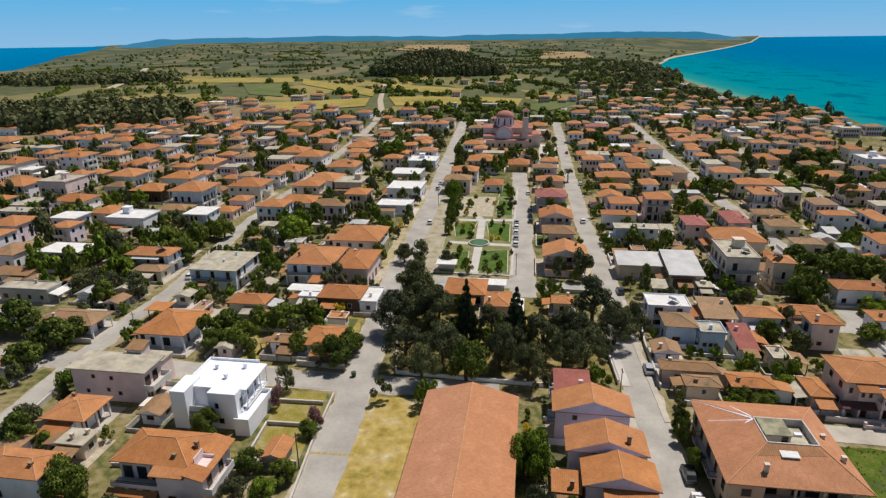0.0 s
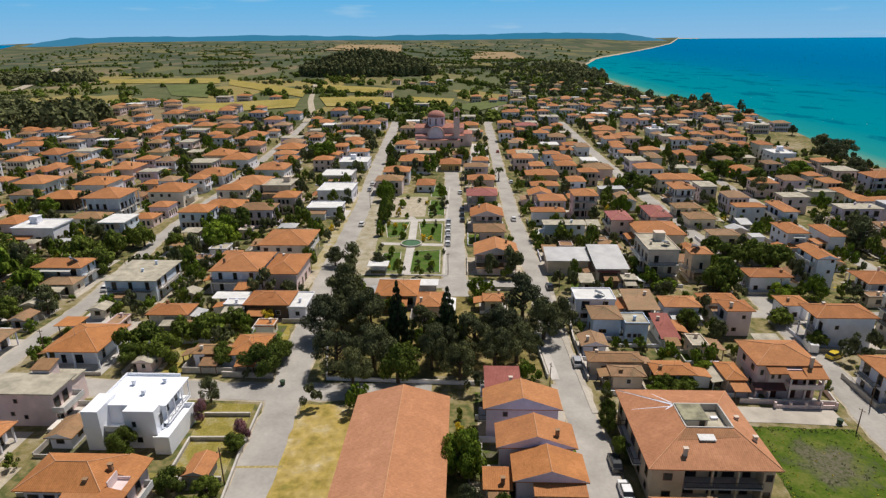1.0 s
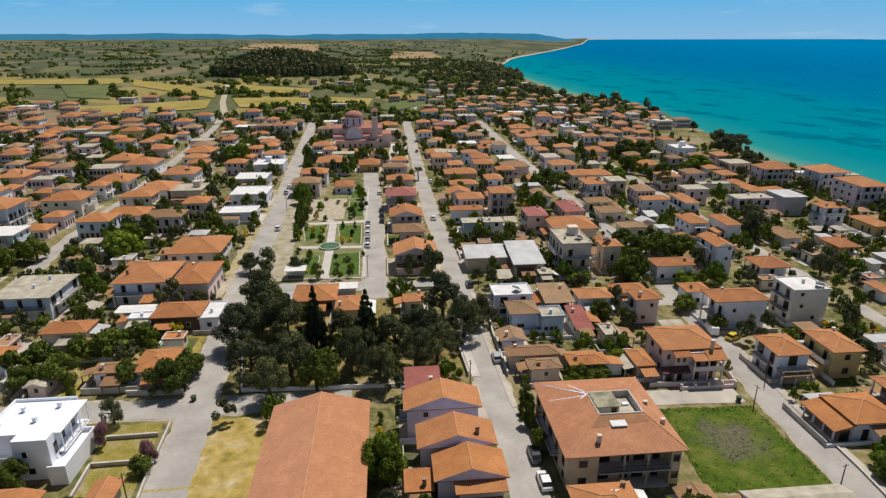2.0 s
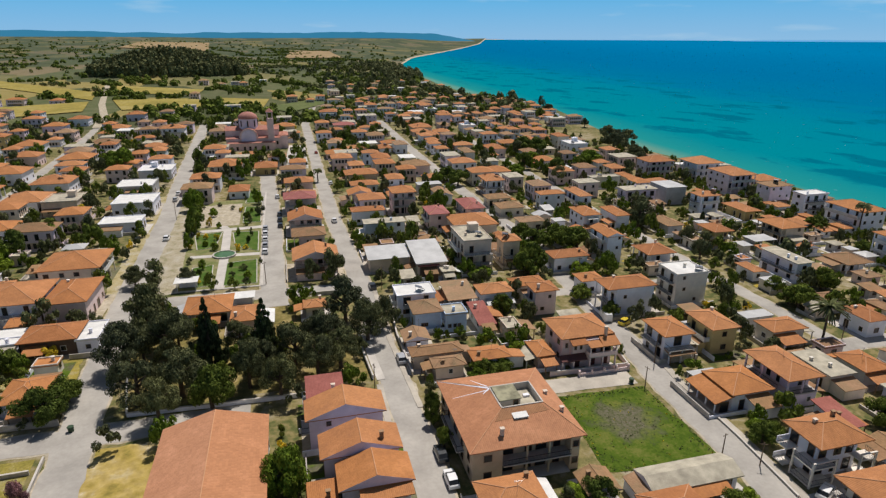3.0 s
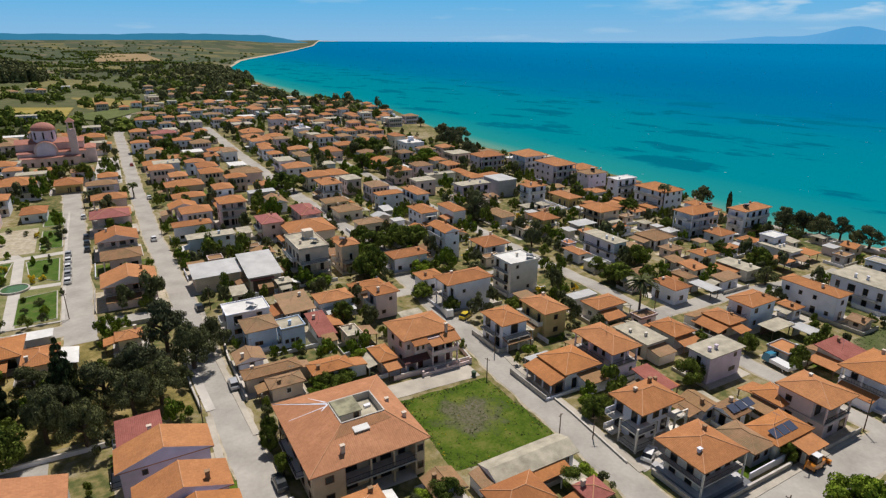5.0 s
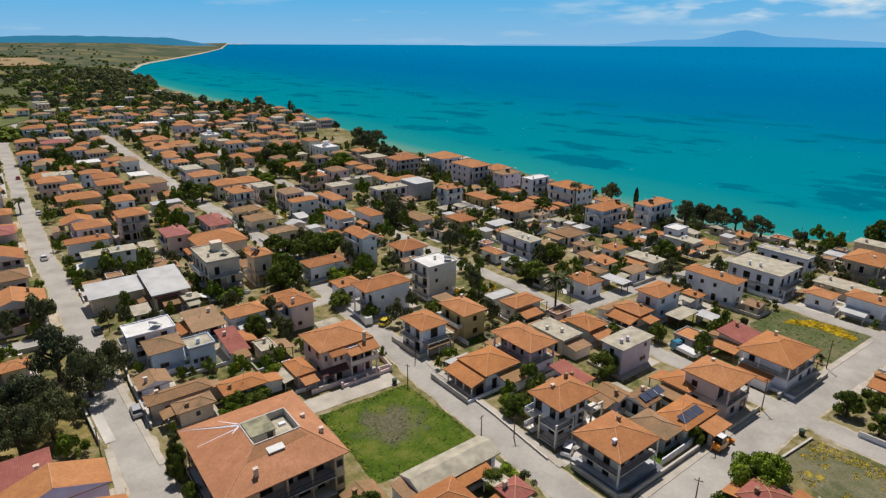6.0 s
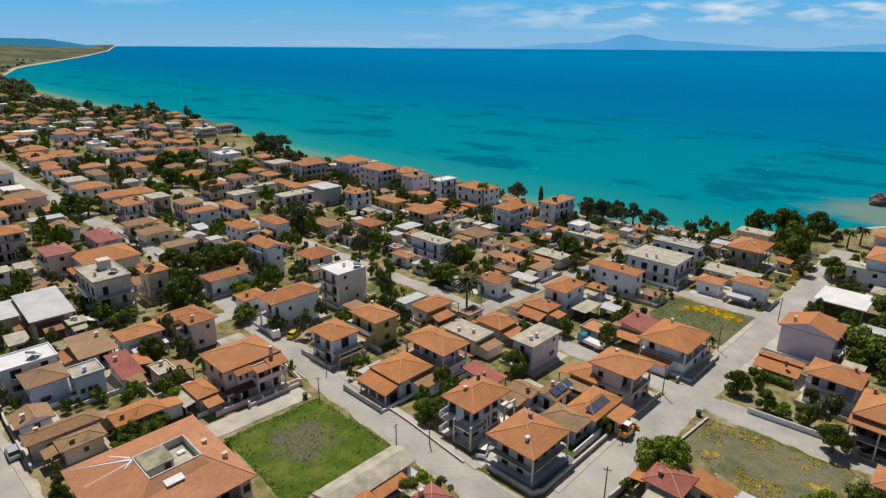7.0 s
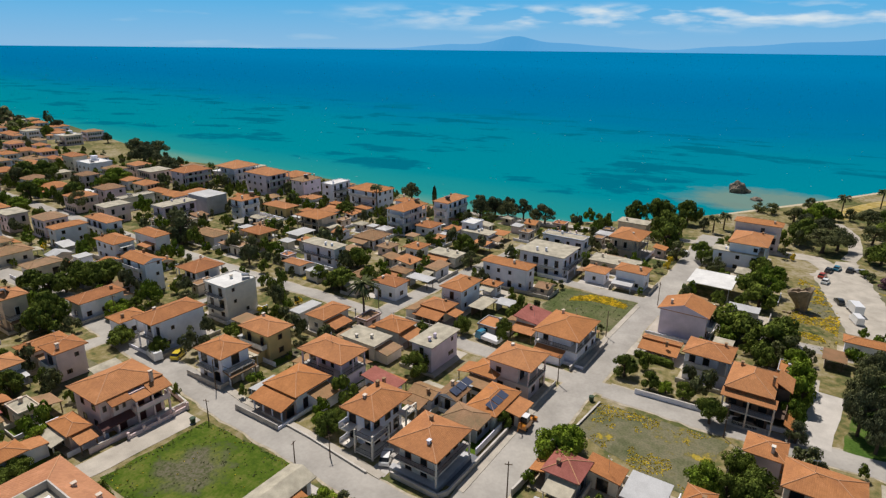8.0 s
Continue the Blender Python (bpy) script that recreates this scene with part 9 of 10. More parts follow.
def annex(home, side, length, deep, shift, kind, rng):
    """A lean-to on one side of a house: a tiled porch on posts, a closed lean-to or a sheet-metal canopy."""
    ob, x, y, W, D, h, wall, tile = home
    wall_off = D / 2 if side % 2 == 0 else W / 2
    turn = Matrix.Rotation(side * math.pi / 2, 4, "Z")
    hi, lo = rng.uniform(2.7, 3.0), rng.uniform(2.15, 2.4)
    x0, x1, y0, y1 = shift - length / 2, shift + length / 2, -wall_off - deep, -wall_off - 0.01
    mat = {"porch": TILES["or" if rng.random() < 0.45 else "br"], "lean_to": TILES["br" if rng.random() < 0.7 else "or"], "canopy": rng.choice([TILES["metal"], TILES["wht"], TILES["conc"], TILES["conc"]])}[kind]
    bm = bmesh.new()
    uv = bm.loops.layers.uv.new("UVMap")
    t = 0.12
    top = [bm.verts.new(p) for p in ((x0 - 0.2, y0 - 0.25, lo), (x1 + 0.2, y0 - 0.25, lo), (x1 + 0.2, y1, hi), (x0 - 0.2, y1, hi))]
    low = [bm.verts.new((v.co.x, v.co.y, v.co.z - t)) for v in top]
    bm.faces.new(top)
    bm.faces.new(low[::-1])
    for i in range(4):
        bm.faces.new((low[i], low[(i + 1) % 4], top[(i + 1) % 4], top[i]))
    bm.normal_update()
    for f in bm.faces:
        face_uv(bm, f, uv)
    roof = part("porch_roof", bm, mat, ob)
    roof.matrix_basis = turn
    if kind == "lean_to":
        bm = bmesh.new()
        pr = [(y0, -0.6), (y1, -0.6), (y1, hi - t - 0.01), (y0, lo - t - 0.0)]
        a, b = [bm.verts.new((x0, p, z)) for p, z in pr], [bm.verts.new((x1, p, z)) for p, z in pr]
        bm.faces.new(a[::-1])
        bm.faces.new(b)
        for i in range(4):
            bm.faces.new((a[i], a[(i + 1) % 4], b[(i + 1) % 4], b[i]))
        part("lean_to_wall", bm, WALLS[wall], ob).matrix_basis = turn
    else:
        for px in (x0 + 0.1, x1 - 0.1):
            bm = bmesh.new()
            box(bm, px - 0.08, px + 0.08, y0, y0 + 0.16, -0.5, lo - t + 0.02)
            part("post", bm, WOOD if kind == "porch" else RAIL_W, ob).matrix_basis = turn


def add_annexes():
    rng = random.Random(77)
    for home in HOUSES:
        ob, x, y, W, D, h, wall, tile = home
        dist = math.hypot(x, y)
        if dist > 290 or tile == "metal":
            continue
        sides = [0, 3, 2, 1]
        rng.shuffle(sides)
        made = 0
        for side in sides:
            L, off = (W, D / 2) if side % 2 == 0 else (D, W / 2)
            deep = rng.uniform(2.2, 3.6)
            length = min(L - 0.4, rng.uniform(3.0, 8.0))
            shift = rng.uniform(-0.5, 0.5) * (L - length)
            c, s = math.cos(GRID + side * math.pi / 2), math.sin(GRID + side * math.pi / 2)
            spots = [(shift + k * length / 2, -off - q) for k in (-1, 0, 1) for q in (deep + 0.3, max(1.5, deep * 0.6))]
            world_spots = [(x + u * c - v * s, y + u * s + v * c) for u, v in spots]
            if all(street_clear(p, q, 0.4) and house_clear(p, q, -0.5) and open_clear(p, q) for p, q in world_spots):
                annex(home, side, length, deep, shift, rng.choice(["porch", "porch", "lean_to", "canopy"]), rng)
                u, v = shift, -off - deep / 2
                RECTS.append((x + u * c - v * s, y + u * s + v * c, length if side % 2 == 0 else deep, deep if side % 2 == 0 else length))
                made += 1
                if made == (2 if dist < 160 else 1):
                    break


def add_sheds(x0, x1, y0, y1, tries, seed):
    """Small outbuildings in the back gardens."""
    rng = random.Random(seed)
    for _ in range(tries):
        x, y = rng.uniform(x0, x1), rng.uniform(y0, y1)
        w, d = rng.uniform(4.0, 6.5), rng.uniform(4.0, 6.0)
        m = max(w, d) / 2
        if x < coast_x(y) - 16 and street_clear(x, y, m + 0.6) and house_clear(x, y, m - 0.3) and open_clear(x, y) and not (-14 < x < 34 and 98 < y < 147):
            house(round(x, 1), round(y, 1), w, d, rng.uniform(2.3, 2.9), rng.choice(["gable", "hip", "flat", "mono", "shed"]), rng.choice(["white", "cream", "tan", "grey", "pink"]), rng.choice(["br", "or", "br", "conc", "metal"]))


add_annexes()
add_sheds(-110, -20, 45, 200, 260, 41)
add_sheds(35, 235, -30, 190, 700, 42)
FAR = bmesh.new()
FAR_ONE = bpy.data.meshes.new("one_far_house")
FAR_WALLS = ["white", "pink", "cream", "blue", "lilac", "tan"]
FAR_MATS = [WALLS[k] for k in FAR_WALLS] + [TILES["or"], TILES["br"], TILES["conc"], TILES["wht"], GLASS, WALLS["tan"]]
FAR_SINGLE = []


def far_house(x, y, w, d, h, roof, wi, ti, rng, turn=GRID):
    """A house far down the streets: walls with their openings and balconies, and the roof."""
    m = Matrix.Translation((x, y, gz(x, y))) @ Matrix.Rotation(turn, 4, "Z")
    W, D = w - 0.9, d - 0.9
    storeys = max(1, int((h + 0.6) / 3))
    wm = rm = bmesh.new()
    uv = rm.loops.layers.uv.new("UVMap")

    def face(bm, pts, mi=wi):
        f = bm.faces.new([bm.verts.new(p) for p in pts])
        f.material_index = mi
        return f

    c = [(-W / 2, -D / 2), (W / 2, -D / 2), (W / 2, D / 2), (-W / 2, D / 2)]
    for i in range(4):
        j = (i + 1) % 4
        face(wm, [(*c[i], -0.5), (*c[j], -0.5), (*c[j], h), (*c[i], h)])
    X, Y = w / 2, d / 2
    e = [(-X, -Y), (X, -Y), (X, Y), (-X, Y)]
    if roof == "hip":
        k, r = min(X, Y), 0.34 * min(X, Y)
        t = [(-(X - k), 0, h + r), (X - k, 0, h + r)] if X >= Y else [(0, -(Y - k), h + r), (0, Y - k, h + r)]
        E = [rm.verts.new((*p, h)) for p in e]
        B = [rm.verts.new((*p, h - 0.14)) for p in e]
        T = [rm.verts.new(p) for p in t]
        quads = [[E[0], E[1], T[1], T[0]], [E[2], E[3], T[0], T[1]], [E[1], E[2], T[1]], [E[3], E[0], T[0]]] if X >= Y else [[E[1], E[2], T[1], T[0]], [E[3], E[0], T[0], T[1]], [E[0], E[1], T[0]], [E[2], E[3], T[1]]]
        tiles = [rm.faces.new(p) for p in quads]
        tiles += [rm.faces.new((B[i], B[(i + 1) % 4], E[(i + 1) % 4], E[i])) for i in range(4)]
        tiles.append(rm.faces.new(B[::-1]))
        for f in tiles:
            f.normal_update()
            f.material_index = ti
            face_uv(rm, f, uv)
    else:
        box(rm, -X, X, -Y, Y, h, h + 0.3, 9 if rng.random() < 0.3 else 8)
    flank = 1 if x < -15 else 3
    for side in (0, flank):
        ln, off = (W, D / 2) if side == 0 else (D, W / 2)

        def panel(u0, u1, out, z0, z1, mi):
            q = off + out
            if side == 0:
                pts = [(u0, -q, z0), (u1, -q, z0), (u1, -q, z1), (u0, -q, z1)]
            elif side == 3:
                pts = [(-q, -u0, z0), (-q, -u1, z0), (-q, -u1, z1), (-q, -u0, z1)]
            else:
                pts = [(q, u0, z0), (q, u1, z0), (q, u1, z1), (q, u0, z1)]
            face(wm, pts, mi)

        n = max(2, int(ln / 3))
        for fl in range(storeys):
            if rng.random() < 0.45 and fl * 3 + 2.5 < h:
                # panes on a flat panel whose tone stands in for a balcony's shaded recess
                u0, u1 = -ln / 2 + rng.uniform(0.2, 1.5), ln / 2 - rng.uniform(0.2, 1.5)
                panel(u0, u1, 0.02, fl * 3 + 0.1, fl * 3 + 2.5, 11)
                for k in range(int((u1 - u0) / 1.6)):
                    panel(u0 + 0.3 + k * 1.6, u0 + 1.2 + k * 1.6, 0.05, fl * 3 + 0.2, fl * 3 + 2.3, 10)
                q = [(u0 - 0.1, u1 + 0.1, -off - 1.2, -off - 0.02, fl * 3 - 0.12, fl * 3 + 0.05), (u0 - 0.1, u1 + 0.1, -off - 1.2, -off - 1.08, fl * 3 + 0.05, fl * 3 + 0.9)]
                for a in q:
                    vs = box(wm, *a, wi)
                    if side:
                        r4 = Matrix.Rotation(side * math.pi / 2, 4, "Z")
                        for v in vs:
                            v.co = r4 @ v.co
                continue
            for k in range(n):
                u = -ln / 2 + ln * (k + 0.5) / n + rng.uniform(-0.3, 0.3)
                panel(u - 0.55, u + 0.55, 0.03, fl * 3 + rng.choice([0.2, 1.0]), fl * 3 + 2.2, 10)
    if math.hypot(x, y) < 400 and len(FAR_SINGLE) < 230:
        me = mesh_of("house", wm, *FAR_MATS)
        ob = new("cottage" if storeys < 2 else "house", me)
        ob.matrix_basis = m
        word = ("single", "two", "three")[min(storeys, 3) - 1]
        top = "flat concrete roof" if roof != "hip" else ("orange clay tile roof" if ti == 6 else "old brown tile roof")
        FAR_SINGLE.append(tagged(ob, f"{COLOUR_WORDS[FAR_WALLS[wi]]} {word}-storey house with {top}", "house", "village houses"))
        return
    bmesh.ops.transform(wm, matrix=m, verts=wm.verts[:])
    wm.to_mesh(FAR_ONE)
    wm.free()
    FAR.from_mesh(FAR_ONE)


def fill_houses(x0, x1, y0, y1, tries, seed):
    """More houses of the same kinds in the gaps of the far quarters."""
    rng = random.Random(seed)
    for _ in range(tries):
        x, y = rng.uniform(x0, x1), rng.uniform(y0, y1)
        w, d = rng.uniform(7.5, 13), rng.uniform(7.5, 12)
        if x > coast_x(y) - 16:
            continue
        m = max(w, d) / 2
        if street_clear(x, y, m + 0.5) and house_clear(x, y, m + 0.8) and open_clear(x, y):
            RECTS.append((x, y, w + 1.2, d + 1.2))
            far_house(x, y, w, d, rng.choice([3.2, 3.4, 4.2, 5.8, 6.2, 6.2]), "hip" if rng.random() < 0.8 else "flat", rng.choice([0, 0, 1, 1, 3, 4, 4, 2]), 6 if rng.random() < 0.66 else 7, rng)
            if rng.random() < 0.3:
                a, b = rng.choice([(0, -1), (-1, 0), (0, 1)]), rng.uniform(3.2, 5.5)
                q = E1 * a[0] * (w / 2 + b / 2 - 0.3) + E2 * a[1] * (d / 2 + b / 2 - 0.3)
                if street_clear(x + q.x, y + q.y, b / 2):
                    far_house(x + q.x, y + q.y, b, b, rng.uniform(2.3, 3.0), rng.choice(["hip", "flat"]), rng.choice([0, 1, 2, 5]), rng.choice([6, 7]), rng)


fill_houses(-270, 230, 190, 470, 2600, 5)
fill_houses(-250, -85, 90, 250, 700, 6)
fill_houses(120, 330, 380, 640, 500, 7)
fill_houses(85, 250, 60, 260, 500, 8)
# scattered houses of the coastal strip and the fields' edge
rng = random.Random(51)
for _ in range(70):
    y = rng.uniform(500, 900)
    x = coast_x(y) - 22 - rng.random() ** 1.4 * 420
    if on_land(x, y) and house_clear(x, y, 8) and street_clear(x, y, 8):
        RECTS.append((x, y, 12, 12))
        far_house(x, y, rng.uniform(9, 14), rng.uniform(8, 12), rng.choice([3.4, 6.2, 6.4]), rng.choice(["hip", "hip", "flat"]), rng.choice([0, 1, 2, 4, 5]), rng.choice([6, 7]), rng)
for _ in range(260):
    x, y = rng.uniform(-420, -90), rng.uniform(470, 700)
    if ((x + 300) / 100) ** 2 + ((y - 505) / 76) ** 2 > 1 and on_land(x, y) and house_clear(x, y, 8) and street_clear(x, y, 8) and y < 700 + 0.45 * (x + 90):
        RECTS.append((x, y, 14, 14))
        far_house(x, y, rng.uniform(10, 17), rng.uniform(8, 13), rng.choice([3.4, 6.2, 6.4, 6.4]), rng.choice(["hip", "hip", "hip", "flat"]), rng.choice([0, 1, 2, 4, 5]), rng.choice([6, 7]), rng)
FAR_ME = bpy.data.meshes.new("far_houses")
FAR.to_mesh(FAR_ME)
FAR.free()
bpy.data.meshes.remove(FAR_ONE)
for mt in FAR_MATS:
    FAR_ME.materials.append(mt)
tagged(new("far_houses", FAR_ME), "crowded far houses with tiled hip roofs and pale walls", "houses", kind="stuff")


GARDEN = {}


def garden_kit(kind, variant, coarse):
    rng = np.random.default_rng(variant * 31 + len(kind))
    blobs = crown_blobs(kind, rng)[:11]
    vs, fs = leaf_cloud(blobs, 70 if coarse else 150, 0.112 if coarse else 0.078, rng, 0.62, 0.2 if coarse else 0.3)
    return np.array(vs), np.array(fs)


def fill_gardens(x0, x1, y0, y1, tries, seed, single, r0=0.9, r1=3.0):
    """Garden trees and bushes in the gaps: the nearest stand singly, the rest join the far greenery."""
    rng = random.Random(seed)
    kinds = ["broad", "broad", "olive", "bright", "olive", "broad", "bright", "pine"]
    for _ in range(tries):
        x, y = rng.uniform(x0, x1), rng.uniform(y0, y1)
        r = rng.uniform(r0, r1)
        if x > coast_x(y) - 12 or not open_clear(x, y):
            continue
        if street_clear(x, y, r * 0.75) and house_clear(x, y, r * 0.4 if r1 < 4 else 0.2) and all(math.hypot(x - a, y - b) > (r + q) * 0.52 for a, b, q in SPOTS):
            kind = rng.choice(kinds)
            if r < 1.5 and rng.random() < 0.14:
                kind = "gold"
            h = r * rng.uniform(1.5, 2.2) + 0.3
            if math.hypot(x, y) < single:
                tree(kind, x, y, h, r)
            else:
                SPOTS.append((x, y, r))
                coarse = math.hypot(x, y) > 170
                vs, fs = shared(("garden", kind, rng.randrange(3), coarse), lambda: garden_kit(kind, rng.randrange(99), coarse))
                a = rng.uniform(0, 6.28)
                c, s = math.cos(a), math.sin(a)
                out = vs * np.array([r, r, h])
                out = np.stack([out[:, 0] * c - out[:, 1] * s + x, out[:, 0] * s + out[:, 1] * c + y, out[:, 2] + gz(x, y)], axis=1)
                GARDEN.setdefault(kind, []).append((out, fs))


rng = random.Random(12)
for px, py in ((5.5, 200), (8, 198), (10, 196), (6, 191), (18, 199), (21, 197), (19, 190), (17.5, 184), (5, 170), (4, 165), (3, 160), (12.5, 170), (16, 166), (13, 162), (17, 158), (22, 219), (24, 226), (25, 245), (29, 252), (9, 212), (12, 209), (20, 209), (23, 212), (10.5, 224), (12, 230), (18, 232), (21, 228), (9, 219), (22.5, 216), (5, 226), (9, 236), (14, 238), (4, 215), (1.5, 176), (1.8, 190), (20.6, 170), (8.6, 186), (15.6, 183)):
    tree(rng.choice(["broad", "bright", "olive", "gold"]), px + rng.uniform(-0.8, 0.8), py, rng.uniform(1.2, 3.0), rng.uniform(0.7, 1.5))
fill_gardens(-110, 60, 45, 200, 1000, 31, 78)
fill_gardens(40, 250, -40, 200, 2000, 32, 80)
fill_gardens(-270, 260, 190, 500, 2600, 33, 0)
fill_gardens(-260, 60, 110, 430, 700, 34, 0, 2.4, 4.6)
fill_gardens(60, 240, 110, 430, 350, 35, 0, 2.2, 4.2)
for kind, items in sorted(GARDEN.items()):
    vs, fs, k0 = [], [], 0
    for v, q in items:
        vs.append(v)
        fs.append(q + k0)
        k0 += len(v)
    me = bpy.data.meshes.new("garden_greenery")
    me.from_pydata(np.concatenate(vs).tolist(), [], np.concatenate(fs).tolist())
    me.materials.append(LEAF[kind])
    tagged(new("garden_greenery", me), "garden trees and bushes crowded between the houses", "greenery", kind="stuff")



def inside(x, y, pts):
    odd = False
    for (ax, ay), (bx, by) in zip(pts, pts[1:] + pts[:1]):
        if (ay > y) != (by > y) and x < ax + (bx - ax) * (y - ay) / (by - ay):
            odd = not odd
    return odd


def tufts(name, pts, count, kind, r0, r1, label, seed, edge=0.0, patchy=0.0, blades=6):
    """Low clumps of grass or flowers over a plot; edge: how far they keep to its rim; patchy: only where a broad noise is high."""
    rng = np.random.default_rng(seed)
    xs, ys = [p[0] for p in pts], [p[1] for p in pts]
    cx, cy = sum(xs) / len(xs), sum(ys) / len(ys)
    inner = [(cx + (px - cx) * (1 - edge), cy + (py - cy) * (1 - edge)) for px, py in pts]
    vs, fs = [], []
    for _ in range(count):
        x, y = rng.uniform(min(xs), max(xs)), rng.uniform(min(ys), max(ys))
        if not inside(x, y, pts) or (edge and inside(x, y, inner) and rng.random() < 0.85):
            continue
        if patchy and noise.noise((x * 0.16, y * 0.16, seed)) + 0.5 * noise.noise((x * 0.5, y * 0.5, seed)) < patchy - 0.3:
            continue
        r = rng.uniform(r0, r1)
        v, f = leaf_cloud([(x, y, gz(x, y) + 0.05 + r * 0.25, r)], blades * (0.33 / r) ** 2, 0.10, rng, 0.45)
        k0 = len(vs)
        vs += v
        fs += [tuple(i + k0 for i in q) for q in f]
    me = bpy.data.meshes.new(name)
    me.from_pydata(vs, [], fs)
    me.materials.append(LEAF[kind])
    return tagged(new(name, me), label, "grass" if kind != "gold" else "flowers", kind="stuff")


GREEN_PLOT = [(62.6, 79.6), (80.4, 76.6), (77.8, 55.6), (66.4, 56.6), (58.6, 59.6)]
DRY_PLOT = [(107.0, 19.0), (117.5, 16.4), (115.6, -0.3), (115.0, -6), (98.0, 0.5), (101, 8)]
BROOM_PLOT = [(171.8, 37.0), (170.4, 17.0), (149, 19.8), (150.8, 36.3), (157.5, 39.0)]
TOWER_PLOT = [(214, -24), (200, -29), (184, -30.5), (170, -28), (160, -27), (160, -21), (178, -18.5)]
tufts("grass_tufts", GREEN_PLOT, 1500, "olive", 0.12, 0.3, "taller dry weeds along the plot's rim", 2, edge=0.10)
tufts("wild_flowers", GREEN_PLOT, 300, "gold", 0.08, 0.18, "yellow wild flowers along the plot's rim", 3, edge=0.10)
tufts("wild_flowers", DRY_PLOT, 5200, "gold", 0.07, 0.15, "drifts of yellow wild flowers on the rough plot", 5, patchy=0.40)
tufts("grass_tufts", BROOM_PLOT, 500, "olive", 0.08, 0.22, "dry green weeds on the open plot", 6)
tufts("wild_flowers", [(163.5, 33.5), (167, 33), (170.2, 28.6), (170.4, 23.7), (167.4, 19.2), (164.5, 19.3), (165.4, 23.8), (165.8, 28)], 1500, "gold", 0.2, 0.45, "bank of yellow broom beside the lane", 7, blades=12)
tufts("wild_flowers", TOWER_PLOT, 5200, "gold", 0.10, 0.28, "drifts of yellow flowers round the old tower", 9, patchy=0.40, blades=10)
tufts("grass_tufts", TOWER_PLOT, 500, "olive", 0.09, 0.24, "dry weeds round the old tower", 10)

# ---- street furniture, vehicles and walls ----
CARS = {}


def paint(name, colour):
    if name not in CARS:
        m, nt, b = base_mat(name, 0.28, 0.0, 0.5)
        b.inputs["Base Color"].default_value = (*colour, 1)
        b.inputs["Coat Weight"].default_value = 0.6
        CARS[name] = m
    return CARS[name]


TYRE = surface("tyre_rubber", (0.025, 0.025, 0.026), rough=0.9)
LAMP = surface("lamp_lens", (0.7, 0.7, 0.68), rough=0.15, stain=0.02, bump=0)
PAINTS = {"white": paint("white_car_paint", (0.80, 0.80, 0.79)), "silver": paint("silver_car_paint", (0.42, 0.43, 0.45)), "dark": paint("dark_car_paint", (0.03, 0.035, 0.04)), "red": paint("red_car_paint", (0.45, 0.05, 0.02)), "blue": paint("blue_truck_paint", (0.03, 0.22, 0.34)), "orange": paint("orange_digger_paint", (0.62, 0.22, 0.02)), "yellow": paint("yellow_car_paint", (0.65, 0.48, 0.02))}


def loft(bm, stations, mi=0):
    """A closed body from cross-sections: (x, half width, bottom, top)."""
    rings = [[bm.verts.new(p) for p in ((x, -w, lo), (x, w, lo), (x, w * 0.97, hi * 0.55 + lo * 0.45), (x, w * 0.9, hi), (x, -w * 0.9, hi), (x, -w * 0.97, hi * 0.55 + lo * 0.45))] for x, w, lo, hi in stations]
    for a, b in zip(rings, rings[1:]):
        for k in range(6):
            bm.faces.new((a[k], b[k], b[(k + 1) % 6], a[(k + 1) % 6])).material_index = mi
    bm.faces.new(rings[0]).material_index = mi
    bm.faces.new(rings[-1][::-1]).material_index = mi
    bmesh.ops.recalc_face_normals(bm, faces=bm.faces[:])


def wheel_mesh():
    bm = bmesh.new()
    tube(bm, (0, -0.1, 0), (0, 0.1, 0), 0.31, 0.31, 14, 0)
    tube(bm, (0, -0.105, 0), (0, 0.105, 0), 0.17, 0.17, 10, 1)
    return mesh_of("wheel", bm, TYRE, TANK)


def wheels(ob, xs, half):
    for wx in xs:
        for s in (-1, 1):
            place("wheel", shared("wheel", wheel_mesh), ob, wx, s * half, 0.31)


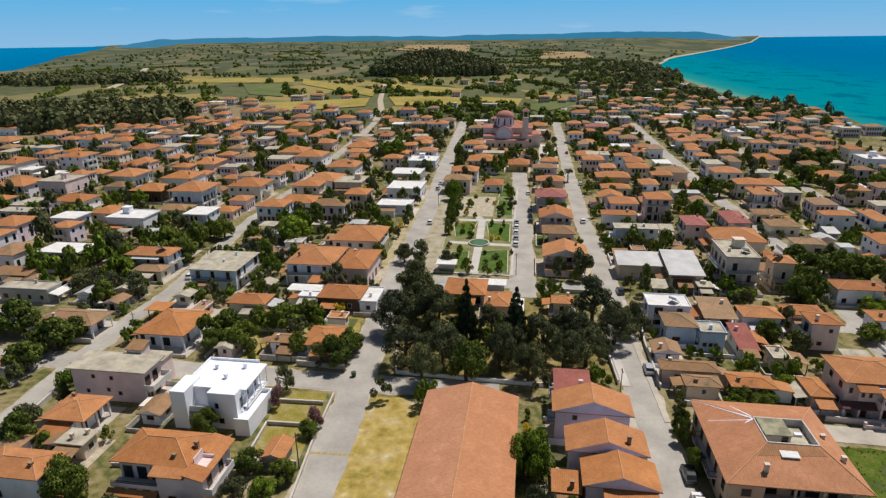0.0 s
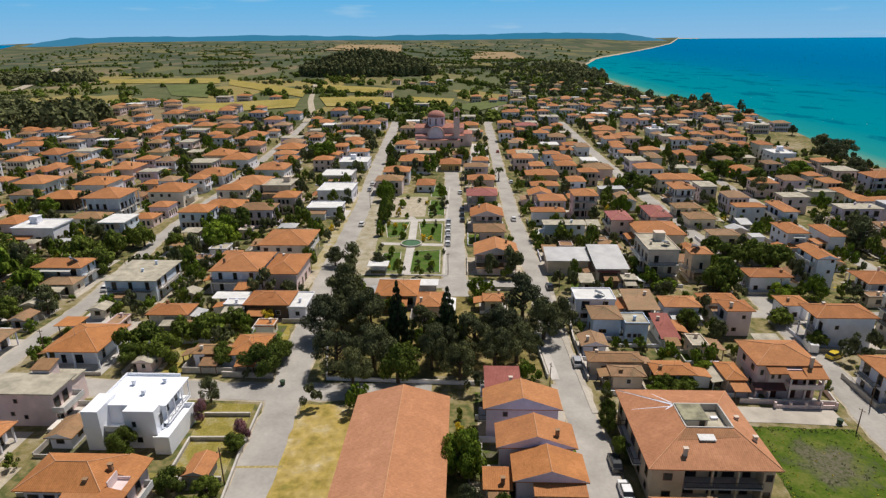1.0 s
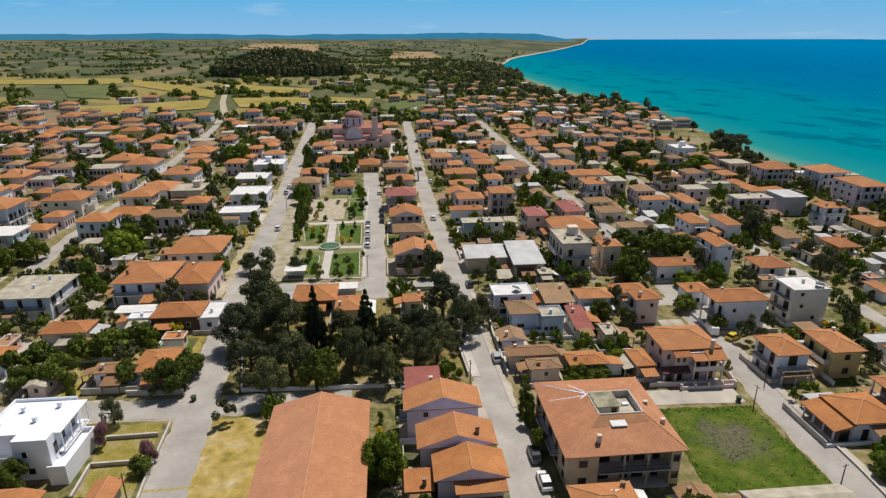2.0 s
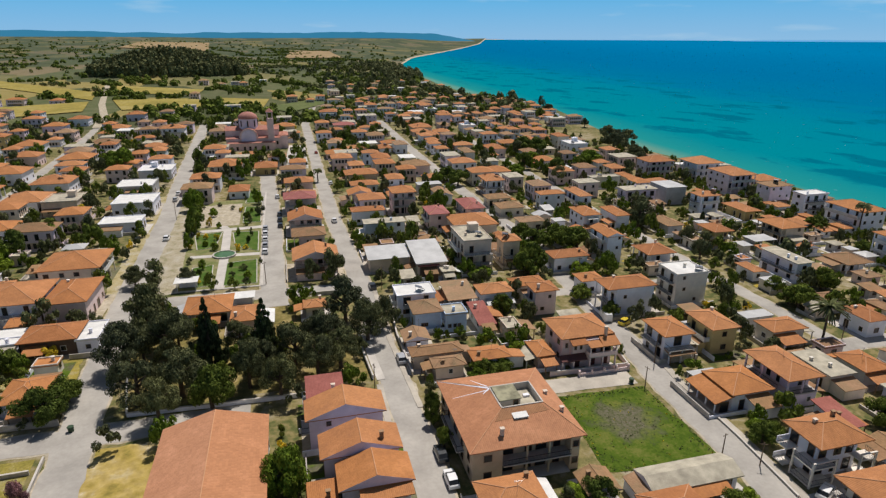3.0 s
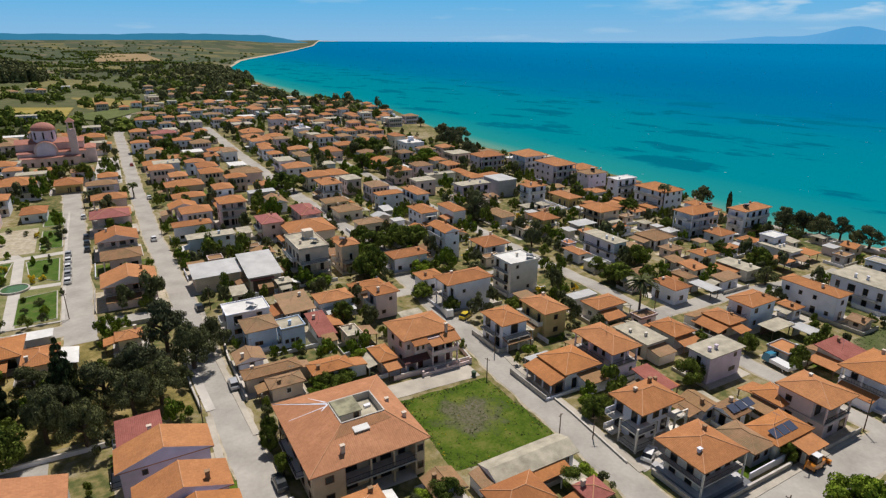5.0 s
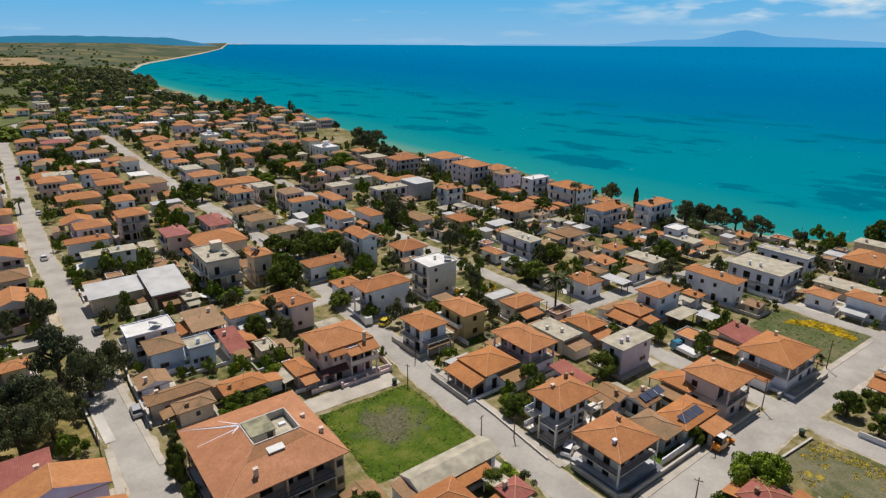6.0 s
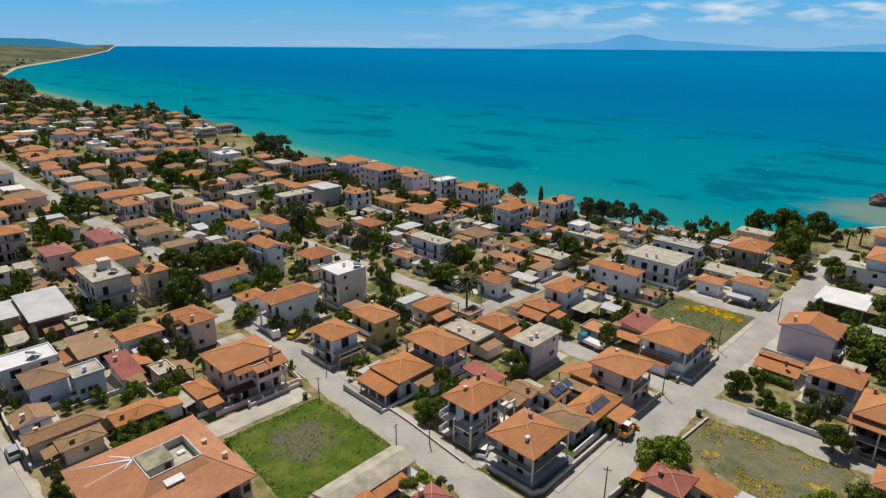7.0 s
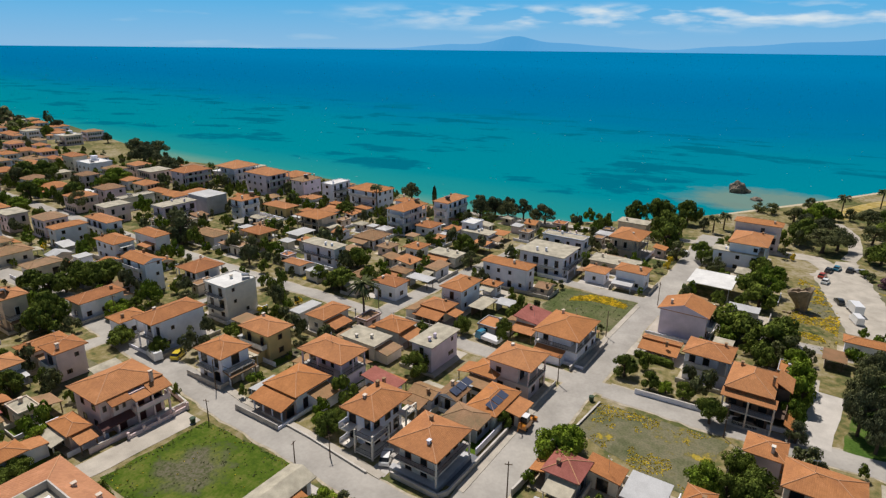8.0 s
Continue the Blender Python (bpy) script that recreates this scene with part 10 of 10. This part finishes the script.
def car(x, y, heading, colour, van=False):
    """A small hatchback, or a small van; heading in degrees from the x axis."""
    ob = tagged(empty("van" if van else "car", x, y, gz(x, y) + 0.06, radians(heading)), f"{colour} {'delivery van' if van else 'hatchback car'} parked beside the street", "van" if van else "car", "parked cars")

    def body():
        bm = bmesh.new()
        if van:
            loft(bm, [(-2.4, 0.86, 0.35, 2.0), (-2.3, 0.9, 0.26, 2.1), (0.9, 0.9, 0.26, 2.1), (1.5, 0.9, 0.26, 1.35), (2.25, 0.86, 0.28, 0.98), (2.4, 0.8, 0.36, 0.8)])
        else:
            loft(bm, [(-2.05, 0.78, 0.36, 0.85), (-1.95, 0.84, 0.26, 0.96), (-0.9, 0.87, 0.22, 0.98), (0.9, 0.87, 0.22, 0.96), (1.85, 0.83, 0.26, 0.82), (2.05, 0.74, 0.36, 0.66)])
        return mesh_of("body", bm, PAINTS[colour])

    def cabin():
        bm = bmesh.new()
        loft(bm, [(-1.85, 0.74, 0.93, 1.0), (-1.35, 0.76, 0.93, 1.38), (0.25, 0.76, 0.93, 1.42), (1.05, 0.74, 0.9, 0.97)])
        return mesh_of("cabin", bm, GLASS)

    def roof():
        bm = bmesh.new()
        loft(bm, [(-1.32, 0.66, 1.375, 1.42), (-0.6, 0.68, 1.40, 1.465), (0.22, 0.66, 1.40, 1.455)])
        return mesh_of("roof", bm, PAINTS[colour])

    place("body", shared(("body", colour, van), body), ob, 0, 0, 0)
    if not van:
        place("cabin", shared("cabin", cabin), ob, 0, 0, 0, label="dark glazed cabin")
        place("roof", shared(("roof", colour), roof), ob, 0, 0, 0)
    else:
        def shield():
            bm = bmesh.new()
            v = [bm.verts.new(p) for p in ((0.98, -0.76, 2.03), (0.98, 0.76, 2.03), (1.52, 0.78, 1.4), (1.52, -0.78, 1.4), (0.9, -0.76, 1.9), (0.9, 0.76, 1.9), (1.42, 0.78, 1.3), (1.42, -0.78, 1.3))]
            for f in ((0, 1, 2, 3), (7, 6, 5, 4), (0, 4, 5, 1), (1, 5, 6, 2), (2, 6, 7, 3), (3, 7, 4, 0)):
                bm.faces.new([v[i] for i in f])
            return mesh_of("windscreen", bm, GLASS)
        place("windscreen", shared("shield", shield), ob, 0, 0, 0.02)

    def lamp():
        bm = bmesh.new()
        box(bm, -0.06, 0.05, -0.16, 0.16, -0.07, 0.07)
        return mesh_of("headlight", bm, LAMP)
    for s in (-1, 1):
        place("headlight", shared("headlight", lamp), ob, 2.0 if not van else 2.36, s * 0.55, 0.62)
    wheels(ob, (-1.28, 1.3), 0.78)
    return ob


def lorry(x, y, heading, cab, load, length=6.2):
    ob = tagged(empty("lorry", x, y, gz(x, y) + 0.06, radians(heading)), f"small lorry with {cab} cab and pale box body", "lorry", "parked cars")
    bm = bmesh.new()
    loft(bm, [(length / 2 - 1.7, 1.0, 0.5, 2.3), (length / 2 - 0.5, 1.0, 0.5, 2.25), (length / 2, 0.96, 0.5, 1.3)])
    part("cab", bm, PAINTS[cab], ob)
    bm = bmesh.new()
    box(bm, -length / 2, length / 2 - 1.85, -1.1, 1.1, 0.75, load)
    part("load_box", bm, PAINTS["white"], ob)
    bm = bmesh.new()
    box(bm, length / 2 - 0.42, length / 2 - 0.1, -0.85, 0.85, 1.5, 2.05)
    part("windscreen", bm, GLASS, ob)
    wheels(ob, (-length / 2 + 1.2, length / 2 - 0.9), 0.9)
    return ob


def digger(x, y, heading):
    """Small orange backhoe standing at the kerb."""
    ob = tagged(empty("digger", x, y, gz(x, y) + 0.06, radians(heading)), "small orange digger parked at the kerb", "digger")
    bm = bmesh.new()
    loft(bm, [(-1.6, 0.7, 0.5, 1.2), (-1.4, 0.8, 0.4, 1.4), (0.8, 0.8, 0.4, 1.45), (1.9, 0.6, 0.5, 1.2)])
    part("body", bm, PAINTS["orange"], ob)
    bm = bmesh.new()
    loft(bm, [(-0.9, 0.62, 1.4, 2.3), (-0.7, 0.66, 1.4, 2.5), (0.5, 0.62, 1.4, 2.5), (0.75, 0.6, 1.4, 1.6)])
    part("cab", bm, GLASS, ob)
    bm = bmesh.new()
    box(bm, -0.85, 0.6, -0.62, 0.62, 2.5, 2.58)
    part("cab_roof", bm, PAINTS["white"], ob)
    bm = bmesh.new()
    tube(bm, (1.8, 0, 1.0), (2.9, 0, 0.5), 0.1, 0.08)
    box(bm, 2.7, 3.2, -0.9, 0.9, 0.1, 0.7)
    part("bucket", bm, PAINTS["orange"], ob)
    bm = bmesh.new()
    tube(bm, (-1.6, 0, 1.0), (-2.4, 0, 2.4), 0.1, 0.1)
    tube(bm, (-2.4, 0, 2.4), (-3.1, 0, 1.0), 0.09, 0.07)
    part("boom", bm, PAINTS["orange"], ob)
    wheels(ob, (-1.0, 1.2), 0.78)
    return ob


car(40.4, 102.5, 80, "silver")
car(36.4, 72.3, 82, "dark")
car(35.6, 66.4, 82, "white")
car(85.4, 43.5, 18, "white")
car(217.0, -30.0, -20, "red")
car(211.6, -30.2, -20, "white")
car(223.4, -32.4, -20, "dark")
car(226.8, -35.0, -20, "blue")
car(226.6, -38.4, -20, "dark")
car(195.4, -31.6, 10, "dark")
lorry(189.8, -34.1, 10, "white", 2.9)
car(183.0, -33.6, 12, "white", van=True)
for k in range(5):
    car(23.2 + 0.8 * k, 178.5 + 6.0 * k, 82, ("white", "silver", "white", "white", "silver")[k])
for k in range(3):
    car(31.6 + 0.9 * k, 204.0 + 7.0 * k, 83, "dark")
car(-4.4, 202.3, 80, "white")
car(-0.6, 263.4, 82, "white")
car(-1.8, 253.1, 82, "silver")
car(36.5, 244.6, 84, "white")
car(50.4, 203.6, 82, "white")
car(-70.6, 153.9, 86, "white")
car(92.2, 103.6, 72, "white", van=True)
car(94.8, 99.6, 20, "yellow")
car(99.2, 101.2, 20, "white")
digger(103.6, 26.4, -8)
lorry(131.1, 44.0, 75, "blue", 1.5)
car(198.5, 111.3, -10, "white")
car(183.0, 121.5, -10, "white")
car(220.3, 8.6, -9, "white")
car(121.6, -8.0, 86, "dark")
car(-138.8, 238.6, 20, "white")
car(45.8, 141.0, 83, "dark")
car(226.1, -41.2, 40, "silver")
car(62.5, 262.0, 82, "white")
car(72.0, 340.0, 82, "red")

POLES = [(80.6, 76.4), (78.0, 55.6), (81.8, 51.7), (-22.6, 74.7), (85.6, 23.4), (120.6, 25.2), (116.2, -4.8), (88.6, 82.8), (135.8, 75.5), (47.8, 139.1), (146, 20.6), (171.1, 12.0), (20.2, 153.0), (234.1, 48.4), (31.8, 92.5), (30.0, 122.0), (-12.2, 122.0), (101.0, 127.0), (-68.4, 118.0), (-67.5, 160.0), (53.5, 206), (-1.5, 225), (38.5, 255)]


def pole(x, y):
    def build():
        bm = bmesh.new()
        tube(bm, (0, 0, -0.4), (0, 0, 8.0), 0.14, 0.09, 8)
        box(bm, -0.7, 0.7, -0.05, 0.05, 7.3, 7.42)
        for k in (-0.6, 0.0, 0.6):
            tube(bm, (k, 0, 7.4), (k, 0, 7.6), 0.04, 0.04, 6)
        return mesh_of("utility_pole", bm, WOOD)
    ob = new("utility_pole", shared("pole", build))
    tall = 4.4 if (x, y) in POLES[:3] else 6.6
    ob.matrix_basis = Matrix.Translation((x, y, gz(x, y))) @ Matrix.Rotation(radians(int(x * 37) % 180), 4, "Z") @ Matrix.Diagonal((0.8, 0.8, tall / 8.0, 1))
    return tagged(ob, "weathered wooden utility pole with a crossarm", "pole", "utility poles")


for px, py in POLES:
    pole(px, py)


def wall_run(pts, h, mat, label, thick=0.22, coping=True):
    """A garden or street wall along a line, with a slightly wider coping."""
    ob = tagged(empty("garden_wall", *pts[0], gz(*pts[0])), label, "wall", "garden walls")
    bm = bmesh.new()
    cp = bmesh.new()
    for a, b in zip(pts, pts[1:]):
        a, b = Vector(a), Vector(b)
        d = (b - a).normalized()
        n = Vector((-d.y, d.x))
        for m_, half, z0, z1 in ((bm, thick / 2, -0.4, h), (cp, thick / 2 + 0.05, h, h + 0.08)):
            lo, hi = [], []
            for p, q in ((a, n), (a, -n), (b, -n), (b, n)):
                c = p + q * half
                g = gz(c.x, c.y) - gz(*pts[0])
                lo.append(m_.verts.new((c.x - pts[0][0], c.y - pts[0][1], g + z0)))
                hi.append(m_.verts.new((c.x - pts[0][0], c.y - pts[0][1], g + z1)))
            m_.faces.new(hi)
            m_.faces.new(lo[::-1])
            for k in range(4):
                m_.faces.new((lo[k], lo[(k + 1) % 4], hi[(k + 1) % 4], hi[k]))
    for m_ in (bm, cp):
        bmesh.ops.recalc_face_normals(m_, faces=m_.faces[:])
    part("wall", bm, mat, ob)
    part("coping", cp, SLAB, ob)
    return ob


PALE = "low pale rendered wall along the street"
WHITE_WALL = WALLS["white"]
wall_run([(-9.6, 101.8), (0.9, 99.8), (6.7, 98.8), (20.5, 96.6)], 0.8, WHITE_WALL, "low whitewashed wall round the pine grove")
wall_run([(33.0, 97.7), (33.9, 107.3), (35.6, 118.0)], 0.9, WHITE_WALL, "low whitewashed wall round the pine grove")
wall_run([(-9.6, 101.8), (-10.4, 116.0), (-10.0, 140.0)], 0.6, LOWWALL, "low whitewashed wall round the pine grove")
wall_run([(-19.9, 103.6), (-30.0, 105.6)], 1.1, LOWWALL, PALE)
wall_run([(65.5, 86.2), (82.2, 83.4), (84.2, 90.0)], 1.0, WALLS["pink"], PALE)
wall_run([(81.2, 44.6), (84.6, 58.4), (86.8, 70.0)], 0.32, LOWWALL, PALE)
wall_run([(82.3, 41.0), (81.0, 32.4), (82.5, 31.4), (101.0, 28.7)], 0.9, LOWWALL, PALE)
wall_run([(86.5, 23.0), (97.0, 20.6), (97.0, 8.0)], 1.2, LOWWALL, PALE)
wall_run([(126.5, 24.3), (142.0, 21.3), (145.0, 36.0)], 1.0, LOWWALL, PALE)
wall_run([(107.0, 18.6), (117.2, 16.3)], 0.35, LOWWALL, "low kerb wall beside the dry plot")
wall_run([(123.8, 11.0), (122.6, -4.0), (122.2, -16.0)], 1.0, WALLS["white"], PALE)
wall_run([(39.8, 83.0), (44.0, 86.4)], 1.0, LOWWALL, PALE)
wall_run([(40.5, 96.0), (43.0, 113.0), (45.0, 122.0)], 1.0, LOWWALL, PALE)
wall_run([(-22.6, 60.0), (-21.8, 80.0), (-20.6, 94.6)], 0.6, LOWWALL, PALE)
wall_run([(-73.6, 70), (-73.2, 102.0)], 1.0, LOWWALL, PALE)
wall_run([(30.4, 141.3), (42.5, 139.6)], 1.0, LOWWALL, PALE)
wall_run([(232.6, 20), (232.0, 60), (232.5, 112)], 0.7, WALLS["cream"], "low sea-front wall along the promenade")
for line, wd in (([(81.6, 42.0), (85.2, 58.0), (88.4, 76.0), (93.2, 92.0)], 1.5), ([(84.0, 30.2), (119.0, 25.6)], 1.4), ([(126.5, 23.5), (168, 16.6)], 1.2), ([(30.8, 80), (33.6, 95.5)], 1.2), ([(38.2, 85.7), (41.4, 115.0), (46.0, 140.0)], 1.1)):
    ribbon("pavement", line, wd, PAVE, 0.14, "narrow worn concrete pavement beside the street", "pavement", thick=0.16)
ribbon("road", [(-22.0, 78.4), (-14.6, 77.6)], 0.5, surface("faded_yellow_paint", (0.50, 0.40, 0.16), stain=0.5, scale=2.0), 0.052, "faded yellow line across the street", "road marking")


def bin_barrel(x, y):
    bm = bmesh.new()
    tube(bm, (0, 0, 0), (0, 0, 0.9), 0.42, 0.5, 12)
    tube(bm, (0, 0, 0.9), (0, 0, 1.0), 0.54, 0.45, 12)
    ob = part("waste_bin", bm, surface("green_bin", (0.05, 0.09, 0.05), rough=0.6))
    ob.matrix_basis = Matrix.Translation((x, y, gz(x, y) + 0.05))
    return tagged(ob, "dark green round waste bin by the kerb", "waste bin")


for ln in ([(-31.4, 76.6), (-23.2, 75.6)], [(-30.6, 86.0), (-22.6, 85.0)], [(-30.0, 92.6), (-22.0, 91.6)], [(-31.4, 76.6), (-30.6, 86.0)], [(-52, 75.9), (-34, 74.4)], [(-51.6, 80.4), (-46.0, 79.8)]):
    wall_run(ln, 0.7, LOWWALL, "low rendered garden wall round the lawn")
bin_barrel(117.4, 17.9)
bin_barrel(79.0, 78.4)
bin_barrel(-17.8, 101.0)
